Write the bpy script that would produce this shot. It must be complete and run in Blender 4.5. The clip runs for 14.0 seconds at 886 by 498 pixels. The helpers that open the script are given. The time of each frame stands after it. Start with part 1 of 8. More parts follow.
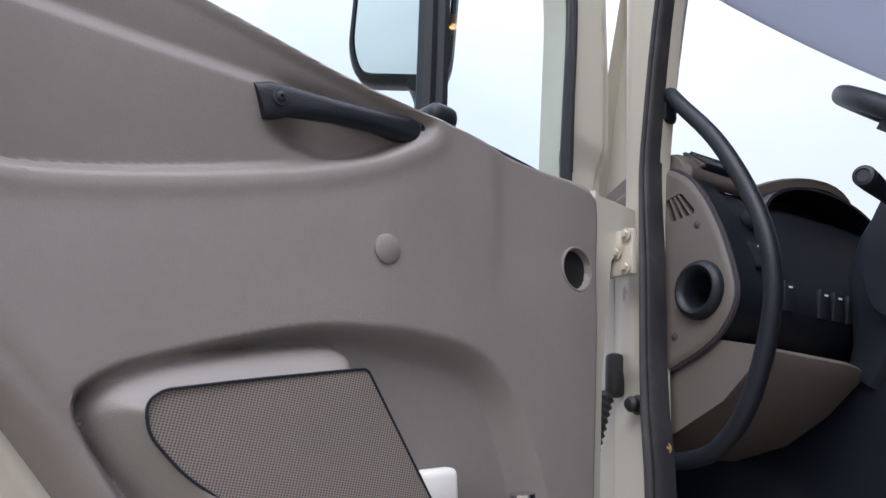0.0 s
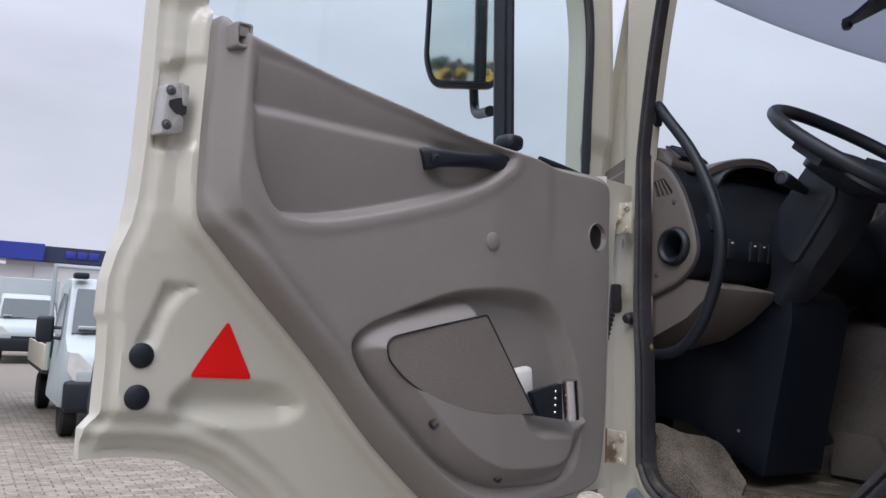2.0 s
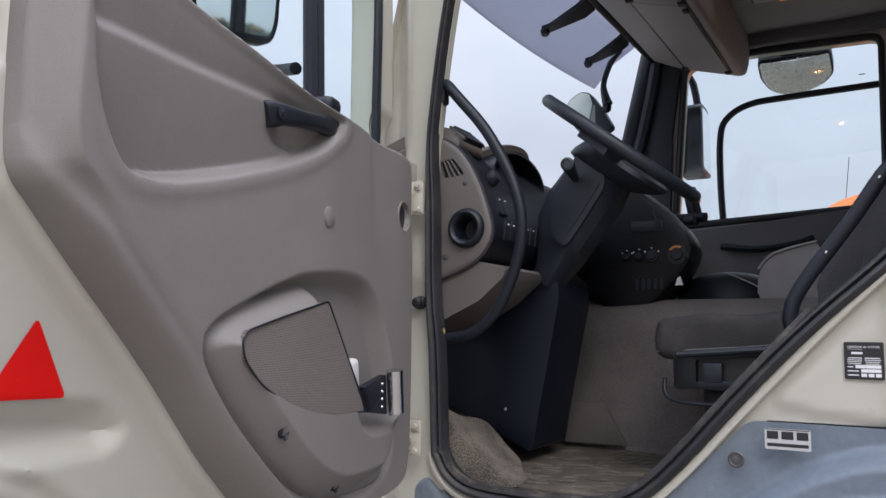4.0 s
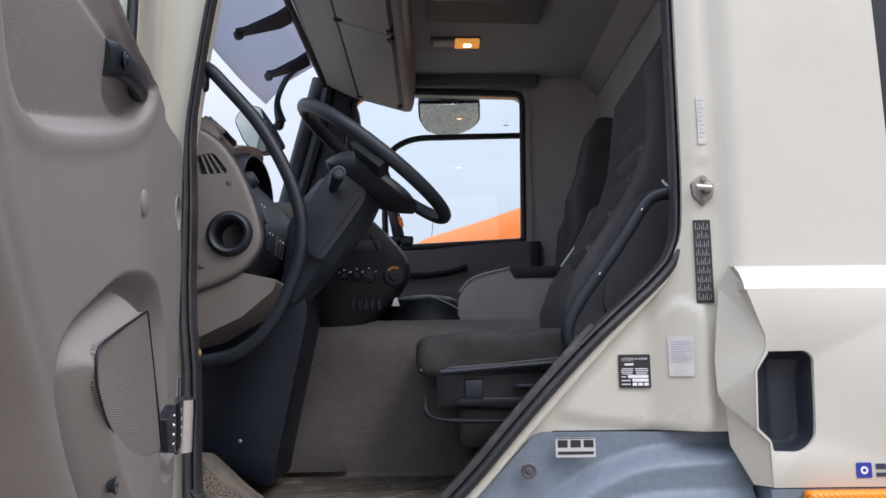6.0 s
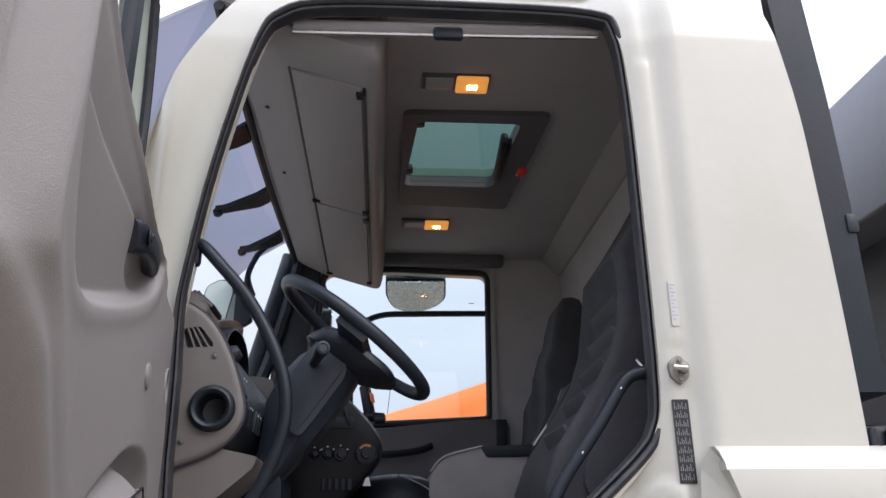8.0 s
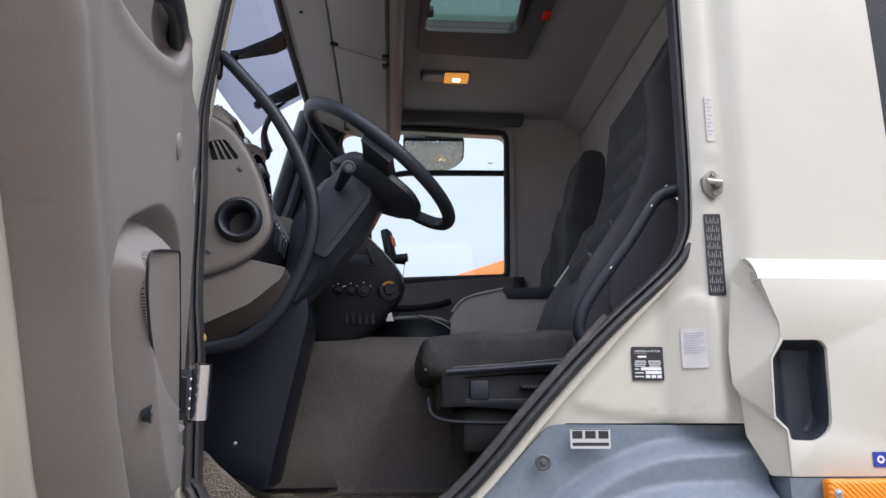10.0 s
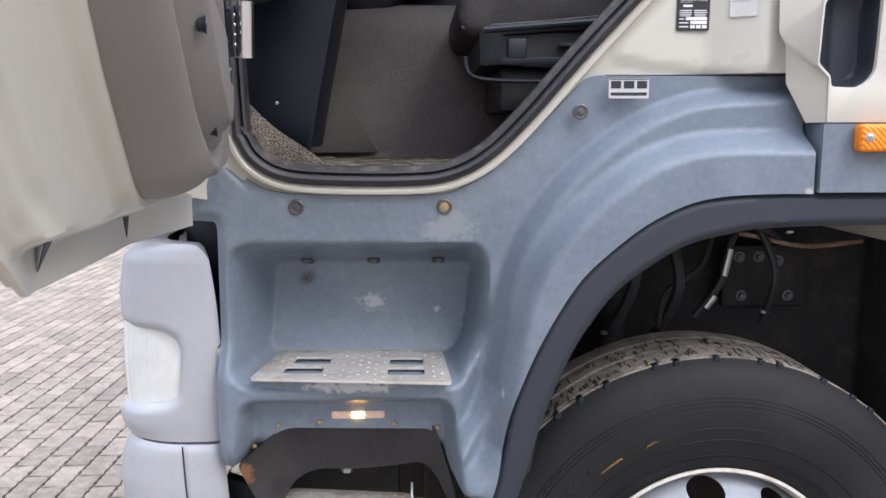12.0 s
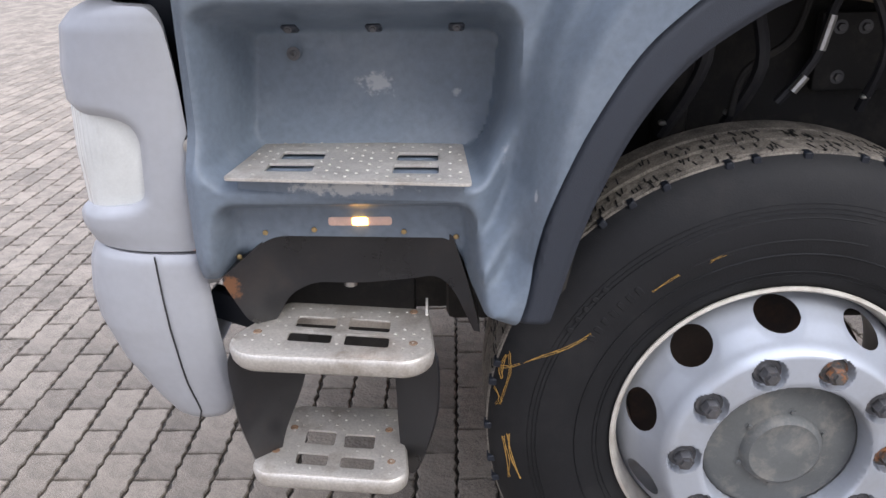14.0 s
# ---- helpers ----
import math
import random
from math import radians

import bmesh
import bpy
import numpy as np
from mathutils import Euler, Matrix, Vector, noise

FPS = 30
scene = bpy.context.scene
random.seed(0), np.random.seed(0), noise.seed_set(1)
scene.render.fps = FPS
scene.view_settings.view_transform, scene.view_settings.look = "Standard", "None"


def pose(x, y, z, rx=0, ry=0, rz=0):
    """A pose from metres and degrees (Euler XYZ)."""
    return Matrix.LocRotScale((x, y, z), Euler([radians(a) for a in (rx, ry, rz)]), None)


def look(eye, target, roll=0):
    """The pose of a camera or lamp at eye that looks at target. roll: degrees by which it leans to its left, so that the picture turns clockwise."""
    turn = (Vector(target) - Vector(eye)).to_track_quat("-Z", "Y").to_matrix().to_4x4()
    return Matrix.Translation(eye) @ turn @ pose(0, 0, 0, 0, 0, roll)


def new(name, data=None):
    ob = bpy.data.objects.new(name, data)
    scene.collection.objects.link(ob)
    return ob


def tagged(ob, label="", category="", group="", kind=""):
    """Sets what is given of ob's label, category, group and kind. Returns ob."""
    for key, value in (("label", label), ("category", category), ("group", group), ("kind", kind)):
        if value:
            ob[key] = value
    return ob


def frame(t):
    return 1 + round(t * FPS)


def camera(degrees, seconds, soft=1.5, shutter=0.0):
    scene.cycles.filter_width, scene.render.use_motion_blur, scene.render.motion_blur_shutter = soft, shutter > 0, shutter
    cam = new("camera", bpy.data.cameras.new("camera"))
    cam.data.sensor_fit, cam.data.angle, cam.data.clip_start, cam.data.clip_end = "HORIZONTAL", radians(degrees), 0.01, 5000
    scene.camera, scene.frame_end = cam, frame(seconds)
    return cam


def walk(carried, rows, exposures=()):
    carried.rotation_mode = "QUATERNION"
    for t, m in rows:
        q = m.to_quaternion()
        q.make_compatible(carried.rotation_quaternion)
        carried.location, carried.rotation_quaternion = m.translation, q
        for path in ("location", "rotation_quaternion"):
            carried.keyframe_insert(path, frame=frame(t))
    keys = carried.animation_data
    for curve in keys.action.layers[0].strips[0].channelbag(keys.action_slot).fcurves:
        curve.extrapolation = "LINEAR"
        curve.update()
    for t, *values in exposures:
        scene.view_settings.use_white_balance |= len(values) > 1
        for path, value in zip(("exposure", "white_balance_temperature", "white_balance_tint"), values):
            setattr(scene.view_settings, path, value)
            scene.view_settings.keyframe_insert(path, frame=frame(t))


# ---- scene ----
cam = camera(58.6, 14.0)
PATH = [
    (0, (0.92, -0.831, 1.744), (-0.787, 0.066, 2.277), 4.0),
    (0.5, (1.134, -0.826, 1.725), (-0.632, 0.002, 2.169), 2.7),
    (1, (1.189, -1.099, 1.74), (-0.511, -0.085, 2.024), 2.6),
    (1.5, (1.314, -1.265, 1.789), (-0.395, -0.248, 2.002), 3.0),
    (2, (1.365, -1.364, 1.814), (-0.335, -0.33, 2.016), 2.7),
    (2.2, (1.35, -1.384, 1.819), (-0.326, -0.309, 2.014), 2.8),
    (4.3, (0.848, -1.547, 1.798), (0.007, 0.256, 1.998), -0.0),
    (4.5, (0.795, -1.525, 1.796), (0.061, 0.325, 1.995), -0.1),
    (5, (0.672, -1.483, 1.788), (0.22, 0.456, 1.979), -0.3),
    (5.5, (0.549, -1.488, 1.787), (0.371, 0.496, 1.973), -0.5),
    (6, (0.469, -1.529, 1.781), (0.494, 0.452, 2.052), -0.6),
    (6.5, (0.438, -1.554, 1.778), (0.556, 0.391, 2.23), -0.7),
    (7, (0.435, -1.57, 1.778), (0.575, 0.335, 2.373), -0.7),
    (7.2, (0.425, -1.571, 1.778), (0.574, 0.32, 2.413), -0.7),
    (9.3, (0.38, -1.518, 1.706), (0.512, 0.344, 2.426), -0.2),
    (9.5, (0.373, -1.504, 1.678), (0.502, 0.372, 2.359), -0.2),
    (10, (0.366, -1.487, 1.626), (0.488, 0.46, 2.067), -0.0),
    (10.3, (0.369, -1.486, 1.608), (0.483, 0.49, 1.895), -0.0),
    (10.5, (0.359, -1.485, 1.607), (0.48, 0.502, 1.8), -0.0),
    (11, (0.352, -1.486, 1.577), (0.457, 0.512, 1.589), -0.0),
    (11.1, (0.347, -1.49, 1.575), (0.455, 0.507, 1.549), -0.1),
    (11.5, (0.341, -1.493, 1.547), (0.429, 0.5, 1.402), -0.0),
    (12, (0.335, -1.494, 1.523), (0.4, 0.484, 1.231), -0.1),
    (12.2, (0.336, -1.488, 1.52), (0.39, 0.479, 1.165), -0.3),
    (12.5, (0.331, -1.478, 1.488), (0.37, 0.476, 1.063), -0.2),
    (13, (0.321, -1.438, 1.45), (0.339, 0.479, 0.88), -0.2),
    (13.3, (0.338, -1.394, 1.419), (0.324, 0.498, 0.772), -0.1),
    (13.5, (0.329, -1.348, 1.42), (0.326, 0.52, 0.706), -0.4),
    (14, (0.374, -1.186, 1.43), (0.342, 0.654, 0.647), -0.8),
]
walk(cam, [(t, look(eye, target, roll)) for t, eye, target, roll in PATH],
     [(0.0, 0.36), (0.5, 0.34), (1.0, 0.32), (1.5, 0.15), (2.0, -0.03), (4.5, 0.24), (6.0, 0.38), (7.0, 0.40), (9.5, 0.46), (10.5, 0.55), (11.0, 0.58), (12.0, 0.68), (13.0, 0.57), (14.0, 0.46)])


# ---- overcast daylight ----
world = bpy.data.worlds.new("world")
scene.world = world
world.use_nodes = True
wn, wl = world.node_tree.nodes, world.node_tree.links
wn.clear()
w_out = wn.new("ShaderNodeOutputWorld")
w_bg = wn.new("ShaderNodeBackground")
w_sky = wn.new("ShaderNodeTexSky")
w_sky.sky_type = "NISHITA"
w_sky.sun_disc = False
w_sky.sun_elevation = radians(40)
w_sky.sun_rotation = radians(138)
w_sky.dust_density = 4.0
w_tc = wn.new("ShaderNodeTexCoord")
w_sep = wn.new("ShaderNodeSeparateXYZ")
wl.new(w_tc.outputs["Generated"], w_sep.inputs[0])
# cloud deck: far brighter overhead than at the horizon
w_ramp = wn.new("ShaderNodeMapRange")
w_ramp.inputs["From Min"].default_value = 0.0
w_ramp.inputs["From Max"].default_value = 1.0
w_ramp.inputs["To Min"].default_value = 6.4
w_ramp.inputs["To Max"].default_value = 40.0
w_pow = wn.new("ShaderNodeMath")
w_pow.operation = "POWER"
w_pow.use_clamp = True
w_pow.inputs[1].default_value = 3.2
wl.new(w_sep.outputs["Z"], w_pow.inputs[0])
wl.new(w_pow.outputs[0], w_ramp.inputs["Value"])
w_noise = wn.new("ShaderNodeTexNoise")
w_noise.inputs["Scale"].default_value = 2.4
w_noise.inputs["Detail"].default_value = 5.0
w_map = wn.new("ShaderNodeMapping")
w_map.inputs["Scale"].default_value = (1.0, 1.0, 3.0)
wl.new(w_tc.outputs["Generated"], w_map.inputs[0])
wl.new(w_map.outputs[0], w_noise.inputs["Vector"])
w_cr = wn.new("ShaderNodeMapRange")
w_cr.inputs["From Min"].default_value = 0.3
w_cr.inputs["From Max"].default_value = 0.7
w_cr.inputs["To Min"].default_value = 0.88
w_cr.inputs["To Max"].default_value = 1.1
wl.new(w_noise.outputs["Fac"], w_cr.inputs["Value"])
w_mul = wn.new("ShaderNodeMath")
w_mul.operation = "MULTIPLY"
wl.new(w_ramp.outputs[0], w_mul.inputs[0])
wl.new(w_cr.outputs[0], w_mul.inputs[1])
w_tint = wn.new("ShaderNodeVectorMath")
w_tint.operation = "SCALE"
w_tint.inputs[0].default_value = (0.938, 0.97, 1.152)
wl.new(w_mul.outputs[0], w_tint.inputs["Scale"])
w_mix = wn.new("ShaderNodeMix")
w_mix.data_type = "RGBA"
w_mix.inputs["Factor"].default_value = 0.9
wl.new(w_sky.outputs[0], w_mix.inputs["A"])
wl.new(w_tint.outputs[0], w_mix.inputs["B"])
wl.new(w_mix.outputs["Result"], w_bg.inputs["Color"])
w_bg.inputs["Strength"].default_value = 0.115
wl.new(w_bg.outputs[0], w_out.inputs[0])

sun = new("sun", bpy.data.lights.new("sun", "SUN"))
sun.data.energy = 1.0
sun.data.angle = radians(25)
sun.data.color = (1.0, 0.97, 0.92)
sun.matrix_world = look((6.0, -6.4, 9.0), (0.3, 0.0, 1.0))


# ---- tools ----
def mat(name, col, rough=0.5, metal=0.0, var=0.1, scale=6.0, grain=0.0, gscale=300.0, spec=0.5, dirt=None, dirt_amt=0.0, dirt_scale=4.0, coat=0.0, wave=None, rnd=0.0, spots=(), bands="DIAGONAL", speck=0.3):
    """A surface with colour variation at two scales, a fine relief and, where asked, dirt patches."""
    m = bpy.data.materials.new(name)
    m.use_nodes = True
    n, l = m.node_tree.nodes, m.node_tree.links
    b = n["Principled BSDF"]
    b.inputs["Roughness"].default_value = rough
    b.inputs["Metallic"].default_value = metal
    b.inputs["Specular IOR Level"].default_value = spec
    b.inputs["Coat Weight"].default_value = coat
    tc = n.new("ShaderNodeTexCoord")
    big = n.new("ShaderNodeTexNoise")
    big.inputs["Scale"].default_value = scale
    big.inputs["Detail"].default_value = 6.0
    big.inputs["Roughness"].default_value = 0.62
    l.new(tc.outputs["Object"], big.inputs["Vector"])
    fine = n.new("ShaderNodeTexNoise")
    fine.inputs["Scale"].default_value = scale * 22
    fine.inputs["Detail"].default_value = 3.0
    l.new(tc.outputs["Object"], fine.inputs["Vector"])
    add = n.new("ShaderNodeMath")
    add.operation = "MULTIPLY_ADD"
    add.inputs[1].default_value = speck
    l.new(fine.outputs["Fac"], add.inputs[0])
    l.new(big.outputs["Fac"], add.inputs[2])
    val = add.outputs[0]
    if rnd:
        oi = n.new("ShaderNodeObjectInfo")
        gi = n.new("ShaderNodeNewGeometry")
        ad = n.new("ShaderNodeMath")
        ad.operation = "ADD"
        l.new(oi.outputs["Random"], ad.inputs[0])
        l.new(gi.outputs["Random Per Island"], ad.inputs[1])
        fr = n.new("ShaderNodeMath")
        fr.operation = "FRACT"
        l.new(ad.outputs[0], fr.inputs[0])
        ma = n.new("ShaderNodeMath")
        ma.operation = "MULTIPLY_ADD"
        ma.inputs[1].default_value = rnd
        l.new(fr.outputs[0], ma.inputs[0])
        l.new(val, ma.inputs[2])
        sh = n.new("ShaderNodeMath")
        sh.operation = "SUBTRACT"
        sh.inputs[1].default_value = rnd / 2
        l.new(ma.outputs[0], sh.inputs[0])
        val = sh.outputs[0]
    rng = n.new("ShaderNodeMapRange")
    rng.inputs["From Min"].default_value = 0.25 + 0.5 * speck
    rng.inputs["From Max"].default_value = 0.75 + 0.5 * speck
    l.new(val, rng.inputs["Value"])
    mix = n.new("ShaderNodeMix")
    mix.data_type = "RGBA"
    mix.inputs["A"].default_value = (*[c * (1 - var) for c in col], 1)
    mix.inputs["B"].default_value = (*[c * (1 + var) for c in col], 1)
    l.new(rng.outputs[0], mix.inputs["Factor"])
    out = mix.outputs["Result"]
    if dirt:
        dn = n.new("ShaderNodeTexNoise")
        dn.inputs["Scale"].default_value = dirt_scale
        dn.inputs["Detail"].default_value = 9.0
        dn.inputs["Roughness"].default_value = 0.7
        l.new(tc.outputs["Object"], dn.inputs["Vector"])
        dr = n.new("ShaderNodeMapRange")
        dr.inputs["From Min"].default_value = 0.5
        dr.inputs["From Max"].default_value = 0.72
        dr.inputs["To Max"].default_value = dirt_amt
        l.new(dn.outputs["Fac"], dr.inputs["Value"])
        dm = n.new("ShaderNodeMix")
        dm.data_type = "RGBA"
        dm.inputs["B"].default_value = (*dirt, 1)
        l.new(dr.outputs[0], dm.inputs["Factor"])
        l.new(out, dm.inputs["A"])
        out = dm.outputs["Result"]
    for c, r, sc, paint in spots:
        # worn patch of its own shape: ragged noise within a soft ellipse
        mp = n.new("ShaderNodeMapping")
        mp.vector_type = "POINT"
        mp.inputs["Location"].default_value = [-q * k for q, k in zip(c, sc)]
        mp.inputs["Scale"].default_value = sc
        l.new(tc.outputs["Object"], mp.inputs[0])
        ln = n.new("ShaderNodeVectorMath")
        ln.operation = "LENGTH"
        l.new(mp.outputs[0], ln.inputs[0])
        sn = n.new("ShaderNodeTexNoise")
        sn.inputs["Scale"].default_value = 60.0
        sn.inputs["Detail"].default_value = 8.0
        sn.inputs["Roughness"].default_value = 0.75
        l.new(tc.outputs["Object"], sn.inputs["Vector"])
        sm = n.new("ShaderNodeMath")
        sm.operation = "MULTIPLY_ADD"
        sm.inputs[1].default_value = -0.55 / r
        l.new(ln.outputs["Value"], sm.inputs[0])
        l.new(sn.outputs["Fac"], sm.inputs[2])
        sr = n.new("ShaderNodeMapRange")
        sr.inputs["From Min"].default_value = 0.20
        sr.inputs["From Max"].default_value = 0.34
        sr.inputs["To Max"].default_value = 0.75
        l.new(sm.outputs[0], sr.inputs["Value"])
        sx = n.new("ShaderNodeMix")
        sx.data_type = "RGBA"
        sx.inputs["B"].default_value = (*paint, 1)
        l.new(sr.outputs[0], sx.inputs["Factor"])
        l.new(out, sx.inputs["A"])
        out = sx.outputs["Result"]
    l.new(out, b.inputs["Base Color"])
    rr = n.new("ShaderNodeMapRange")
    rr.inputs["From Min"].default_value = 0.3
    rr.inputs["From Max"].default_value = 0.7
    rr.inputs["To Min"].default_value = max(0.02, rough - 0.07)
    rr.inputs["To Max"].default_value = min(1.0, rough + 0.07)
    l.new(big.outputs["Fac"], rr.inputs["Value"])
    l.new(rr.outputs[0], b.inputs["Roughness"])
    if grain or wave:
        bump = n.new("ShaderNodeBump")
        bump.inputs["Strength"].default_value = grain or 0.5
        bump.inputs["Distance"].default_value = 0.002
        if wave:
            src = n.new("ShaderNodeTexWave")
            src.inputs["Scale"].default_value = wave
            src.bands_direction = bands
            l.new(tc.outputs["Object"], src.inputs["Vector"])
            l.new(src.outputs["Fac"], bump.inputs["Height"])
        else:
            src = n.new("ShaderNodeTexVoronoi")
            src.inputs["Scale"].default_value = gscale
            l.new(tc.outputs["Object"], src.inputs["Vector"])
            l.new(src.outputs["Distance"], bump.inputs["Height"])
        l.new(bump.outputs[0], b.inputs["Normal"])
    return m


def glass(name, tint=(0.9, 0.95, 0.95), gloss=0.07):
    m = bpy.data.materials.new(name)
    m.use_nodes = True
    n, l = m.node_tree.nodes, m.node_tree.links
    n.remove(n["Principled BSDF"])
    t = n.new("ShaderNodeBsdfTransparent")
    t.inputs[0].default_value = (*tint, 1)
    g = n.new("ShaderNodeBsdfGlossy")
    g.inputs["Roughness"].default_value = 0.02
    x = n.new("ShaderNodeMixShader")
    x.inputs[0].default_value = gloss
    l.new(t.outputs[0], x.inputs[1])
    l.new(g.outputs[0], x.inputs[2])
    l.new(x.outputs[0], n["Material Output"].inputs[0])
    return m


def lit(name, col, power):
    m = bpy.data.materials.new(name)
    m.use_nodes = True
    b = m.node_tree.nodes["Principled BSDF"]
    b.inputs["Base Color"].default_value = (*col, 1)
    b.inputs["Emission Color"].default_value = (*col, 1)
    b.inputs["Emission Strength"].default_value = power
    return m


def to_mesh(name, geo):
    if isinstance(geo, bpy.types.Mesh):
        me = geo
        me.name = name
    else:
        me = bpy.data.meshes.new(name)
        bmesh.ops.recalc_face_normals(geo, faces=geo.faces[:])
        geo.to_mesh(me)
        geo.free()
    me.polygons.foreach_set("use_smooth", [True] * len(me.polygons))
    me.set_sharp_from_angle(angle=radians(42))
    return me


BASE = {}


def thing(name, label, category="", at=(0, 0, 0), group="", kind="", geo=None, material=None, under=None):
    """A thing, or an assembly under a larger thing: one mesh, or an Empty at its base for its parts."""
    ob = new(name, to_mesh(name, geo) if geo else None)
    if geo:
        ob.data.materials.append(material)
        at = (0, 0, 0)
    else:
        ob.location = at
        ob.empty_display_size = 0.05
    BASE[ob] = Vector(at)
    if under:
        ob.parent = under
        ob.matrix_parent_inverse = Matrix.Translation(-BASE[under])
        return tagged(ob, label)
    return tagged(ob, label, category, group, kind)


def part(name, geo, material, parent, label=""):
    while parent.parent and parent.parent.parent:
        parent = parent.parent
    ob = new(name, to_mesh(name, geo))
    ob.data.materials.append(material)
    BASE[ob] = Vector((0, 0, 0))
    ob.parent = parent
    ob.matrix_parent_inverse = Matrix.Translation(-BASE[parent])
    return tagged(ob, label) if label else ob


def smooth(pts, n=6, closed=True):
    """A rounded curve through the corner points."""
    p = np.array(pts, float)
    k = len(p)
    out = []
    last = k if closed else k - 1
    for i in range(last):
        if closed:
            a, b, c, d = p[i - 1], p[i], p[(i + 1) % k], p[(i + 2) % k]
        else:
            a, b, c, d = p[max(i - 1, 0)], p[i], p[i + 1], p[min(i + 2, k - 1)]
        for j in range(n):
            t = j / n
            out.append(0.5 * (2 * b + (c - a) * t + (2 * a - 5 * b + 4 * c - d) * t * t + (3 * b - a - 3 * c + d) * t ** 3))
    if not closed:
        out.append(p[-1])
    return np.array(out)


def fillet(pts, r, n=5):
    """A polygon with its corners rounded by r (one number, or one for each corner)."""
    p = np.array(pts, float)
    k = len(p)
    out = []
    for i in range(k):
        ri = r[i] if isinstance(r, (list, tuple)) else r
        a, b, c = p[i - 1], p[i], p[(i + 1) % k]
        ua, uc = a - b, c - b
        la, lc = np.linalg.norm(ua), np.linalg.norm(uc)
        d = min(ri, la * 0.48, lc * 0.48)
        if d < 1e-5:
            out.append(b)
            continue
        s, e = b + ua / la * d, b + uc / lc * d
        for j in range(n + 1):
            t = j / n
            out.append((1 - t) ** 2 * s + 2 * t * (1 - t) * b + t * t * e)
    return np.array(out)


def sdf(pts, poly):
    """Signed distance to a polygon (negative inside), and the nearest point on it."""
    best = np.full(len(pts), 1e9)
    near = np.zeros((len(pts), 2))
    inside = np.zeros(len(pts), bool)
    for i in range(len(poly)):
        a, b = poly[i - 1], poly[i]
        ab = b - a
        t = np.clip(((pts - a) @ ab) / max(ab @ ab, 1e-12), 0, 1)
        q = a + t[:, None] * ab
        d = np.hypot(*(pts - q).T)
        k = d < best
        best[k], near[k] = d[k], q[k]
        if a[1] != b[1]:
            cross = ((a[1] > pts[:, 1]) != (b[1] > pts[:, 1])) & (pts[:, 0] < (b[0] - a[0]) * (pts[:, 1] - a[1]) / (b[1] - a[1]) + a[0])
            inside ^= cross
    return np.where(inside, -best, best), near


def step(d, a, b):
    """0 at a, 1 at b, eased."""
    t = np.clip((d - a) / (b - a), 0, 1)
    return t * t * (3 - 2 * t)


def bump(p, u, v, r):
    return np.exp(-((p[:, 0] - u) ** 2 + (p[:, 1] - v) ** 2) / (r * r))


def relief(outline, height, place, grid=0.01, holes=(), rim=None):
    """A pressed or moulded sheet: a fine net within an outline, raised by height(points), with its edges folded back to the depth rim."""
    outline = np.array(outline, float)
    lo, hi = outline.min(0) - grid, outline.max(0) + grid
    nx, ny = int((hi[0] - lo[0]) / grid) + 2, int((hi[1] - lo[1]) / grid) + 2
    gx, gy = np.meshgrid(lo[0] + grid * np.arange(nx), lo[1] + grid * np.arange(ny), indexing="ij")
    p = np.stack([gx.ravel(), gy.ravel()], 1)
    d, near = sdf(p, outline)
    for h in holes:
        dh, nh = sdf(p, np.array(h, float))
        k = -dh > d
        d[k], near[k] = -dh[k], nh[k]
    d = d + 0.3 * grid
    inside = (d < 0).reshape(nx, ny)
    cell = inside[:-1, :-1] | inside[1:, :-1] | inside[:-1, 1:] | inside[1:, 1:]
    p = np.where((d > 0)[:, None], near, p)
    ids = np.arange(nx * ny).reshape(nx, ny)
    i, j = np.nonzero(cell)
    quads = np.stack([ids[i, j], ids[i + 1, j], ids[i + 1, j + 1], ids[i, j + 1]], 1)
    used = np.unique(quads)
    remap = np.full(nx * ny, -1)
    remap[used] = np.arange(len(used))
    p, quads = p[used], remap[quads]
    h = height(p)
    verts = [place(u, v, w) for (u, v), w in zip(p, h)]
    faces = [tuple(int(x) for x in q) for q in quads]
    if rim is not None:
        edge = {}
        for q in faces:
            for a, b in zip(q, q[1:] + q[:1]):
                edge[(a, b)] = 1
        border = [e for e in edge if (e[1], e[0]) not in edge]
        back = {}
        for a, b in border:
            for v in (a, b):
                if v not in back:
                    back[v] = len(verts)
                    verts.append(place(p[v][0], p[v][1], rim))
            faces.append((b, a, back[a], back[b]))
    me = bpy.data.meshes.new("relief")
    me.from_pydata(verts, [], faces)
    bm = bmesh.new()
    bm.from_mesh(me)
    bmesh.ops.remove_doubles(bm, verts=bm.verts[:], dist=1e-5)
    bmesh.ops.dissolve_degenerate(bm, edges=bm.edges[:], dist=1e-5)
    bpy.data.meshes.remove(me)
    return bm


def rbox(c, s, bev=0.006, seg=2, turn=None, bm=None):
    """A block with rounded edges: centre, sizes, edge radius, and a turn in degrees (x, y, z)."""
    bm = bm or bmesh.new()
    t = bmesh.new()
    bmesh.ops.create_cube(t, size=1.0, matrix=Matrix.Diagonal((*s, 1)))
    if bev:
        bmesh.ops.bevel(t, geom=t.edges[:], offset=min(bev, min(s) * 0.45), segments=seg, profile=0.5, affect="EDGES")
    m = pose(*c, *(turn or (0, 0, 0)))
    bmesh.ops.transform(t, matrix=m, verts=t.verts[:])
    return add_to(bm, t)


def add_to(bm, t):
    me = bpy.data.meshes.new("t")
    t.to_mesh(me)
    t.free()
    bm.from_mesh(me)
    bpy.data.meshes.remove(me)
    return bm


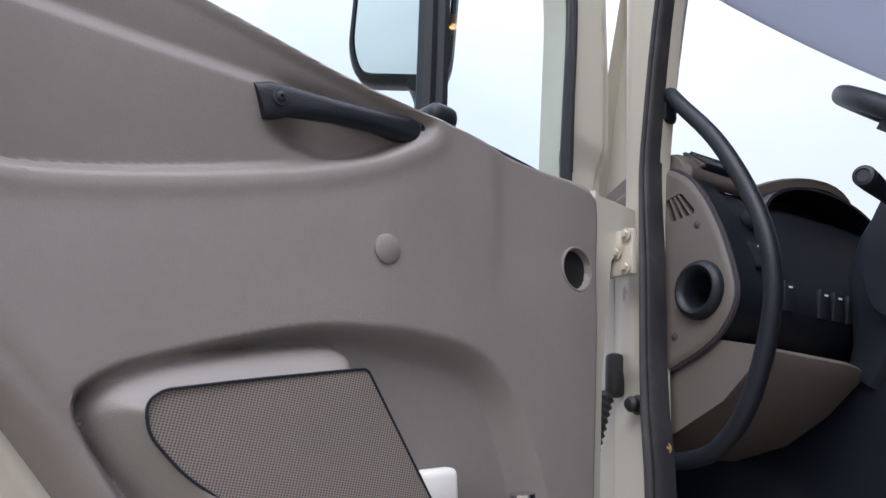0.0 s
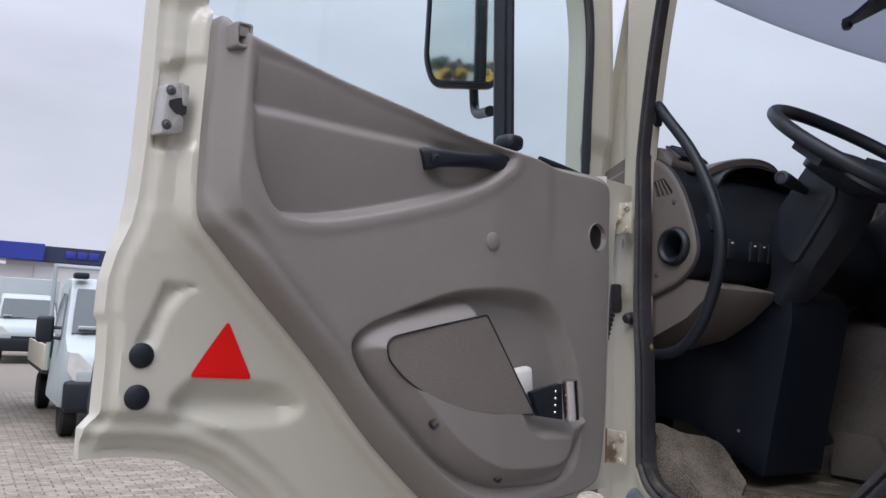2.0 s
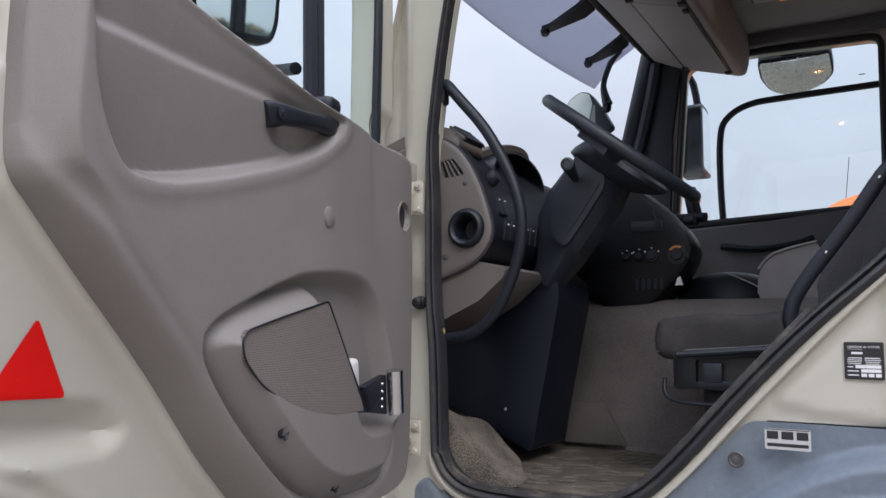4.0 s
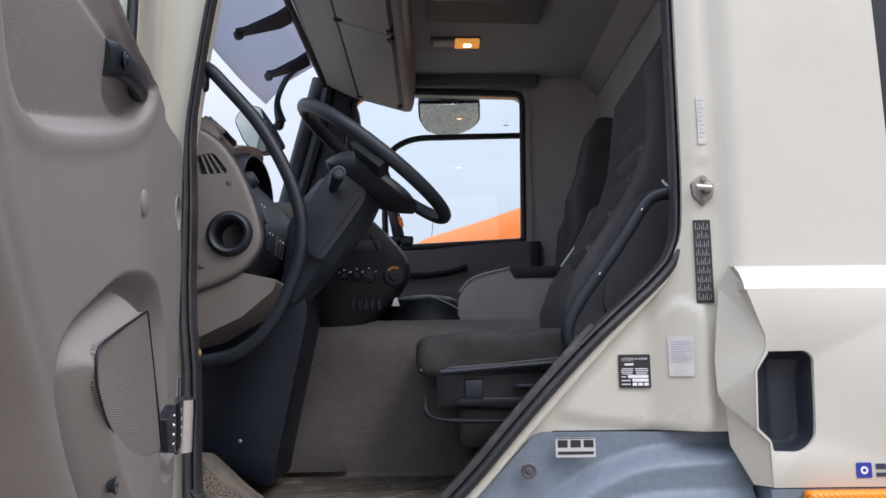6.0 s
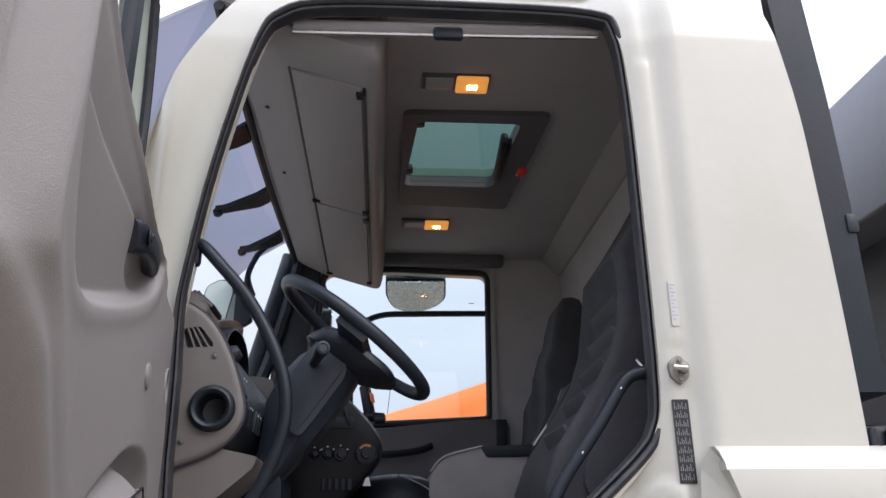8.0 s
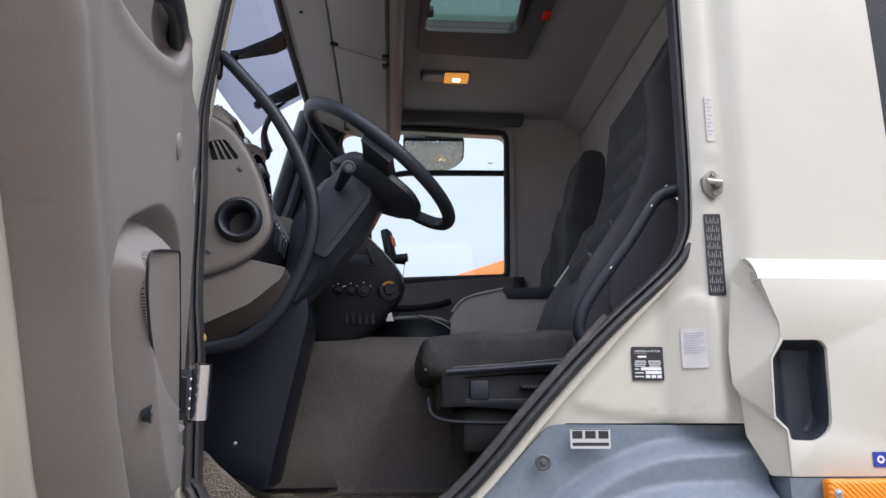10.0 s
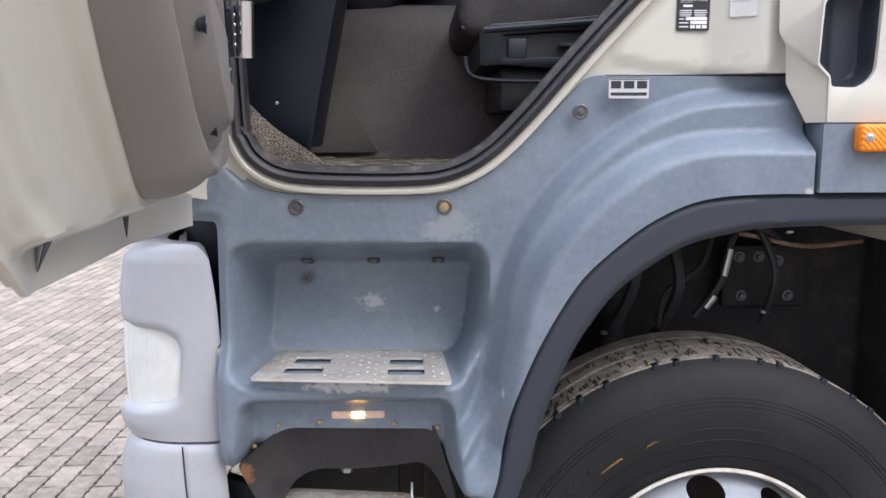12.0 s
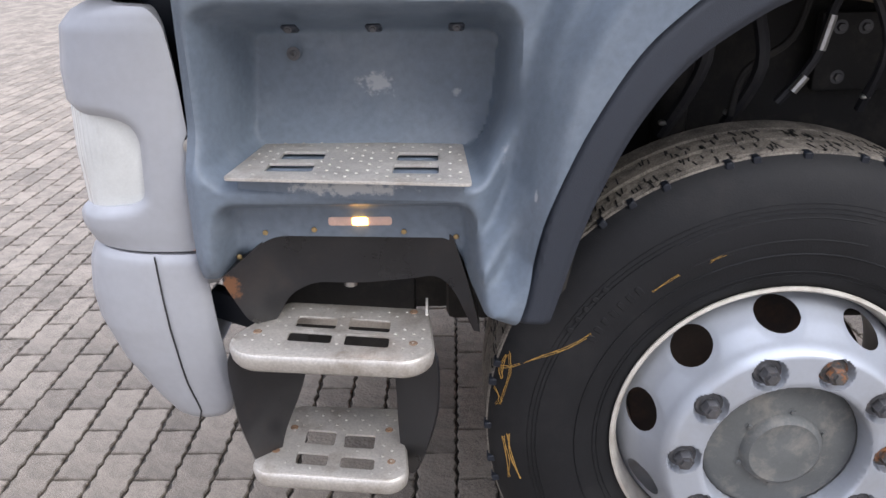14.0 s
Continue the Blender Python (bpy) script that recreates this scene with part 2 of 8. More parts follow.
def tube(pts, r, n=10, per=6, closed=False, bm=None, flat=1.0, curved=True):
    """A round bar along a rounded path; r may be a list along the path."""
    bm = bm or bmesh.new()
    c = smooth(pts, per, closed) if curved else np.array(pts, float)
    k = len(c)
    rr = np.interp(np.linspace(0, 1, k), np.linspace(0, 1, len(r)), r) if isinstance(r, (list, tuple)) else np.full(k, r)
    rings = []
    up = None
    for i in range(k):
        a, b = c[i - 1] if (i or closed) else c[i], c[(i + 1) % k] if (i < k - 1 or closed) else c[i]
        t = Vector(b - a).normalized()
        if up is None:
            up = t.orthogonal().normalized()
        up = (up - t * up.dot(t)).normalized()
        side = t.cross(up)
        rings.append([bm.verts.new(Vector(c[i]) + (up * math.cos(w) + side * math.sin(w) * flat) * rr[i]) for w in [2 * math.pi * q / n for q in range(n)]])
    last = k if closed else k - 1
    for i in range(last):
        a, b = rings[i], rings[(i + 1) % k]
        for q in range(n):
            bm.faces.new((a[q], a[(q + 1) % n], b[(q + 1) % n], b[q]))
    if not closed:
        bm.faces.new(rings[0][::-1])
        bm.faces.new(rings[-1])
    return bm


def lathe(profile, m, n=32, bm=None, close=True):
    """Turned round the local z axis: (radius, height) points, set in the place m."""
    bm = bm or bmesh.new()
    rings = []
    for r, h in profile:
        if r < 1e-6:
            rings.append([bm.verts.new(m @ Vector((0, 0, h)))])
        else:
            rings.append([bm.verts.new(m @ Vector((r * math.cos(2 * math.pi * q / n), r * math.sin(2 * math.pi * q / n), h))) for q in range(n)])
    for a, b in zip(rings, rings[1:]):
        for q in range(n):
            f = [a[q % len(a)], a[(q + 1) % len(a)], b[(q + 1) % len(b)], b[q % len(b)]]
            f = list(dict.fromkeys(f))
            if len(f) > 2:
                bm.faces.new(f)
    return bm


def prism(poly, h0, h1, place, bev=0.0, holes=(), bm=None):
    """A plate cut to an outline, with holes, from depth h0 to h1."""
    bm = bm or bmesh.new()
    t = bmesh.new()
    loops = [poly, *holes]
    edges = []
    for lp in loops:
        vs = [t.verts.new((float(u), float(v), 0)) for u, v in lp]
        edges += [t.edges.new((vs[i - 1], vs[i])) for i in range(len(vs))]
    r = bmesh.ops.triangle_fill(t, use_beauty=True, use_dissolve=False, edges=edges)
    faces = [g for g in r["geom"] if isinstance(g, bmesh.types.BMFace)]
    ex = bmesh.ops.extrude_face_region(t, geom=faces)
    top = {g for g in ex["geom"] if isinstance(g, bmesh.types.BMVert)}
    for v in top:
        v.co.z = 1.0
    bmesh.ops.recalc_face_normals(t, faces=t.faces[:])
    if bev:
        rim = [e for e in t.edges if len(e.link_faces) == 2 and e.verts[0] in top and e.verts[1] in top and abs(e.link_faces[0].normal.z - e.link_faces[1].normal.z) > 0.5]
        for v in t.verts:
            v.co.z *= (h1 - h0)
        bmesh.ops.bevel(t, geom=rim, offset=bev, segments=2, profile=0.5, affect="EDGES", clamp_overlap=True)
    else:
        for v in t.verts:
            v.co.z *= (h1 - h0)
    for v in t.verts:
        v.co = Vector(place(v.co.x, v.co.y, h0 + v.co.z))
    return add_to(bm, t)


def loft(rings, caps=True, bm=None):
    """A skin over closed rings of equal length."""
    bm = bm or bmesh.new()
    vs = [[bm.verts.new(tuple(q)) for q in r] for r in rings]
    n = len(vs[0])
    for a, b in zip(vs, vs[1:]):
        for i in range(n):
            bm.faces.new((a[i], a[(i + 1) % n], b[(i + 1) % n], b[i]))
    if caps:
        bm.faces.new(vs[0][::-1])
        bm.faces.new(vs[-1])
    return bm


def side(u, v, h):
    """The truck's flank: u to the rear, v up, h outwards."""
    return (u, -h, v)


def across(u, v, h):
    """A plane that faces the rear: u across the truck, v up, h to the rear."""
    return (h, u, v)


def flat_xy(u, v, h):
    return (u, v, h)


def facing(c, n):
    """A place whose z axis is n."""
    q = Vector(n).to_track_quat("Z", "Y")
    return Matrix.Translation(c) @ q.to_matrix().to_4x4()


HINGE = np.array([-0.10, -0.07])
OPEN = radians(11)
ALONG = np.array([math.sin(OPEN), -math.cos(OPEN)])
INWARD = np.array([math.cos(OPEN), math.sin(OPEN)])


def on_door(u, v, h):
    """The open door: u from the hinges outwards, v up, h to its inner side."""
    w = u + 0.008 + 0.12 * (0.09 - min(h, 0.09))
    q = HINGE + w * ALONG + h * INWARD
    return (float(q[0]), float(q[1]), float(v + (v - 1.79) * (0.015 + 0.05 * u)))


def screw(c, n, r=0.008, bm=None):
    """A countersunk cross-head screw with its washer."""
    return lathe([(r * 1.7, 0), (r * 1.7, r * 0.25), (r * 1.2, r * 0.35), (r, r * 0.35), (r, r * 0.6), (r * 0.7, r * 0.8), (r * 0.35, r * 0.8), (r * 0.3, r * 0.2), (0, r * 0.2)], facing(c, n), 14, bm)


def hexbolt(c, n, r=0.009, bm=None, washer=True):
    bm = bm or bmesh.new()
    if washer:
        lathe([(r * 1.6, 0), (r * 1.6, r * 0.2), (0, r * 0.2)], facing(c, n), 16, bm)
    return lathe([(r, 0), (r, r * 0.75), (r * 0.85, r * 0.95), (0, r * 0.95)], facing(c, n), 6, bm)


# ---- materials ----
M_WHITE = mat("cream_paint", (0.515, 0.499, 0.435), 0.32, var=0.04, scale=2.0, coat=0.3, dirt=(0.42, 0.36, 0.27), dirt_amt=0.18, dirt_scale=3.0,
              spots=[((0.16, -1.13, 1.615), 0.030, (1, 1, 1), (0.20, 0.11, 0.06)), ((1.00, -0.01, 1.662), 0.009, (1, 1, 1), (0.24, 0.12, 0.06)), ((-0.10, 0.06, 2.05), 0.022, (1.6, 1, 0.6), (0.16, 0.10, 0.06))])
M_TRIM = mat("taupe_plastic", (0.214, 0.196, 0.185), 0.55, var=0.07, scale=5.0, grain=0.16, gscale=620.0)
M_DASH = mat("dark_taupe_dash", (0.135, 0.120, 0.109), 0.5, var=0.06, scale=6.0, grain=0.12, gscale=600.0)
M_TRIM_S = mat("taupe_smooth", (0.214, 0.196, 0.185), 0.48, var=0.06, scale=5.0, grain=0.12, gscale=700.0)
M_BLACK = mat("black_plastic", (0.011, 0.014, 0.021), 0.42, var=0.2, scale=8.0, grain=0.2, gscale=500.0, spec=0.35)
M_DARK = mat("dark_grey_plastic", (0.018, 0.022, 0.031), 0.48, var=0.15, scale=8.0, grain=0.2, gscale=500.0, spec=0.4)
M_RUBBER = mat("black_rubber", (0.022, 0.022, 0.026), 0.55, var=0.2, scale=9.0, dirt=(0.16, 0.14, 0.12), dirt_amt=0.18, dirt_scale=14.0)
M_FLAP = mat("black_flap_rubber", (0.014, 0.014, 0.016), 0.32, var=0.3, scale=7.0, dirt=(0.05, 0.03, 0.02), dirt_amt=0.35, dirt_scale=7.0,
             spots=[((-0.018, 0.05, 0.835), 0.035, (1, 1, 0.7), (0.20, 0.085, 0.035))])
M_SILL = mat("worn_rubber_sill", (0.030, 0.029, 0.030), 0.6, var=0.3, scale=12.0, dirt=(0.23, 0.20, 0.16), dirt_amt=0.55, dirt_scale=26.0, speck=0.8)
M_BLUE = mat("grey_blue_plastic", (0.141, 0.173, 0.213), 0.48, var=0.13, scale=3.5, grain=0.12, gscale=600.0, dirt=(0.30, 0.33, 0.36), dirt_amt=0.26, dirt_scale=6.0,
             speck=0.8, spots=[((0.24, 0.222, 1.150), 0.060, (1, 1, 1.6), (0.42, 0.43, 0.45)), ((0.40, 0.06, 1.338), 0.085, (0.8, 1, 1.3), (0.235, 0.255, 0.275)), ((0.20, 0.0, 1.028), 0.10, (0.55, 1, 4.0), (0.50, 0.50, 0.49)), ((0.42, 0.09, 1.17), 0.030, (1, 1, 0.5), (0.42, 0.43, 0.44)), ((0.455, 0.03, 1.10), 0.055, (2.2, 1, 0.6), (0.33, 0.35, 0.38)), ((0.378, 0.222, 1.135), 0.016, (1, 1, 0.8), (0.40, 0.42, 0.44)), ((0.56, -0.03, 1.22), 0.012, (3, 1, 0.7), (0.50, 0.51, 0.52)), ((0.50, -0.02, 1.02), 0.012, (2, 1, 0.6), (0.45, 0.46, 0.48)), ((0.02, 0.08, 1.19), 0.030, (1, 1, 0.6), (0.38, 0.40, 0.43)), ((1.07, -0.06, 1.41), 0.035, (1, 1, 1), (0.45, 0.45, 0.45))])
M_ARCH = mat("arch_lip_plastic", (0.022, 0.027, 0.038), 0.6, var=0.12, scale=6.0, grain=0.2, gscale=600.0)
M_SILVER = mat("silver_plastic", (0.385, 0.395, 0.42), 0.42, var=0.06, scale=3.0, metal=0.15, dirt=(0.30, 0.29, 0.28), dirt_amt=0.3, dirt_scale=6.0, speck=0.5, spots=[((-0.074, 0.075, 0.894), 0.016, (1, 1, 2.2), (0.55, 0.20, 0.06))])
M_ALU = mat("worn_aluminium", (0.53, 0.50, 0.455), 0.42, metal=0.45, var=0.15, scale=10.0, dirt=(0.22, 0.165, 0.11), dirt_amt=0.8, dirt_scale=9.0, speck=1.0)
M_CHROME = mat("chrome", (0.75, 0.75, 0.76), 0.15, metal=1.0, var=0.06, scale=9.0)
M_STEEL = mat("zinc_steel", (0.50, 0.49, 0.47), 0.38, metal=0.8, var=0.15, scale=20.0, dirt=(0.22, 0.13, 0.07), dirt_amt=0.5, dirt_scale=30.0)
M_RUST = mat("rusty_steel", (0.20, 0.12, 0.07), 0.8, var=0.4, scale=25.0, dirt=(0.45, 0.40, 0.33), dirt_amt=0.6, dirt_scale=20.0)
M_HINGE = mat("painted_hinge", (0.55, 0.52, 0.44), 0.5, var=0.1, scale=15.0, dirt=(0.20, 0.10, 0.04), dirt_amt=0.8, dirt_scale=22.0,
              spots=[((-0.085, 0.016, 2.105), 0.026, (1, 1, 0.7), (0.10, 0.06, 0.03)), ((-0.075, 0.016, 1.54), 0.045, (1, 1, 0.8), (0.16, 0.08, 0.035))])
M_BRASS = mat("brass_screw", (0.42, 0.30, 0.14), 0.45, metal=0.6, var=0.25, scale=40.0)
M_TYRE = mat("tyre_rubber", (0.0115, 0.0118, 0.013), 0.6, spec=0.25, var=0.25, scale=5.0, dirt=(0.04, 0.037, 0.033), dirt_amt=0.3, dirt_scale=5.0, grain=0.15, gscale=300.0)
M_TREAD = mat("dusty_tread", (0.200, 0.178, 0.150), 0.95, var=0.5, scale=14.0, dirt=(0.035, 0.032, 0.03), dirt_amt=0.8, dirt_scale=30.0, grain=1.0, gscale=90.0, speck=1.0)
M_RIM = mat("silver_rim_paint", (0.40, 0.425, 0.465), 0.35, metal=0.35, var=0.06, scale=5.0, dirt=(0.28, 0.26, 0.24), dirt_amt=0.3, dirt_scale=9.0)
M_RIMEDGE = mat("bare_rim_edge", (0.55, 0.52, 0.46), 0.5, metal=0.2, var=0.2, scale=20.0, dirt=(0.25, 0.17, 0.1), dirt_amt=0.4, dirt_scale=24.0)
M_HUB = mat("dusty_hub", (0.105, 0.110, 0.108), 0.6, var=0.2, scale=10.0, dirt=(0.42, 0.37, 0.30), dirt_amt=0.35, dirt_scale=18.0)
M_NUT = mat("dark_nut", (0.10, 0.10, 0.105), 0.5, metal=0.5, var=0.25, scale=30.0, dirt=(0.3, 0.27, 0.24), dirt_amt=0.4, dirt_scale=40.0)
M_ORANGE = mat("orange_paint", (0.85, 0.20, 0.025), 0.35, var=0.05, scale=2.0)
M_AMBER = mat("amber_lens", (0.85, 0.24, 0.012), 0.22, var=0.1, scale=40.0, wave=60.0)
M_RED = mat("red_sticker", (0.74, 0.006, 0.005), 0.55, spec=0.25, var=0.05, scale=10.0)
M_REDL = mat("red_reflector", (0.85, 0.03, 0.015), 0.2, var=0.1, scale=40.0)
M_CARPET = mat("brown_carpet", (0.160, 0.142, 0.134), 0.95, var=0.2, scale=7.0, grain=0.6, gscale=240.0, speck=0.8)
M_MAT = mat("worn_floor_mat", (0.080, 0.067, 0.052), 0.75, var=0.3, scale=9.0, dirt=(0.26, 0.23, 0.19), dirt_amt=0.6, dirt_scale=15.0, grain=0.4, gscale=150.0, speck=0.9)
M_HEAD = mat("ceiling_fleece", (0.37, 0.345, 0.345), 0.95, var=0.06, scale=5.0, grain=0.3, gscale=600.0)
M_HEADD = mat("dark_ceiling_frame", (0.095, 0.094, 0.105), 0.6, var=0.1, scale=6.0)
M_CLOTH = mat("charcoal_cloth", (0.062, 0.061, 0.066), 0.95, var=0.25, scale=9.0, grain=0.6, gscale=500.0)
# worn cloth; its lighter patches put highlights on the creases into the colour
M_CUSH = mat("worn_cushion_cloth", (0.024, 0.022, 0.022), 0.80, var=0.5, scale=14.0, grain=0.4, gscale=400.0, dirt=(0.085, 0.075, 0.070), dirt_amt=0.5, dirt_scale=9.0)
M_CLOTH2 = mat("grey_seat_cloth", (0.095, 0.093, 0.096), 0.95, var=0.2, scale=9.0, grain=0.6, gscale=420.0)
M_WALLIN = mat("cab_wall_fleece", (0.44, 0.42, 0.42), 0.95, var=0.1, scale=6.0, grain=0.4, gscale=400.0)
M_STICK = mat("white_sticker", (0.74, 0.74, 0.76), 0.45, var=0.05, scale=20.0)
M_BLACKST = mat("black_sticker", (0.018, 0.018, 0.020), 0.4, var=0.1, scale=20.0)
M_INK = mat("ink", (0.05, 0.05, 0.10), 0.6, var=0.1, scale=20.0)
M_TARP = mat("dark_grey_body", (0.075, 0.078, 0.088), 0.5, var=0.1, scale=2.0)
# lighter copy of the body grey: light on the tilted board put into colour
M_TARP_LIT = mat("body_grey_lit", (0.150, 0.158, 0.178), 0.5, var=0.08, scale=2.0)
M_YELLOW = mat("digger_yellow", (0.62, 0.33, 0.02), 0.5, var=0.1, scale=2.0)
M_PAPER = mat("white_plastic_case", (0.72, 0.71, 0.69), 0.5, var=0.05, scale=20.0)
M_MIRROR = mat("mirror_glass", (0.85, 0.87, 0.88), 0.03, metal=1.0, var=0.02, scale=3.0)
M_PAVER = mat("concrete_paver", (0.222, 0.193, 0.158), 0.92, var=0.45, scale=16.0, grain=1.0, gscale=90.0, dirt=(0.130, 0.114, 0.096), dirt_amt=0.7, dirt_scale=2.8, rnd=0.28, speck=1.9)
M_JOINT = mat("sandy_joints", (0.055, 0.049, 0.042), 0.95, var=0.35, scale=14.0, grain=0.5, gscale=200.0, speck=0.9)
M_SPEAKER = mat("speaker_cloth", (0.215, 0.188, 0.170), 0.9, var=0.08, scale=6.0)
sn_, sl_n = M_SPEAKER.node_tree.nodes, M_SPEAKER.node_tree.links
s_tc, s_sep, s_com = sn_.new("ShaderNodeTexCoord"), sn_.new("ShaderNodeSeparateXYZ"), sn_.new("ShaderNodeCombineXYZ")
sl_n.new(s_tc.outputs["Object"], s_sep.inputs[0])
sl_n.new(s_sep.outputs["Y"], s_com.inputs["X"])
sl_n.new(s_sep.outputs["Z"], s_com.inputs["Y"])
s_map = sn_.new("ShaderNodeMapping")
s_map.inputs["Rotation"].default_value = (0, 0, radians(6))
s_map.inputs["Scale"].default_value = (300, 390, 1)
sl_n.new(s_com.outputs[0], s_map.inputs[0])
s_vor = sn_.new("ShaderNodeTexVoronoi")
s_vor.voronoi_dimensions = "2D"
s_vor.inputs["Scale"].default_value = 1.0
s_vor.inputs["Randomness"].default_value = 0.0
sl_n.new(s_map.outputs[0], s_vor.inputs["Vector"])
# woven mesh: dark pores between pale threads
s_pore = sn_.new("ShaderNodeMapRange")
s_pore.inputs["From Min"].default_value = 0.22
s_pore.inputs["From Max"].default_value = 0.42
s_pore.inputs["To Min"].default_value = 0.22
sl_n.new(s_vor.outputs["Distance"], s_pore.inputs["Value"])
s_old = sn_["Principled BSDF"].inputs["Base Color"].links[0].from_socket
s_mul = sn_.new("ShaderNodeVectorMath")
s_mul.operation = "SCALE"
sl_n.new(s_old, s_mul.inputs[0])
sl_n.new(s_pore.outputs[0], s_mul.inputs["Scale"])
sl_n.new(s_mul.outputs[0], sn_["Principled BSDF"].inputs["Base Color"])
G_CLEAR = glass("window_glass", gloss=0.035)
G_TINT = glass("green_roof_glass", (0.30, 0.40, 0.37), 0.06)
G_LAMP = mat("headlamp_glass", (0.60, 0.61, 0.59), 0.10, var=0.12, scale=12.0, coat=0.8)
L_WARM = lit("warm_lamp", (1.0, 0.58, 0.22), 20.0)
L_AMBER = lit("step_lamp_bulb", (1.0, 0.50, 0.10), 16.0)
L_DIAL = lit("dial_glow", (0.8, 0.22, 0.08), 0.12)


# ---- ground ----
g = bmesh.new()
bmesh.ops.create_grid(g, x_segments=1, y_segments=1, size=900.0, matrix=Matrix.Translation((0, 0, -0.011)))
thing("ground", "grey concrete block paving of a large vehicle yard", "ground", kind="structure", geo=g, material=M_JOINT)

# ---- cab shell ----
SILL = [(-0.027, 1.545), (-0.017, 1.502), (0.010, 1.459), (0.063, 1.427), (0.148, 1.415), (0.319, 1.413), (0.406, 1.424), (0.482, 1.462),
        (0.558, 1.533), (0.668, 1.657), (0.813, 1.813), (0.926, 1.925), (0.966, 1.985), (0.982, 2.075)]
HEADER = [(0.985, 2.40), (0.983, 2.78), (0.964, 2.96), (0.90, 3.015), (0.60, 3.025), (0.26, 3.02), (0.135, 2.985), (0.080, 2.89), (0.012, 2.58), (-0.024, 2.33), (-0.036, 2.17), (-0.035, 1.85)]
SEAL_LINE = smooth(SILL + HEADER, 4)


def inset(poly, d):
    """The outline moved inwards by d."""
    p = np.array(poly)
    t = np.roll(p, -1, 0) - np.roll(p, 1, 0)
    t /= np.linalg.norm(t, axis=1)[:, None]
    nrm = np.stack([-t[:, 1], t[:, 0]], 1)
    area = 0.5 * np.sum(p[:, 0] * np.roll(p[:, 1], -1) - np.roll(p[:, 0], -1) * p[:, 1])
    return p + nrm * (d if area > 0 else -d)


OPENING = inset(SEAL_LINE, 0.012)
CAB_SIDE = fillet([(-0.125, 1.40), (0.05, 1.378), (0.42, 1.380), (0.51, 1.43), (0.698, 1.634), (1.372, 1.634), (1.376, 2.25), (1.362, 2.72), (1.325, 3.00), (1.24, 3.19),
                   (0.20, 3.19), (0.04, 3.08), (-0.120, 2.80), (-0.200, 2.45), (-0.226, 2.25), (-0.140, 2.12)], [0, 0.02, 0.02, 0.02, 0, 0, 0.2, 0.1, 0.1, 0.12, 0.1, 0.1, 0.1, 0.1, 0.06, 0.04])


def cab_side_height(p):
    x, z = p.T
    h = -0.066 + 0.050 * np.clip((x - 0.895) / 0.095, 0, 1) + 0.026 * step(x, 1.020, 1.078) + 0.0 * z
    h = h - 0.10 * np.clip(z - 2.92, 0, None) - 0.9 * np.clip(z - 2.98, 0, None) ** 2
    # pressed strip beside the latch striker and the shallow shut face below it
    d, _ = sdf(p, fillet([(0.988, 2.16), (1.026, 2.16), (1.026, 2.86), (0.988, 2.86)], 0.012))
    h = h + 0.004 * step(-d, 0.0, 0.010)
    d, _ = sdf(p, fillet([(0.70, 1.665), (0.80, 1.645), (1.01, 1.625), (1.012, 1.86), (0.955, 1.90)], 0.04))
    h = h + 0.008 * step(-d, -0.002, 0.008)
    # the front post turns in towards the screen; a raised pad below the upper hinge
    h = h - 0.055 * step(-x, 0.095, 0.17) * step(z, 2.08, 2.20)
    d, _ = sdf(p, fillet([(-0.116, 1.905), (-0.052, 1.905), (-0.052, 2.068), (-0.112, 2.068)], 0.01))
    h = h + 0.006 * step(-d, -0.002, 0.006)
    return h + 0.0015 * np.sin(x * 5 + 1) * np.cos(z * 4)


cab = thing("truck", "cream white tipper truck parked with its driver's door open", "truck", at=(0.6, 1.0, 0.6))
part("side_panel", relief(CAB_SIDE, cab_side_height, side, 0.012, holes=[OPENING], rim=-0.09), M_WHITE, cab, "cream painted door surround and rear quarter")
# door seal: a rubber bead all round the opening, with a flat inner lip
def seal_path(d):
    """The seal's line, set further in along the sill than up the posts."""
    x, z = SEAL_LINE.T
    k = step(z, 2.0, 1.7)[:, None]
    # along the front post the rubber is pressed narrower
    f = (step(x, 0.14, 0.06) * step(z, 1.75, 1.95))[:, None]
    up = step(z, 2.05, 2.30)[:, None]
    slim = inset(SEAL_LINE, d * 0.45) * up + inset(SEAL_LINE, 0.005 + 0.8 * d) * (1 - up)
    return (inset(SEAL_LINE, d) * (1 - k) + inset(SEAL_LINE, d + 0.015) * k) * (1 - f) + slim * f


def gasket(section):
    """A rubber section carried round the opening: (inset from the seal's line, depth into the cab) points."""
    rings = [[(x, y, z) for x, z in seal_path(d)] for d, y in section]
    b = bmesh.new()
    vs = [[b.verts.new(q) for q in r] for r in rings]
    k, n = len(vs), len(vs[0])
    for i in range(k):
        for j in range(n):
            b.faces.new((vs[i][j], vs[i][(j + 1) % n], vs[(i + 1) % k][(j + 1) % n], vs[(i + 1) % k][j]))
    return b


part("door_seal", gasket([(-0.006, 0.062), (-0.007, 0.044), (-0.003, 0.034), (0.004, 0.030), (0.010, 0.033), (0.013, 0.040), (0.013, 0.060)]), M_RUBBER, cab, "black rubber door seal")
part("seal_lip", gasket([(0.0135, 0.058), (0.0140, 0.042), (0.018, 0.036), (0.023, 0.038), (0.026, 0.046), (0.025, 0.072), (0.020, 0.074), (0.0145, 0.066)]), M_RUBBER, cab, "inner lip of the seal")
low = [(x, 0.050, z) for x, z in inset(smooth(SILL, 3, False)[1:-7], 0.034)[2:-2]]
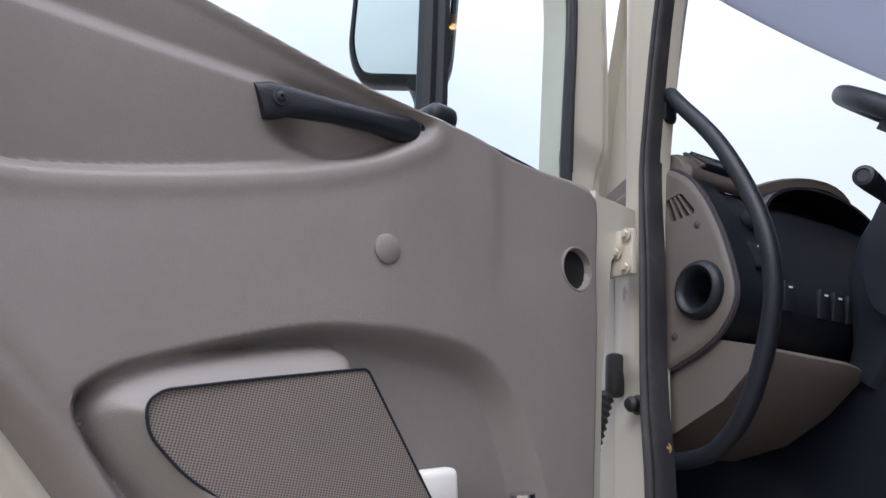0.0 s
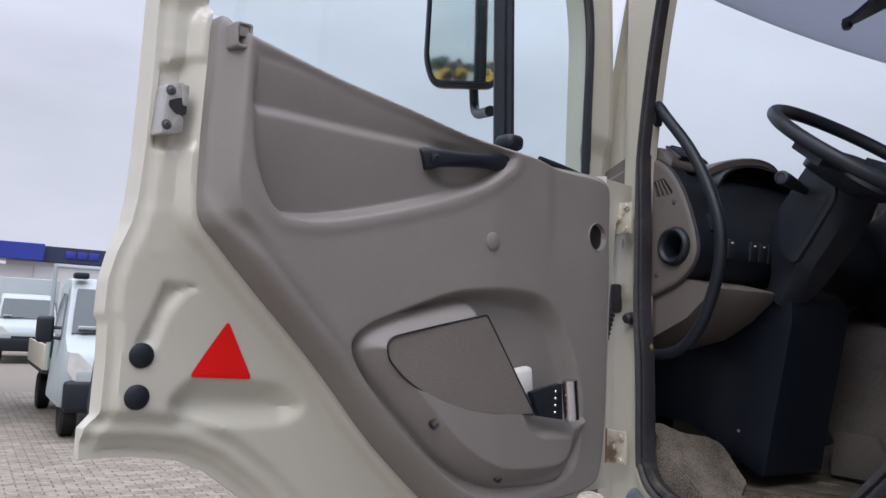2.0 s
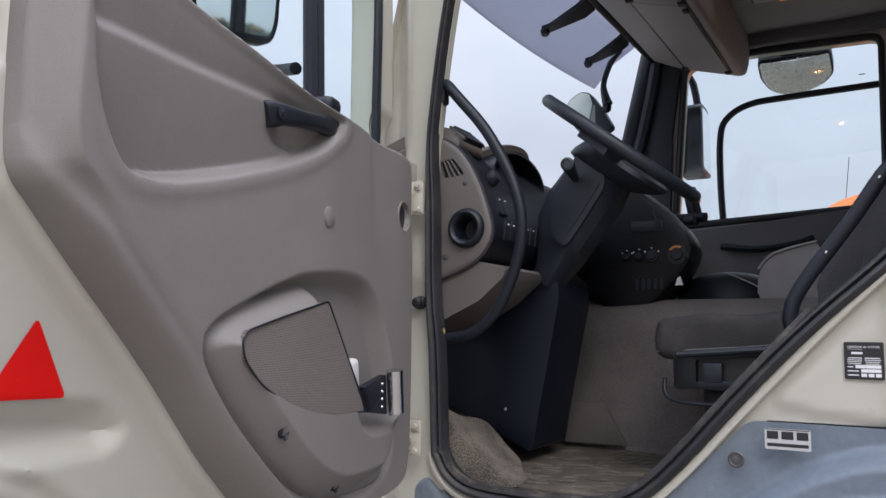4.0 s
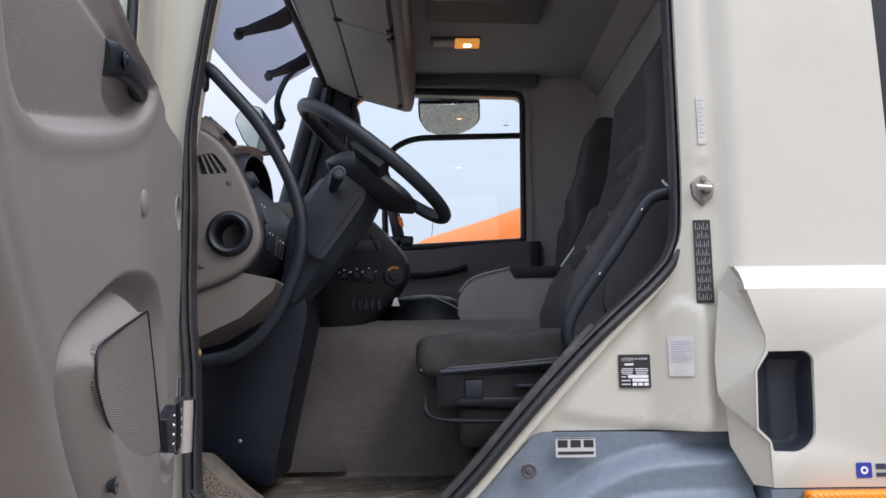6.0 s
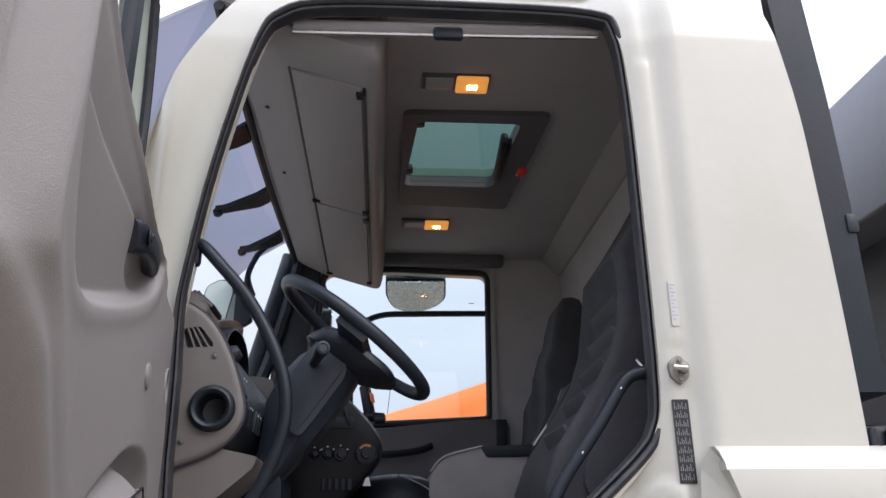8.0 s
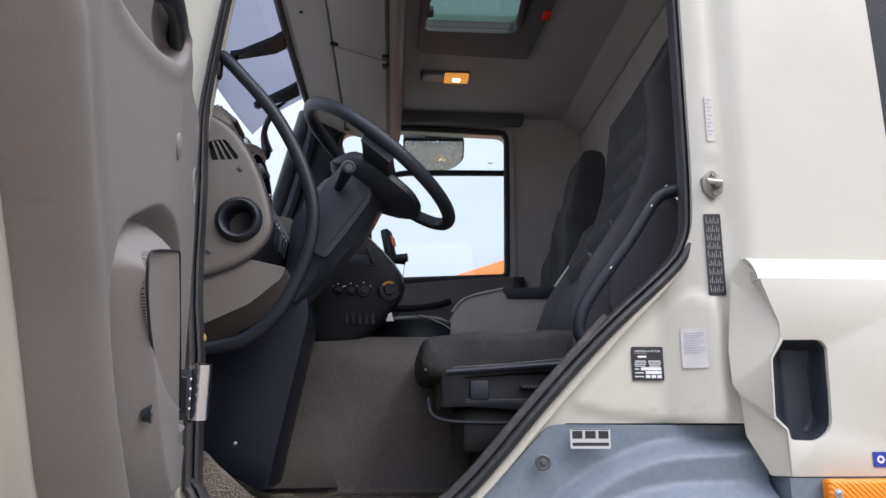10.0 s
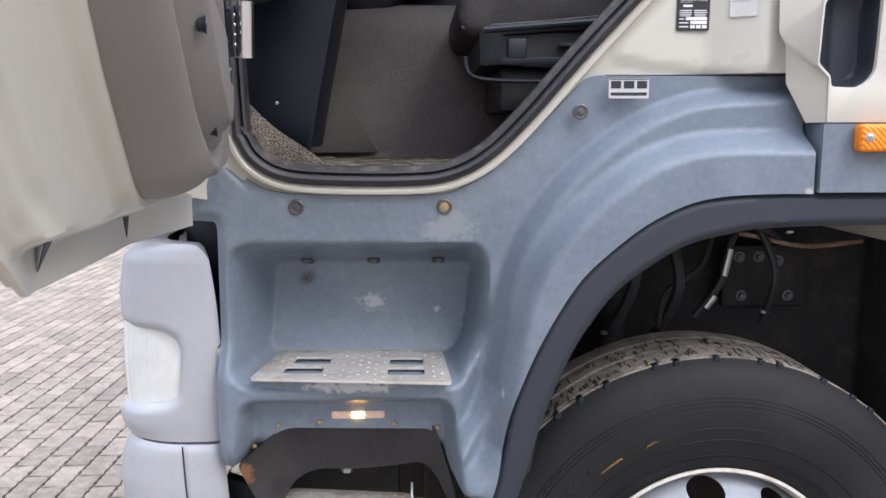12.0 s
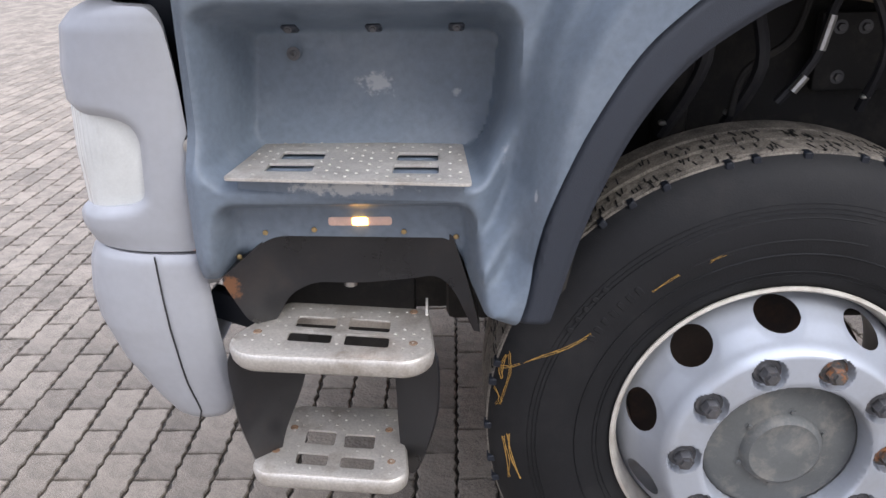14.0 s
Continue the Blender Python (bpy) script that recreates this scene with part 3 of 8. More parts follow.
part("sill_flange", tube([(x, 0.050, z) for x, z in inset(smooth(SILL, 3, False), -0.001)[2:-2]], 0.010, 8, 1, flat=0.8), M_WHITE, cab, "cream painted sill flange")
part("sill_rubber", tube(low, 0.010, 8, 1, flat=1.5), M_SILL, cab, "scuffed rubber sill strip")
# far side with its window opening
FARWIN = fillet([(0.04, 2.275), (0.895, 2.315), (0.905, 3.03), (0.42, 3.045), (0.10, 3.03)], [0.03, 0.03, 0.05, 0.03, 0.06])
FAR = [(-0.20, 1.30), (1.37, 1.30), (1.37, 2.8), (1.30, 3.19), (0.15, 3.19), (-0.10, 2.5)]
part("far_panel", prism(FAR, -2.22, -2.15, side, holes=[FARWIN]), M_WHITE, cab)
part("rear_panel", prism(fillet([(0.02, 1.30), (2.20, 1.30), (2.20, 3.15), (0.04, 3.15)], 0.05), 1.305, 1.345, across), M_WHITE, cab)
HATCH = fillet([(0.50, 0.735), (0.845, 0.735), (0.81, 1.235), (0.465, 1.235)], 0.03)
part("roof", prism(fillet([(-0.06, 0.07), (1.34, 0.07), (1.34, 2.17), (-0.06, 2.17)], 0.1), 3.155, 3.215, flat_xy, 0.02, holes=[inset(HATCH, -0.10)]), M_WHITE, cab)
# screen frame: posts at both sides, header and cowl
part("screen_post", tube([(-0.135, 0.150, 2.16), (-0.120, 0.150, 2.35), (-0.075, 0.150, 2.62), (-0.01, 0.145, 2.88), (0.04, 0.14, 3.12)], 0.030, 10, 5), M_WHITE, cab)
part("screen_post", tube([(-0.32, 2.14, 2.10), (-0.20, 2.13, 2.55), (-0.06, 2.12, 3.10)], 0.045, 10, 5), M_DARK, cab)
part("cowl", rbox((-0.42, 1.1, 2.02), (0.20, 2.1, 0.22), 0.05, 3), M_WHITE, cab)
part("front_panel", rbox((-0.40, 1.30, 1.65), (0.12, 1.7, 0.75), 0.05, 3), M_WHITE, cab)
part("footwell_wall", rbox((-0.33, 0.28, 1.71), (0.05, 0.42, 0.56), 0.01, 1), M_DARK, cab)
part("hinge_post", prism([(-0.175, 1.42), (-0.118, 1.40), (-0.130, 2.12), (-0.165, 2.12)], -0.110, -0.064, side, 0.006), M_WHITE, cab)
# dark block added behind the lamp unit to give the gap its shade
part("corner_gap_dark", rbox((-0.09, 0.27, 1.225), (0.16, 0.12, 0.35), 0.03, 2), M_BLACK, cab)

# ---- cab lining ----
CAB_IN = [(-0.05, 0.08), (1.27, 0.08), (1.27, 2.14), (-0.05, 2.14)]
thing("ceiling", "taupe fleece ceiling of the cab with a roof hatch opening", "ceiling", kind="structure",
      geo=prism(CAB_IN, 3.105, 3.125, flat_xy, holes=[HATCH]), material=M_HEAD)
thing("wall_rear", "dark fleece rear wall of the cab", "wall", kind="structure", geo=rbox((1.285, 1.10, 2.30), (0.03, 2.08, 1.66), 0.004, 1), material=M_WALLIN)
thing("wall_far", "dark lining of the passenger side with its window opening", "wall", kind="structure",
            geo=prism([(-0.25, 1.40), (1.27, 1.40), (1.27, 3.11), (-0.06, 3.11)], -2.15, -2.13, side, holes=[inset(FARWIN, -0.004)]), material=M_WALLIN)
thing("cab_floor", "worn brown rubber floor mat with muddy ribs", "floor", kind="structure", geo=rbox((0.45, 1.125, 1.430), (1.66, 2.03, 0.05), 0.006, 1), material=M_MAT)
# cove between ceiling and rear wall
thing("ceiling_cove", "taupe slanting cove where the cab ceiling meets the rear wall", "trim", kind="structure",
      geo=loft([[(x, y, z) for x, z in fillet([(1.272, 3.020), (1.272, 3.108), (1.180, 3.108), (1.182, 3.098), (1.258, 3.022)], 0.004, 3)] for y in (0.10, 1.1, 2.12)]), material=M_HEAD)

# ---- windows ----


def on_screen(u, v, h):
    """The raked windscreen: u across, v from its foot (0) to its head (1)."""
    bow = 0.10 * (1 - ((u - 1.1) / 1.02) ** 2)
    return (-0.34 - bow + 0.31 * v + h, u, 2.13 + 0.97 * v)


b = bmesh.new()
rows = [[b.verts.new(on_screen(0.10 + 2.0 * i / 16, j / 6, k)) for i in range(17)] for j in range(7) for k in (0.0,)]
for j in range(6):
    for i in range(16):
        b.faces.new((rows[j][i], rows[j][i + 1], rows[j + 1][i + 1], rows[j + 1][i]))
bmesh.ops.solidify(b, geom=b.faces[:], thickness=0.006)
ws = thing("windscreen", "large raked clear windscreen", "window", kind="structure", geo=b, material=G_CLEAR)
ws.visible_shadow = False
fw = thing("window_1", "clear passenger door window with black divider and frame", "window", at=(0.5, 2.14, 2.3), kind="structure")
fg = part("pane", prism(inset(FARWIN, -0.006), -2.168, -2.163, side), G_CLEAR, fw)
fg.visible_shadow = False


# ---- the open driver's door ----
door = thing("driver_door", under=cab, label="open cream truck door with taupe inner trim and window", category="truck door", at=on_door(0.5, 1.4, 0.0))
DOOR_LOW = [(-0.045, 1.40), (-0.045, 1.360), (0.10, 1.366), (0.23, 1.371), (0.40, 1.376), (0.64, 1.386), (0.74, 1.445), (0.82, 1.520), (0.89, 1.569), (0.945, 1.593), (1.02, 1.604), (1.100, 1.607)]
DOOR_EDGE = [(1.102, 1.650), (1.085, 1.668), (1.084, 1.743), (1.086, 1.800), (1.092, 1.812), (1.091, 1.860), (1.082, 1.900), (1.066, 1.945), (1.060, 1.985), (1.056, 2.06), (1.054, 2.171), (1.054, 2.285)]
DOOR_TOP = [(1.035, 2.70), (1.01, 2.96), (0.93, 3.04), (0.25, 3.05), (0.09, 3.00), (-0.04, 2.88), (-0.145, 2.70), (-0.160, 2.45), (-0.160, 2.24), (-0.145, 2.16), (-0.080, 2.09), (-0.060, 1.90), (-0.058, 1.46)]
DOOR_OUT = np.array(DOOR_LOW + DOOR_EDGE + DOOR_TOP)
GLASS_HOLE = fillet([(-0.036, 2.130), (0.30, 2.140), (0.60, 2.155), (0.90, 2.175), (0.985, 2.195), (0.975, 2.62), (0.945, 2.93), (0.90, 2.985), (0.29, 3.0), (0.15, 2.955), (0.04, 2.84), (-0.038, 2.62), (-0.038, 2.24)],
                    [0, 0, 0, 0, 0.03, 0.05, 0.05, 0.06, 0.06, 0.05, 0.05, 0.1, 0.02])
TRIM_OUT = smooth([(0.010, 2.140), (0.010, 2.03), (0.011, 1.80), (0.013, 1.64), (0.026, 1.520), (0.070, 1.474), (0.20, 1.453), (0.32, 1.447), (0.40, 1.453), (0.455, 1.474), (0.490, 1.500), (0.574, 1.571), (0.645, 1.636), (0.752, 1.747), (0.879, 1.862), (0.947, 1.925),
                   (0.976, 1.953), (0.986, 1.985), (0.988, 2.066), (0.986, 2.205), (0.984, 2.262), (0.972, 2.272), (0.940, 2.262), (0.851, 2.250), (0.745, 2.237), (0.627, 2.225), (0.499, 2.209), (0.407, 2.203), (0.289, 2.200), (0.189, 2.186), (0.075, 2.182), (0.028, 2.172)], 5)


def trim_edge(u):
    """Height of the trim's border: the door is thicker by the hinges."""
    return np.interp(u, [0.03, 0.10, 0.20, 0.35, 0.60, 1.0], [0.078, 0.056, 0.035, 0.014, 0.010, 0.020])


def metal_height(p):
    u, z = p.T
    d, _ = sdf(p, TRIM_OUT)
    # the sheet rises in a soft shoulder towards the trim
    h = -0.034 + 0.014 * step(d, 0.150, 0.020) + 0.024 * step(d, 0.024, 0.008) - 0.040 * step(-d, 0.004, 0.03)
    e, _ = sdf(p, DOOR_OUT)
    # folded edge flange, stiffening dishes and the pressed pocket under the triangle
    h = h - 0.007 * step(e, -0.020, -0.013)
    q, _ = sdf(p, fillet([(0.77, 1.648), (0.96, 1.650), (0.985, 1.682), (0.945, 1.716), (0.79, 1.706), (0.74, 1.672)], 0.02))
    h = h - 0.024 * step(-q, -0.012, 0.028)
    q, _ = sdf(p, fillet([(1.008, 1.863), (0.948, 1.861), (0.975, 1.848), (0.998, 1.815), (1.012, 1.765), (1.045, 1.765), (1.024, 1.815)], 0.004))
    h = h - 0.013 * step(-q, -0.004, 0.013)
    q, _ = sdf(p, fillet([(0.994, 2.068), (1.044, 2.058), (1.040, 2.186), (0.992, 2.206)], 0.010))
    h = h - 0.014 * step(-q, -0.006, 0.006)
    for uu, zz, du, dz in ((1.030, 1.965, 0.020, 0.008), (1.030, 1.908, 0.022, 0.006), (1.048, 1.935, 0.010, 0.03), (1.036, 2.215, 0.03, 0.006)):
        h = h + 0.0010 * np.exp(-(((u - uu) / du) ** 2 + ((z - zz) / dz) ** 2))
    # two folds along the wheel arch
    arch = np.array(DOOR_LOW + [(1.6, 1.61), (1.6, 3.2), (-0.5, 3.2), (-0.5, 1.36)])
    q, _ = sdf(p, inset(arch, 0.030))
    h = h - 0.012 * step(q, -0.010, 0.008) * step(u, 0.62, 0.72)
    q, _ = sdf(p, inset(arch, 0.062))
    h = h - 0.012 * step(q, -0.010, 0.010) * step(u, 0.62, 0.72)
    h = h + 0.018 * step(z, 2.27, 2.33)
    # the lip under the trim swells towards the hinges, then the sheet folds back to the drip flange
    h = h + (trim_edge(u) - 0.010) * step(d, 0.11, 0.015) * step(z, 1.75, 1.55)
    lip = np.interp(u, [-0.05, 0.50, 0.66], [1.424, 1.428, 1.436])
    fold = step(z, lip + 0.008, lip - 0.008) * step(u, 0.80, 0.66)
    h = h + (np.interp(u, [-0.05, 0.23, 0.61, 0.80], [0.030, -0.040, -0.070, -0.060]) - h) * fold
    h = np.where((u < 0.02) & (z < 2.2) & (z > 1.46), 0.046, h)
    return h


def on_shell(u, v, h):
    return on_door(u, v, float(metal_height(np.array([[u, v]]))[0]) + h)


part("door_shell", relief(DOOR_OUT, metal_height, on_door, 0.0060, holes=[GLASS_HOLE], rim=-0.074), M_WHITE, door, "cream painted inner door shell")
skin = DOOR_OUT.copy()
skin[:, 1] = np.maximum(skin[:, 1], 1.392)
part("outer_skin", prism(inset(skin, 0.004), -0.085, -0.075, on_door, holes=[inset(GLASS_HOLE, -0.018)]), M_WHITE, door)

SCOOP = smooth([(0.947, 2.212), (0.932, 2.223), (0.85, 2.219), (0.752, 2.206), (0.64, 2.196), (0.532, 2.185), (0.411, 2.176), (0.355, 2.170), (0.352, 2.150), (0.373, 2.132), (0.438, 2.092), (0.515, 2.058), (0.627, 2.021), (0.752, 1.987), (0.83, 1.974), (0.884, 1.980), (0.918, 2.021), (0.938, 2.077), (0.947, 2.153)], 5)
NICHE = smooth([(0.720, 1.770), (0.705, 1.802), (0.638, 1.832), (0.505, 1.876), (0.400, 1.892), (0.320, 1.895), (0.251, 1.886), (0.195, 1.850), (0.155, 1.79), (0.118, 1.70), (0.112, 1.62), (0.138, 1.53), (0.24, 1.495), (0.38, 1.498), (0.47, 1.533), (0.59, 1.628), (0.665, 1.700)], 5)
BOLSTER = smooth([(0.711, 1.776), (0.697, 1.804), (0.648, 1.828), (0.56, 1.849), (0.469, 1.866), (0.436, 1.860), (0.424, 1.842), (0.383, 1.798), (0.345, 1.755), (0.306, 1.700), (0.268, 1.648), (0.20, 1.640), (0.112, 1.638), (0.115, 1.612), (0.143, 1.545), (0.200, 1.511), (0.35, 1.513), (0.43, 1.535), (0.505, 1.577), (0.580, 1.640), (0.645, 1.699), (0.697, 1.750)], 5)
SPEAK = fillet([(0.668, 1.784), (0.655, 1.796), (0.565, 1.816), (0.432, 1.843), (0.289, 1.655), (0.400, 1.658), (0.470, 1.668), (0.533, 1.684), (0.618, 1.720), (0.662, 1.758)], [0.012, 0.015, 0.06, 0.006, 0.006, 0.04, 0.05, 0.06, 0.06, 0.02], 4)
RIDGE = np.array([(1.1, 2.150), (0.952, 2.138), (0.931, 2.132), (0.897, 2.134), (0.830, 2.136), (0.721, 2.138), (0.59, 2.142), (0.45, 2.152), (0.30, 2.165)])


def trim_height(p):
    u, z = p.T
    e, _ = sdf(p, TRIM_OUT)
    # bevelled border, wide along the slanting edge, narrow at the top and by the hinges
    slant = step(u, 0.25, 0.42) * step(z, 2.02, 1.90)
    w = 0.018 + 0.012 * step(u, 0.05, 0.35) + 0.022 * slant
    lo = trim_edge(u)
    x = np.clip(-e / w, 0, 1)
    h = lo + (0.092 - lo) * ((1 - slant) * step(x, 0.0, 1.0) + slant * np.sqrt(1 - (1 - x) ** 2.6))
    h = h + 0.006 * step(u, 0.20, 0.05)
    h = h - 0.004 * step(u, 0.205 + 0.10 * np.abs(z - 2.04) + 0.04, 0.205 + 0.10 * np.abs(z - 2.04)) * step(z, 1.94, 2.06)
    h = h + 0.004 - 0.055 * np.clip(u - 0.40, 0, 0.4) * step(-e, 0.0, 0.03)
    # upper scoop: a shallow slope above the ridge, an overhanging belly below it, a rounded lip at the foot
    d, _ = sdf(p, SCOOP)
    k = step(-d, -0.003, 0.014)
    ridge = np.interp(u, RIDGE[::-1, 0], RIDGE[::-1, 1])
    up_ = np.clip((z - ridge) / np.maximum(np.interp(u, [0.35, 0.95], [0.03, 0.075]), 0.01), 0, 1)
    down = np.clip((ridge - z) / 0.16, 0, 1)
    # a hollow band above the ridge, then a belly with a rounded shoulder that falls back to the foot
    below = step(ridge - z, -0.010, 0.010)
    deep = (1 - below) * (-0.003 - 0.015 * (1 - up_) ** 1.2) + below * (-0.007 - 0.032 * down ** 1.3)
    h = h + k * deep + 0.0022 * np.exp(-((d - 0.012) / 0.012) ** 2)
    # dished pull behind the handle
    h = h - 0.026 * k * np.exp(-(((u - 0.47) / 0.085) ** 4 + ((z - 2.115) / 0.034) ** 4))
    # pocket niche and speaker bolster
    d, _ = sdf(p, NICHE)
    soft = step(u, 0.55, 0.30)
    h = h - 0.032 * step((-d + 0.007) / (0.017 + 0.024 * soft), 0.0, 1.0)
    d, _ = sdf(p, BOLSTER)
    h = h + (0.052 - 0.004 * step(u, 0.45, 0.70)) * np.sqrt(np.clip((-d + 0.001) / 0.040, 0, 1)) ** 1.3
    # hole near the hinges
    r = np.hypot((u - 0.068) / 0.9, z - 2.036)
    h = h - 0.012 * step(-r, -0.033, -0.0305)
    return h


trim = part("inner_trim", relief(TRIM_OUT, trim_height, on_door, 0.0031, holes=[SPEAK], rim=0.0), M_TRIM, door, "taupe moulded door trim with scoop, bolster and pocket")
# speaker cloth of fine ribs
cloth = relief(SPEAK, lambda p: 0.1125 - 0.045 * (p[:, 0] - 0.29) + 0.004 * np.exp(-((p[:, 0] - 0.45) ** 2 + (p[:, 1] - 1.74) ** 2) / 0.02), on_door, 0.008, rim=0.08)
part("speaker_grille", cloth, M_SPEAKER, trim, "ribbed taupe speaker cloth")
# black line round the cloth stands in for the shade in its gap
part("speaker_gap_line", tube([on_door(u, v, 0.1155 - 0.045 * (u - 0.29)) for u, v in inset(SPEAK, -0.001)], 0.0016, 6, 1, True), M_BLACK, trim)
# grab handle
hs = [((0.590, 2.117), 0.050, 0.082), ((0.577, 2.120), 0.064, 0.092), ((0.555, 2.124), 0.072, 0.097), ((0.50, 2.131), 0.078, 0.100), ((0.44, 2.140), 0.076, 0.098), ((0.39, 2.148), 0.066, 0.092), ((0.362, 2.152), 0.058, 0.086), ((0.344, 2.154), 0.046, 0.076)]
rings = []
for (hu, hz), h0, h1 in hs:
    half = 0.0185 if hu > 0.57 else (0.0140 if 0.42 < hu < 0.54 else 0.0170)
    loop = fillet([(h0, -half), (h1, -half), (h1, half), (h0, half)], 0.011, 3)
    lean = 0.010 if hu > 0.57 else 0.0
    rings.append([on_door(hu + lean * b / half, hz + b, a) for a, b in loop])
part("grab_handle", loft(rings), M_BLACK, trim, "black plastic grab handle")
part("handle_screw", screw(on_door(0.574, 2.121, 0.0945), (INWARD[0], INWARD[1], 0), 0.006), M_DARK, door)
part("handle_screw", screw(on_door(0.366, 2.158, 0.0830), (INWARD[0], INWARD[1], 0), 0.006), M_DARK, door)
# flat black triangles on the sheet stand in for the dark of open slots
for u, z in ((0.60, 1.420), (0.24, 1.402)):
    part("drain_slot_dark", prism([(u - 0.014, z + 0.010), (u + 0.014, z + 0.012), (u, z - 0.018)], 0.0004, 0.0016, on_shell), M_BLACKST, door)
nrm = (INWARD[0], INWARD[1], 0)
part("trim_button", lathe([(0.0185, 0), (0.0185, 0.003), (0.014, 0.0055), (0, 0.006)], facing(on_door(0.410, 1.987, 0.0945), nrm), 24), M_TRIM_S, door, "round taupe cover button")
for u, z, h in ((0.550, 1.646, 0.1005), (0.371, 1.536, 0.098), (0.172, 1.530, 0.084), (0.118, 1.617, 0.070)):
    cup = lathe([(0.0105, 0.001), (0.0105, 0.0015), (0.008, -0.002), (0.0075, -0.008), (0, -0.008)], facing(on_door(u, z, h), nrm), 16)
    part("pocket_screw", cup, M_DARK, door)
# window crank seat: a small recessed latch plate at the upper rear corner
SL = float(trim_height(np.array([[0.965, 2.235]]))[0])
part("lock_slide", prism(fillet([(0.982, 2.254), (0.952, 2.256), (0.953, 2.216), (0.980, 2.214)], 0.006), SL - 0.02, SL + 0.009, on_door, 0.003, holes=[fillet([(0.976, 2.249), (0.957, 2.250), (0.958, 2.222), (0.975, 2.221)], 0.004)]), M_TRIM_S, door, "taupe lock slide in its frame")
part("lock_tab", prism(fillet([(0.975, 2.249), (0.958, 2.250), (0.959, 2.234), (0.975, 2.233)], 0.003), SL - 0.02, SL + 0.006, on_door, 0.003), M_TRIM, door)
part("hinge_hole_rim", lathe([(0.0350, -0.002), (0.0345, 0.0125), (0.0325, 0.0137), (0.0305, 0.0130), (0.0295, 0.0)], facing(on_door(0.068, 2.036, float(trim_height(np.array([[0.068, 2.036]]))[0])), nrm), 32), M_TRIM, door, "smooth rim of the hole")
# a dark disc near the surface stands in for the shade inside the hole
part("hinge_hole_dark", lathe([(0.0285, 0.0), (0.0285, 0.001), (0, 0.001)], facing(on_door(0.068, 2.036, float(trim_height(np.array([[0.068, 2.036]]))[0]) + 0.001), nrm), 24), M_FLAP, door, "dark disc standing in for the shade in the hole")
# window: frame rubber, divider, panes
part("window_rubber", tube([on_door(u, v, -0.012) for u, v in np.roll(GLASS_HOLE, -6, 0) if v > 2.24], 0.010, 6, 1), M_RUBBER, door, "black window rubber")
part("sill_strip", tube([on_door(u, v, 0.035) for u, v in ((0.0, 2.178), (0.10, 2.190), (0.20, 2.196))], 0.008, 6, 4), M_BLACK, door)
for off in (-0.012, 0.012):
    part("divider_bar", tube([on_door(0.262 + off, 2.16, -0.012), on_door(0.282 + off, 2.54, -0.012), on_door(0.300 + off, 3.0, -0.012)], 0.0155, 8, 3), M_BLACK, door)
part("divider_foot", rbox(on_door(0.285, 2.216, 0.02), (0.05, 0.055, 0.035), 0.014, 3, (0, 0, -79)), M_BLACK, door)
part("front_post", tube([on_door(-0.034, 2.16, -0.012), on_door(-0.034, 2.3, -0.012), on_door(-0.034, 2.62, -0.012), on_door(0.04, 2.84, -0.012)], 0.011, 8, 5), M_BLACK, door)
pane = part("quarter_pane", prism([(-0.034, 2.15), (0.25, 2.16), (0.245, 2.99), (0.14, 2.945), (0.04, 2.83), (-0.034, 2.62)], -0.016, -0.012, on_door), G_CLEAR, door)
pane.visible_shadow = False
pane = part("window_pane", prism([(0.27, 2.16), (0.60, 2.20), (0.985, 2.29), (0.97, 2.62), (0.90, 2.98), (0.262, 2.99)], -0.016, -0.012, on_door), G_CLEAR, door)
pane.visible_shadow = False
# lock, plugs, warning triangle
lock = part("door_lock", prism(fillet([(1.047, 2.152), (1.020, 2.160), (1.018, 2.130), (1.026, 2.124), (1.026, 2.112), (1.017, 2.106), (1.016, 2.084), (1.051, 2.076)], 0.004), -0.045, 0.002, on_door, 0.003), M_STEEL, door, "zinc door lock with two bolts")
part("lock_mouth", prism(fillet([(1.043, 2.128), (1.024, 2.136), (1.014, 2.128), (1.014, 2.112), (1.030, 2.110), (1.043, 2.120)], 0.003), -0.03, 0.0035, on_door), M_BLACKST, lock)
part("lock_pawl", prism(fillet([(1.026, 2.156), (1.014, 2.156), (1.014, 2.124), (1.022, 2.124)], 0.003), -0.03, 0.006, on_door, 0.002), M_STEEL, lock)
for u, z in ((1.041, 2.143), (1.044, 2.091)):
    part("lock_bolt", screw(on_door(u, z, 0.002), nrm, 0.0048), M_NUT, lock)
for u, z in ((1.034, 1.754), (1.036, 1.694)):
    part("rubber_plug", lathe([(0.0195, -0.01), (0.0195, 0.002), (0.016, 0.0045), (0, 0.006)], facing(on_shell(u, z, 0.001), nrm), 24), M_BLACK, door, "black rubber plug")
tri = fillet([(0.900, 1.810), (0.954, 1.722), (0.846, 1.718)], 0.007)
part("warning_triangle", relief(tri, lambda p: metal_height(p) + 0.0025, on_door, 0.006), M_RED, door, "red reflective triangle sticker")
# outer handle seen past the rear edge
part("outer_handle", prism(fillet([(1.062, 1.813), (1.052, 1.787), (1.050, 1.676), (1.070, 1.650), (1.076, 1.674), (1.067, 1.792)], 0.006), -0.106, -0.086, on_door, 0.005), M_BLACK, door, "black outer door handle")
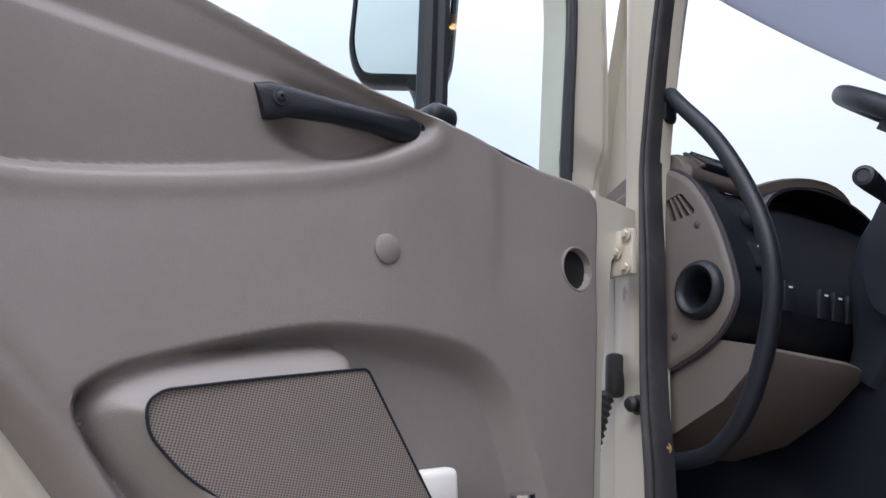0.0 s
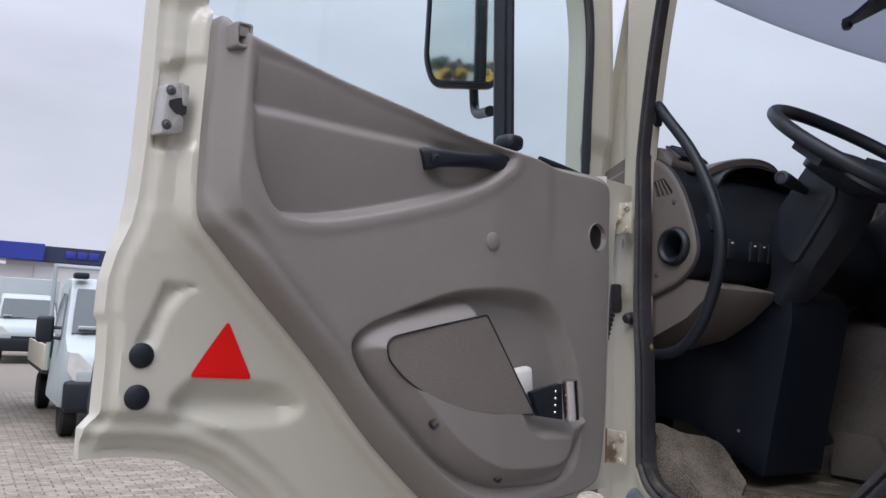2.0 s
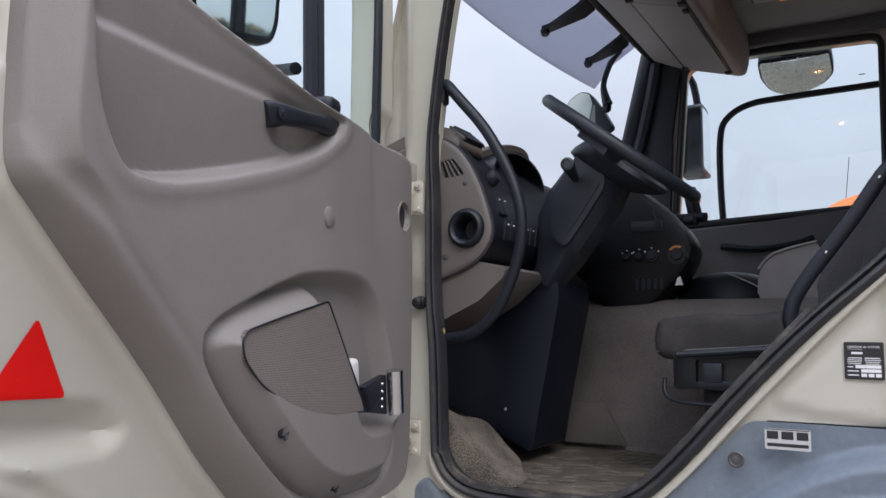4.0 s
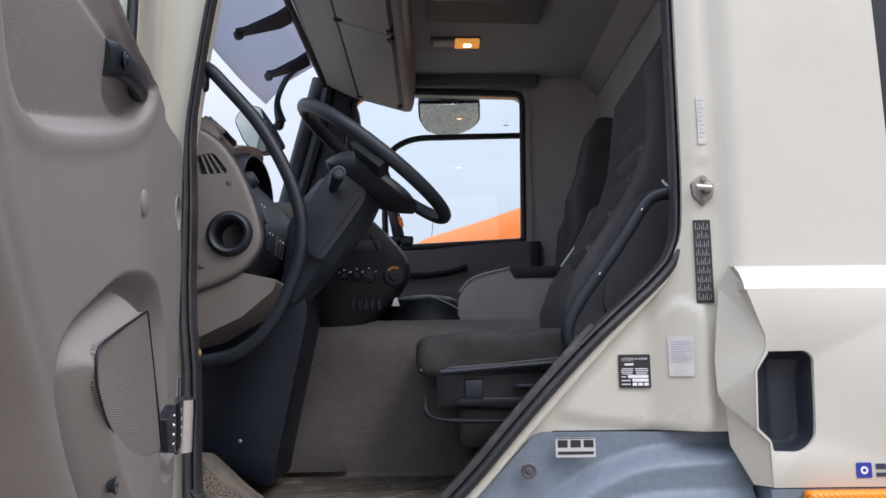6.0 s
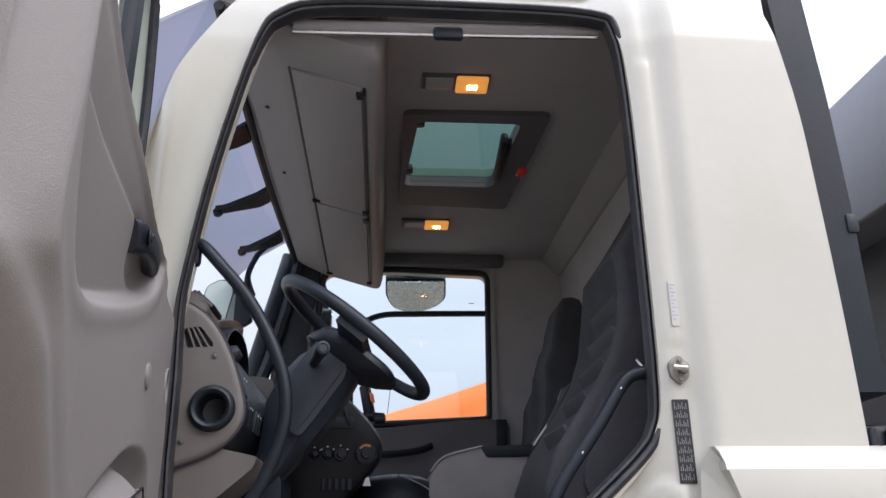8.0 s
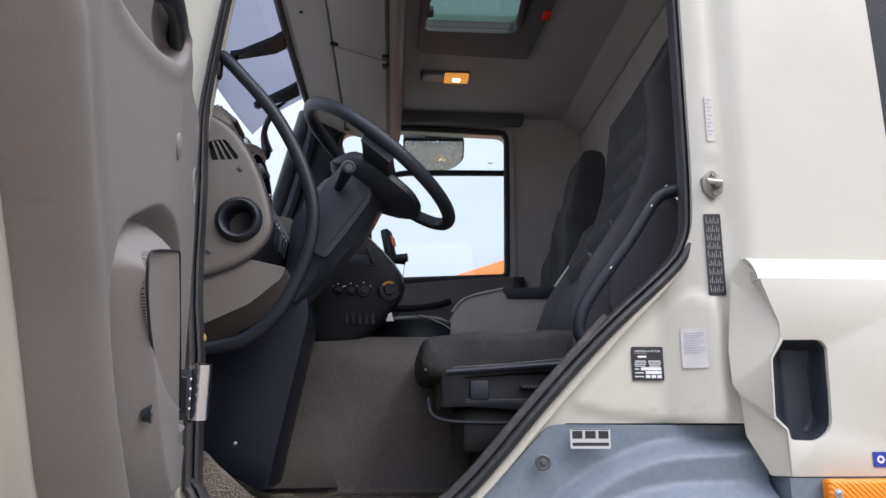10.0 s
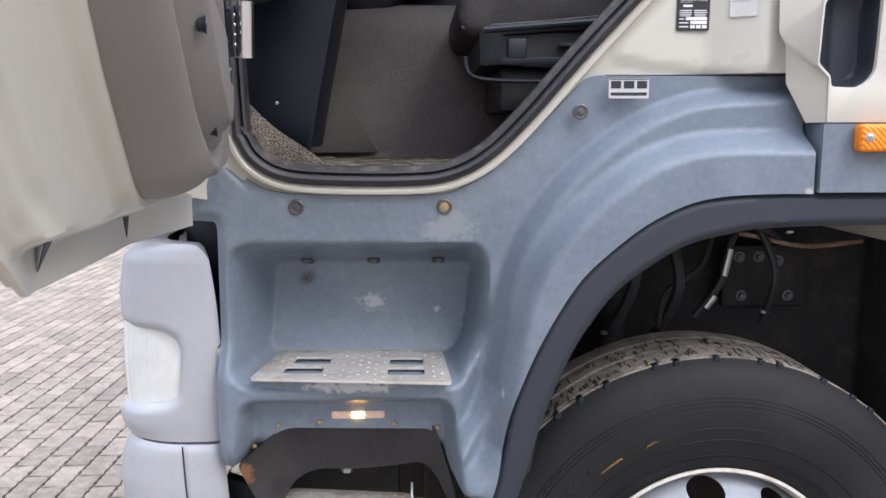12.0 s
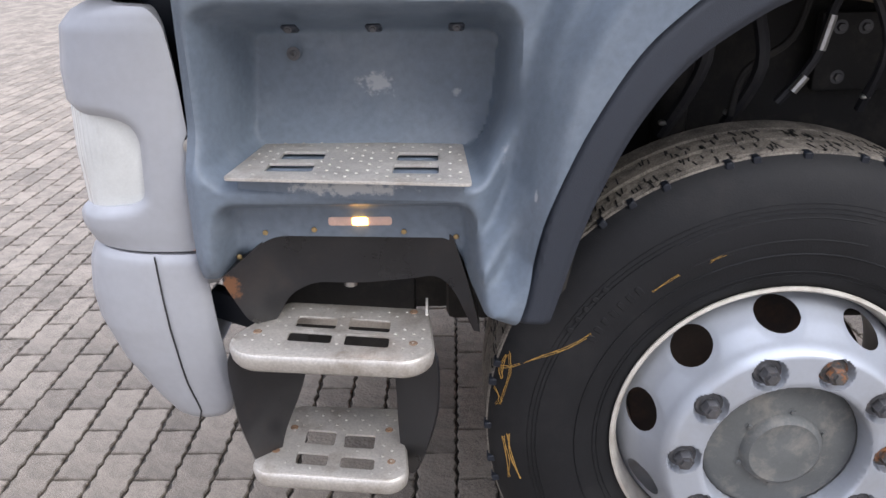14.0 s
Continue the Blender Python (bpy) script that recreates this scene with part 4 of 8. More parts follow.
# hinges on the pillar side and the strap bellows
for z, m in ((2.108, M_STEEL), (1.551, M_RUST)):
    hb = rbox((-0.074, 0.022, z), (0.078, 0.012, 0.078), 0.002, 2, (0, 0, 6))
    hinge = part("hinge", hb, M_HINGE, door, "cream steel door hinge with rust stains")
    for dx, dz in ((0.022, 0.028), (0.0, 0.0), (0.022, -0.028)):
        part("hinge_bolt", hexbolt((-0.066 + dx, 0.015, z + dz), (0, -1, 0), 0.007), M_HINGE, hinge)
    part("hinge_pin", tube([(-0.098, 0.012, z - 0.040), (-0.098, 0.012, z + 0.040)], 0.008, 10, 1), m, hinge)
part("strap_bellows", lathe([(0.012, 0), *[(0.013 + 0.004 * (i % 2), 0.006 * i) for i in range(1, 16)], (0.012, 0.1)], look((-0.104, -0.004, 1.785), (-0.108, 0.045, 1.935)) @ pose(0, 0, 0, 180), 14), M_RUBBER, door, "ribbed rubber cable bellows")
part("bellows_cap", rbox((-0.112, 0.052, 1.912), (0.026, 0.03, 0.075), 0.010, 2), M_RUBBER, door)

# ---- things in the door pocket ----
thing("pocket_box", "white plastic case with a small barcode label in the door pocket", "case", geo=rbox(on_door(0.296, 1.715, 0.080), (0.060, 0.028, 0.060), 0.010, 3, (0, 8, -79)), material=M_PAPER)
clamp = thing("tube_clamp", "black bracket with a short bright steel tube in the door pocket", "bracket", at=on_door(0.2, 1.64, 0.11))
part("bracket", prism(fillet([(0.305, 1.698), (0.212, 1.714), (0.205, 1.640), (0.278, 1.650)], 0.004), 0.108, 0.122, on_door, 0.002), M_BLACK, clamp)
for i in range(4):
    part("rivet", lathe([(0.003, 0), (0.002, 0.002), (0, 0.0025)], facing(on_door(0.232, 1.656 + 0.014 * i, 0.123), nrm), 8), M_CHROME, clamp)
part("steel_tube", tube([on_door(0.190, 1.642, 0.134), on_door(0.204, 1.722, 0.136)], 0.0165, 18, 1), M_CHROME, clamp, "bright steel tube")
part("tube_plate", rbox(on_door(0.186, 1.680, 0.124), (0.006, 0.02, 0.09), 0.002, 1, (0, 0, 11)), M_BLACK, clamp)

# ---- outside mirror on the door ----
mir = thing("door_mirror", under=cab, label="black truck door mirror on its bracket reflecting the yard", category="mirror", at=on_door(0.12, 2.4, -0.3))
M_N = Vector((0.86, -0.49, -0.080)).normalized()
M_R = Vector((0, 0, 1)).cross(M_N).normalized()
M_U = M_N.cross(M_R)
M_C = Vector((-0.345, -0.285, 2.655))


def on_mirror(u, v, h):
    return tuple(M_C + M_R * u + M_U * v + M_N * h)


mo = fillet([(-0.085, -0.205), (0.085, -0.200), (0.100, -0.16), (0.105, 0.18), (0.085, 0.215), (-0.085, 0.215), (-0.105, 0.18), (-0.108, -0.14)], [0.05, 0.04, 0.03, 0.03, 0.03, 0.03, 0.03, 0.03])
part("housing", loft([[on_mirror(u * k, v * k, h) for u, v in mo] for h, k in ((-0.10, 0.55), (-0.085, 0.82), (-0.05, 0.97), (0.0, 1.0), (0.010, 0.97))]), M_BLACK, mir)
part("mirror_pane", relief(inset(mo, 0.014), lambda p: 0.026 - (p[:, 0] ** 2 + p[:, 1] ** 2) / 3.4, on_mirror, 0.012), M_MIRROR, mir, "mirror glass")
part("mirror_rim", tube([on_mirror(u, v, 0.011) for u, v in inset(mo, 0.008)], 0.006, 6, 1, True), M_BLACK, mir)
part("stay", tube([on_mirror(0.03, 0.18, -0.05), on_mirror(0.04, 0.27, -0.06), on_door(0.10, 3.02, -0.20), on_door(0.18, 2.98, -0.06)], 0.018, 10, 4), M_BLACK, mir)
part("stay", tube([on_mirror(0.03, -0.16, -0.06), on_mirror(0.04, -0.25, -0.07), on_door(0.16, 2.34, -0.16), on_door(0.27, 2.30, -0.05)], 0.013, 10, 5), M_BLACK, mir)


# ---- step well panel and wheel arch ----
ARCH_O = [(0.470, 0.803), (0.486, 0.850), (0.510, 0.980), (0.546, 1.080), (0.586, 1.162), (0.635, 1.241), (0.685, 1.293), (0.760, 1.352), (0.834, 1.389), (0.900, 1.404), (0.986, 1.409), (1.070, 1.409), (1.45, 1.409)]
EDGE = [tuple(q) for q in smooth(ARCH_O[:12], 4, False)[::-1]]
PANEL = fillet([(-0.120, 1.350), (-0.116, 1.410), (-0.078, 1.455), (-0.035, 1.47), (0.02, 1.42), (0.075, 1.405), (0.232, 1.4), (0.4, 1.402), (0.48, 1.445), (0.56, 1.52), (0.662, 1.625), (0.68, 1.632), (1.07, 1.630)] + EDGE + [(0.408, 0.820), (0.38, 0.885), (0.362, 0.912), (0.07, 0.918), (0.045, 0.910), (-0.026, 0.852), (-0.064, 0.850), (-0.065, 0.997), (-0.062, 1.166), (-0.061, 1.338), (-0.066, 1.349)],
               [0.008, 0.01, 0.02, 0.02, 0.05, 0.03, 0, 0.03, 0.02, 0, 0.01, 0.01, 0] + [0] * len(EDGE) + [0.02, 0.02, 0.015, 0.015, 0.02, 0.01, 0.006, 0.01, 0.01, 0.006, 0.004])
WELL = fillet([(-0.026, 1.284), (0.004, 1.296), (0.448, 1.294), (0.466, 1.272), (0.468, 1.13), (0.414, 1.030), (-0.003, 1.030), (-0.027, 1.054), (-0.029, 1.166)], [0.01, 0.02, 0.02, 0.02, 0.03, 0.012, 0.012, 0.01, 0.03])
WELL_BACK = fillet([(0.032, 1.238), (0.452, 1.241), (0.432, 1.070), (0.393, 1.044), (0.029, 1.046), (0.014, 1.075)], 0.02)
LOWWELL = fillet([(-0.015, 0.990), (0.398, 0.990), (0.420, 0.80), (-0.035, 0.80)], 0.03)
SWELL = smooth([(0.455, 0.78), (0.470, 0.92), (0.487, 1.04), (0.517, 1.195), (0.567, 1.311), (0.637, 1.394), (0.717, 1.459), (0.786, 1.497), (0.885, 1.521), (1.069, 1.523), (1.3, 1.523), (1.3, 0.78)], 4)
SWELL2 = smooth([(0.425, 0.78), (0.466, 1.031), (0.491, 1.211), (0.527, 1.318), (0.588, 1.413), (0.669, 1.494), (0.749, 1.549), (0.840, 1.589), (0.921, 1.603), (1.076, 1.609), (1.3, 1.609), (1.3, 0.78)], 4)


def panel_height(p):
    x, z = p.T
    h = np.full(len(p), -0.056)
    a, _ = sdf(p, SWELL2)
    h = h + 0.052 * step(-a, -0.006, 0.034)
    a, _ = sdf(p, SWELL)
    h = h + 0.058 * step(-a, -0.008, 0.044)
    # bulge of the step board below the well
    h = h + 0.040 * step(z, 1.12, 1.03) * step(x, 0.47, 0.40) * step(z, 0.80, 0.90)
    d, _ = sdf(p, WELL)
    e, _ = sdf(p, WELL_BACK)
    depth = step(-d, -0.016, 0.012) * 0.045 + 0.125 * step(-d / (np.abs(d) + np.abs(np.clip(e, 0, None)) + 1e-4), 0.0, 1.0) * (d < 0)
    h = h - depth
    d, _ = sdf(p, LOWWELL)
    h = h - 0.065 * step(-d, -0.012, 0.022)
    # rounded front edge beside the lamp unit
    e, _ = sdf(p, PANEL)
    return h - 0.014 * step(e, -0.022, 0.0) * step(x, 0.02, -0.01) - 0.020 * step(x, -0.045, -0.11)


panel = thing("step_panel", under=cab, label="scuffed grey-blue plastic step panel under the cab door", category="step panel", at=(0.3, 0.05, 0.85))
part("panel_skin", relief(PANEL, panel_height, side, 0.0050, rim=-0.16), M_BLUE, panel)
ARCH_I = [(1.45, 1.349), (1.169, 1.349), (0.995, 1.344), (0.923, 1.334), (0.841, 1.312), (0.771, 1.271), (0.711, 1.224), (0.661, 1.160), (0.621, 1.089), (0.576, 0.978), (0.536, 0.839), (0.524, 0.806), (0.500, 0.798)]
lip_o, lip_i = smooth(ARCH_O, 4, False), smooth(ARCH_I, 4, False)
arch = thing("wheel_arch_lip", under=cab, label="dark grey rubber lip round the front wheel arch", category="wheel arch", at=(0.6, 0.0, 0.85))
part("lip", relief(np.vstack([lip_o, lip_i]), lambda p: np.minimum(panel_height(p) - 0.004, 0.052) - 0.010 * step(sdf(p, np.vstack([lip_o, lip_i]))[0], -0.012, 0.0), side, 0.006, rim=-0.10), M_ARCH, arch)
# rear fender piece past the seam
rf = thing("rear_fender", under=cab, label="grey-blue plastic rear fender piece with an amber marker", category="fender", at=(1.3, 0.0, 1.4))
part("fender_skin", relief([(1.078, 1.412), (1.45, 1.412), (1.45, 1.538), (1.078, 1.538)], lambda p: 0.060 + 0.0 * p[:, 0], side, 0.02, rim=-0.05), M_BLUE, rf)
mk = part("marker_lamp", rbox((1.235, -0.075, 1.512), (0.205, 0.03, 0.050), 0.008, 3), M_AMBER, rf, "amber side marker lamp")
part("marker_screw", screw((1.148, -0.090, 1.513), (0, -1, 0), 0.005), M_STEEL, mk)
# white rear fairing with the grip recess
fair = thing("rear_fairing", under=cab, label="cream rear corner fairing with a dark grip recess", category="fairing", at=(1.2, 0.0, 1.55))
FLANK = [(1.042, 1.950, 0.014), (1.020, 1.905, 0.012), (1.006, 1.770, 0.008), (1.008, 1.705, 0.010), (1.020, 1.684, 0.014), (1.024, 1.612, 0.014), (1.062, 1.540, 0.022)]
BROW = [(1.054, 1.902), (1.084, 1.815), (1.084, 1.790), (1.062, 1.752), (1.058, 1.642), (1.080, 1.620), (1.082, 1.540)]
GRIP = fillet([(1.087, 1.785), (1.159, 1.786), (1.171, 1.773), (1.166, 1.628), (1.140, 1.602), (1.086, 1.604), (1.083, 1.624), (1.061, 1.645), (1.065, 1.750), (1.087, 1.782)], [0.003, 0.014, 0.012, 0.02, 0.02, 0.006, 0.006, 0.006, 0.006, 0.003])
OUT = 0.062
# outer face, chamfered flank and sloping top, each a flat facet with a slightly rounded edge
part("fairing_skin", prism([*BROW, (1.46, 1.540), (1.46, 1.902)], -0.03, OUT, side, 0.004, holes=[GRIP]), M_WHITE, fair)
fl = bmesh.new()
inner = [fl.verts.new(side(x, z, h)) for x, z, h in FLANK]
outer = [fl.verts.new(side(x + 0.002, z, OUT - 0.004)) for x, z in BROW]
deep_ = [fl.verts.new(side(x + 0.03, z, -0.03)) for x, z, h in FLANK]
for i in range(len(BROW) - 1):
    fl.faces.new((inner[i], inner[i + 1], outer[i + 1], outer[i]))
    fl.faces.new((deep_[i], deep_[i + 1], inner[i + 1], inner[i]))
fl.faces.new((inner[-1], deep_[-1], outer[-1]))
bmesh.ops.bevel(fl, geom=[e for e in fl.edges if e.verts[0] in inner[1:-1] and e.verts[1] in outer or e.verts[1] in inner[1:-1] and e.verts[0] in outer], offset=0.004, segments=2, profile=0.5, affect="EDGES")
part("fairing_flank", fl, M_WHITE, fair, "chamfered front flank of the fairing")
part("fairing_top", loft([[side(x, z, h) for z, h in ((1.900, OUT - 0.001), (1.915, 0.054), (1.935, 0.036), (1.950, 0.012), (1.950, -0.03), (1.900, -0.03))] for x in (1.052, 1.46)]), M_WHITE, fair)
part("grip_recess", relief(inset(GRIP, -0.003), lambda p: OUT - 0.006 - (0.016 + 0.024 * step(p[:, 0], 1.075, 1.105)) * step(-sdf(p, GRIP)[0], -0.003, 0.016), side, 0.005, rim=0.0), M_DARK, fair, "dark plastic grip recess")

# screws, clips and lamp of the step panel
for x, z, y in ((0.099, 1.379, 0.055), (0.389, 1.379, 0.055), (0.650, 1.562, 0.036)):
    sc = part("panel_screw", lathe([(0.0155, 0), (0.0155, 0.002), (0.0125, 0.0035), (0.0105, 0.002), (0, 0.002)], facing((x, y, z), (0, -1, 0)), 20), M_NUT, panel)
    part("screw_head", hexbolt((x, y - 0.002, z), (0, -1, 0), 0.0055), M_BRASS if 0.3 < x < 0.5 else M_NUT, sc)
for x in (0.110, 0.245, 0.378):
    part("clip", rbox((x, 0.118, 1.262), (0.026, 0.03, 0.008), 0.003, 1, (-20, 0, 0)), M_DARK, panel)
    part("clip_pin", hexbolt((x, 0.100, 1.263), (0, -0.8, -0.4), 0.004), M_NUT, panel)
part("well_screw", screw((0.094, 0.210, 1.208), (0, -1, 0), 0.007), M_NUT, panel)
sl = part("step_lamp", rbox((0.210, 0.090, 0.944), (0.116, 0.022, 0.022), 0.008, 3), mat("pink_lens", (0.75, 0.50, 0.40), 0.25, var=0.1, scale=40.0), panel, "lit step lamp with a pale lens")
part("bulb", rbox((0.210, 0.081, 0.944), (0.028, 0.010, 0.014), 0.004, 2), L_AMBER, sl)
for x, z in ((0.13, 0.930), (0.285, 0.925), (0.045, 0.925), (-0.005, 0.880), (0.375, 0.915), (0.398, 0.862)):
    part("rivet", lathe([(0.005, 0), (0.004, 0.002), (0, 0.003)], facing((x, 0.078, z), (0, -1, 0)), 10), M_BRASS, panel)
# black rubber flap under the panel
flap = relief(fillet([(-0.036, 0.850), (0.060, 0.925), (0.368, 0.920), (0.402, 0.815), (0.423, 0.708), (0.410, 0.730), (0.372, 0.812), (0.344, 0.836), (0.288, 0.822), (0.116, 0.818), (0.072, 0.796), (0.044, 0.744), (0.006, 0.754)], [0.01, 0.01, 0.01, 0.05, 0.004, 0.02, 0.02, 0.02, 0.03, 0.03, 0.02, 0.02, 0.02]),
              lambda p: -0.100 + 0.052 * step(np.abs(p[:, 0] - 0.2), 0.12, 0.24) + 0.004 * np.sin(p[:, 0] * 40), side, 0.010, rim=-0.106)
thing("rubber_flap", under=cab, label="black rubber flap hanging under the step panel", category="mud flap", geo=flap, material=M_FLAP)


# ---- step treads ----
def tread(name, label, corners, z, thick, slots, material, studs, skirt):
    """A pressed aluminium tread: a plate with slots, rows of studs and a folded front."""
    t = thing(name, label, at=(corners[0][0], corners[0][1], z), under=cab)
    holes = [fillet(s, 0.006, 3) for s in slots]
    edge = fillet(corners, [0.040, 0.040, 0.040, 0.040, 0.020, 0.020] if skirt else 0.010, 6)
    b = prism(edge, z - thick, z, flat_xy, 0.003, holes=holes)
    part("plate", b, material, t)
    if skirt:
        part("skirt", loft([[(x, y, z - dz) for x, y in inset(edge, d)] for d, dz in ((0.004, 0.001), (0.0005, 0.002), (-0.003, 0.007), (-0.004, 0.014), (-0.001, skirt - 0.010), (0.004, skirt - 0.003), (0.010, skirt), (0.012, skirt - 0.004), (0.008, 0.010), (0.004, 0.0045))], caps=False), material, t, "rolled front skirt")
    pts = np.array([(x, y) for x in np.arange(-0.03, 0.44, 0.0165) for y in np.arange(-0.12, 0.26, 0.0165)])
    d, _ = sdf(pts, np.array(corners))
    keep = d < -0.008
    for s in slots:
        e, _ = sdf(pts, np.array(s))
        keep &= e > 0.006
    st = bmesh.new()
    for i, (x, y) in enumerate(pts[keep]):
        if (int(round(x / 0.0165)) + int(round(y / 0.0165))) % studs == 0 and (i * 7919) % 10 < 8:
            lathe([(0.0034, 0), (0.0024, 0.0014), (0, 0.0019)], Matrix.Translation((x, y, z - 0.0002)), 6, st)
    tagged(part("studs", st, material, t), kind="stuff")
    return t


def slot(cx, cy, w, d, skew=0.0):
    return [(cx - w / 2, cy - d / 2), (cx + w / 2, cy - d / 2 - skew), (cx + w / 2, cy + d / 2 - skew), (cx - w / 2, cy + d / 2)]


t1 = tread("step_tread", "worn aluminium step tread with slots in the step well", [(0.008, -0.006), (0.400, -0.046), (0.388, 0.180), (0.036, 0.212)], 1.052, 0.005,
           [slot(0.105, 0.050, 0.078, 0.046, 0.004), slot(0.115, 0.118, 0.075, 0.046, 0.004), slot(0.311, 0.034, 0.074, 0.048, 0.004), slot(0.311, 0.104, 0.070, 0.048, 0.004)], M_ALU, 2, 0)
part("backing", prism([(0.022, 0.026), (0.388, -0.010), (0.380, 0.172), (0.046, 0.202)], 1.010, 1.042, flat_xy), M_BLUE, t1)
t2 = tread("step_tread", "worn aluminium step tread hanging on rubber straps", [(-0.025, 0.010), (0.010, -0.035), (0.300, -0.062), (0.335, -0.030), (0.322, 0.120), (0.055, 0.155)], 0.752, 0.004,
           [slot(0.118, 0.025, 0.078, 0.034, 0.011), slot(0.122, 0.079, 0.074, 0.040, 0.010), slot(0.219, 0.011, 0.078, 0.038, 0.011), slot(0.219, 0.067, 0.075, 0.042, 0.012)], M_ALU, 2, 0.040)
t3 = tread("step_tread", "lowest worn aluminium step tread hanging on rubber straps", [(-0.008, 0.010), (0.012, -0.015), (0.255, -0.040), (0.282, -0.020), (0.262, 0.180), (0.040, 0.195)], 0.490, 0.004,
           [slot(0.101, 0.025, 0.061, 0.034, 0.008), slot(0.108, 0.091, 0.059, 0.044, 0.008), slot(0.188, 0.013, 0.064, 0.034, 0.008), slot(0.185, 0.077, 0.060, 0.042, 0.006)], M_ALU, 2, 0.040)
for x, y, z, par in ((0.022, 0.040, 0.752, t2), (0.296, 0.110, 0.752, t2), (0.300, -0.005, 0.752, t2), (0.028, 0.047, 0.490, t3), (0.251, 0.012, 0.490, t3), (0.050, 0.120, 0.490, t3), (0.240, 0.110, 0.490, t3)):
    part("tread_screw", lathe([(0.008, 0), (0.007, 0.0015), (0.003, 0.0015), (0, 0.0)], Matrix.Translation((x, y, z)), 12), M_RUST, par)
part("corner_tab", prism(fillet([(0.085, 0.735), (0.135, 0.735), (0.135, 0.752), (0.124, 0.776), (0.112, 0.768), (0.095, 0.752)], 0.004), 0.318, 0.322, across, 0.001), M_ALU, t2, "upturned rear corner of the tread")
# rubber hanger straps between the lower treads
for out, x0, sg in (([(-0.020, 0.728), (0.088, 0.728), (0.088, 0.63), (0.050, 0.53), (0.030, 0.46), (0.004, 0.43), (-0.006, 0.50), (-0.022, 0.62)], -0.022, 1), ([(0.265, 0.728), (0.332, 0.730), (0.340, 0.63), (0.318, 0.52), (0.290, 0.43), (0.268, 0.45), (0.262, 0.60)], 0.338, -1)):
    hang = relief(smooth(out, 4), lambda p: -0.012 - 0.85 * np.clip(sg * (p[:, 0] - x0), 0, 1) + 0.014 * np.sin(np.clip((0.742 - p[:, 1]) / 0.3, 0, 1) * math.pi), side, 0.010, rim=None)
    bmesh.ops.solidify(hang, geom=hang.faces[:], thickness=0.006)
    thing("step_hanger", under=cab, label="black rubber strap carrying the lowest step", category="step hanger", geo=hang, material=M_FLAP, group="step hangers")

# ---- lamp unit and bumper corner ----
hl = thing("corner_lamp_unit", under=cab, label="silver plastic corner unit with a clear headlamp", category="lamp unit", at=(-0.15, 0.1, 0.9))


def corner(z, x0, x1, y0, depth, n=14):
    """A ring of the rounded front corner at height z, from its rear edge to the nose."""
    w = x1 - x0
    outer = [(x1, y0), (x1 - 0.15 * w, y0 - 0.008), (x0 + 0.5 * w, y0 - 0.004), (x0 + 0.22 * w, y0 + 0.012), (x0 + 0.06 * w, y0 + 0.05), (x0, y0 + 0.11), (x0 - 0.01, y0 + depth)]
    o = smooth(outer, 3, False)
    i = o[::-1] + np.array([0.02, 0.022])
    return [(x, y, z) for x, y in o] + [(x, y, z) for x, y in i]


ZS = np.array([(1.32, -0.206, -0.080, 0.112), (1.308, -0.231, -0.075, 0.098), (1.295, -0.256, -0.070, 0.086), (1.27, -0.278, -0.066, 0.078), (1.20, -0.288, -0.064, 0.074), (1.10, -0.286, -0.062, 0.072), (1.00, -0.288, -0.062, 0.072), (0.93, -0.290, -0.063, 0.074), (0.89, -0.288, -0.064, 0.078)])[::-1]


def wrap_on(tab):
    """A rounded corner skin after a table of (height, nose, rear edge, side): u from its rear edge to the nose, v up, h outwards."""
    def place(u, v, h):
        x0, x1, y0 = [float(np.interp(v, tab[:, 0], tab[:, k])) for k in (1, 2, 3)]
        o = np.array(corner(v, x0, x1, y0, 0.5)[:19])[:, :2]
        at = np.concatenate([[0], np.cumsum(np.hypot(*np.diff(o, axis=0).T))])
        w = float(np.clip(u, 0, at[-1]))
        px, py = np.interp(w, at, o[:, 0]), np.interp(w, at, o[:, 1])
        a, b = max(w - 0.012, 0), min(w + 0.012, at[-1])
        tx, ty = np.interp(b, at, o[:, 0]) - np.interp(a, at, o[:, 0]), np.interp(b, at, o[:, 1]) - np.interp(a, at, o[:, 1])
        n = math.hypot(tx, ty) or 1
        return (float(px - h * ty / n), float(py + h * tx / n), float(v))
    return place


wrapped = wrap_on(ZS)
HOUSE = fillet([(0.0, 0.895), (0.0, 0.945), (0.008, 0.948), (0.008, 0.968), (0.0, 0.972), (0.0, 1.068), (0.008, 1.072), (0.008, 1.095), (0.002, 1.10), (0.006, 1.20), (0.016, 1.28), (0.035, 1.302), (0.16, 1.308), (0.20, 1.318), (0.55, 1.318), (0.55, 0.905), (0.25, 0.905), (0.12, 0.893)],
               [0.004, 0.003, 0.002, 0.002, 0.003, 0.003, 0.002, 0.002, 0.003, 0.04, 0.03, 0.01, 0.02, 0.02, 0, 0, 0.05, 0.03])
LENS = fillet([(0.085, 1.092), (0.098, 1.118), (0.135, 1.130), (0.60, 1.146), (0.60, 0.952), (0.20, 0.968), (0.12, 0.976), (0.092, 0.990)], [0.02, 0.02, 0.02, 0, 0, 0.05, 0.02, 0.02])


def house_height(p):
    u, v = p.T
    d, _ = sdf(p, LENS)
    h = -0.010 * step(d, 0.014, 0.0) - 0.004 * step(u, 0.014, 0.0)
    # the lip that sweeps forward under the lens
    h = h + 0.010 * step(v, 0.985, 0.950) * step(v, 0.890, 0.935) * step(u, 0.07, 0.22)
    return h


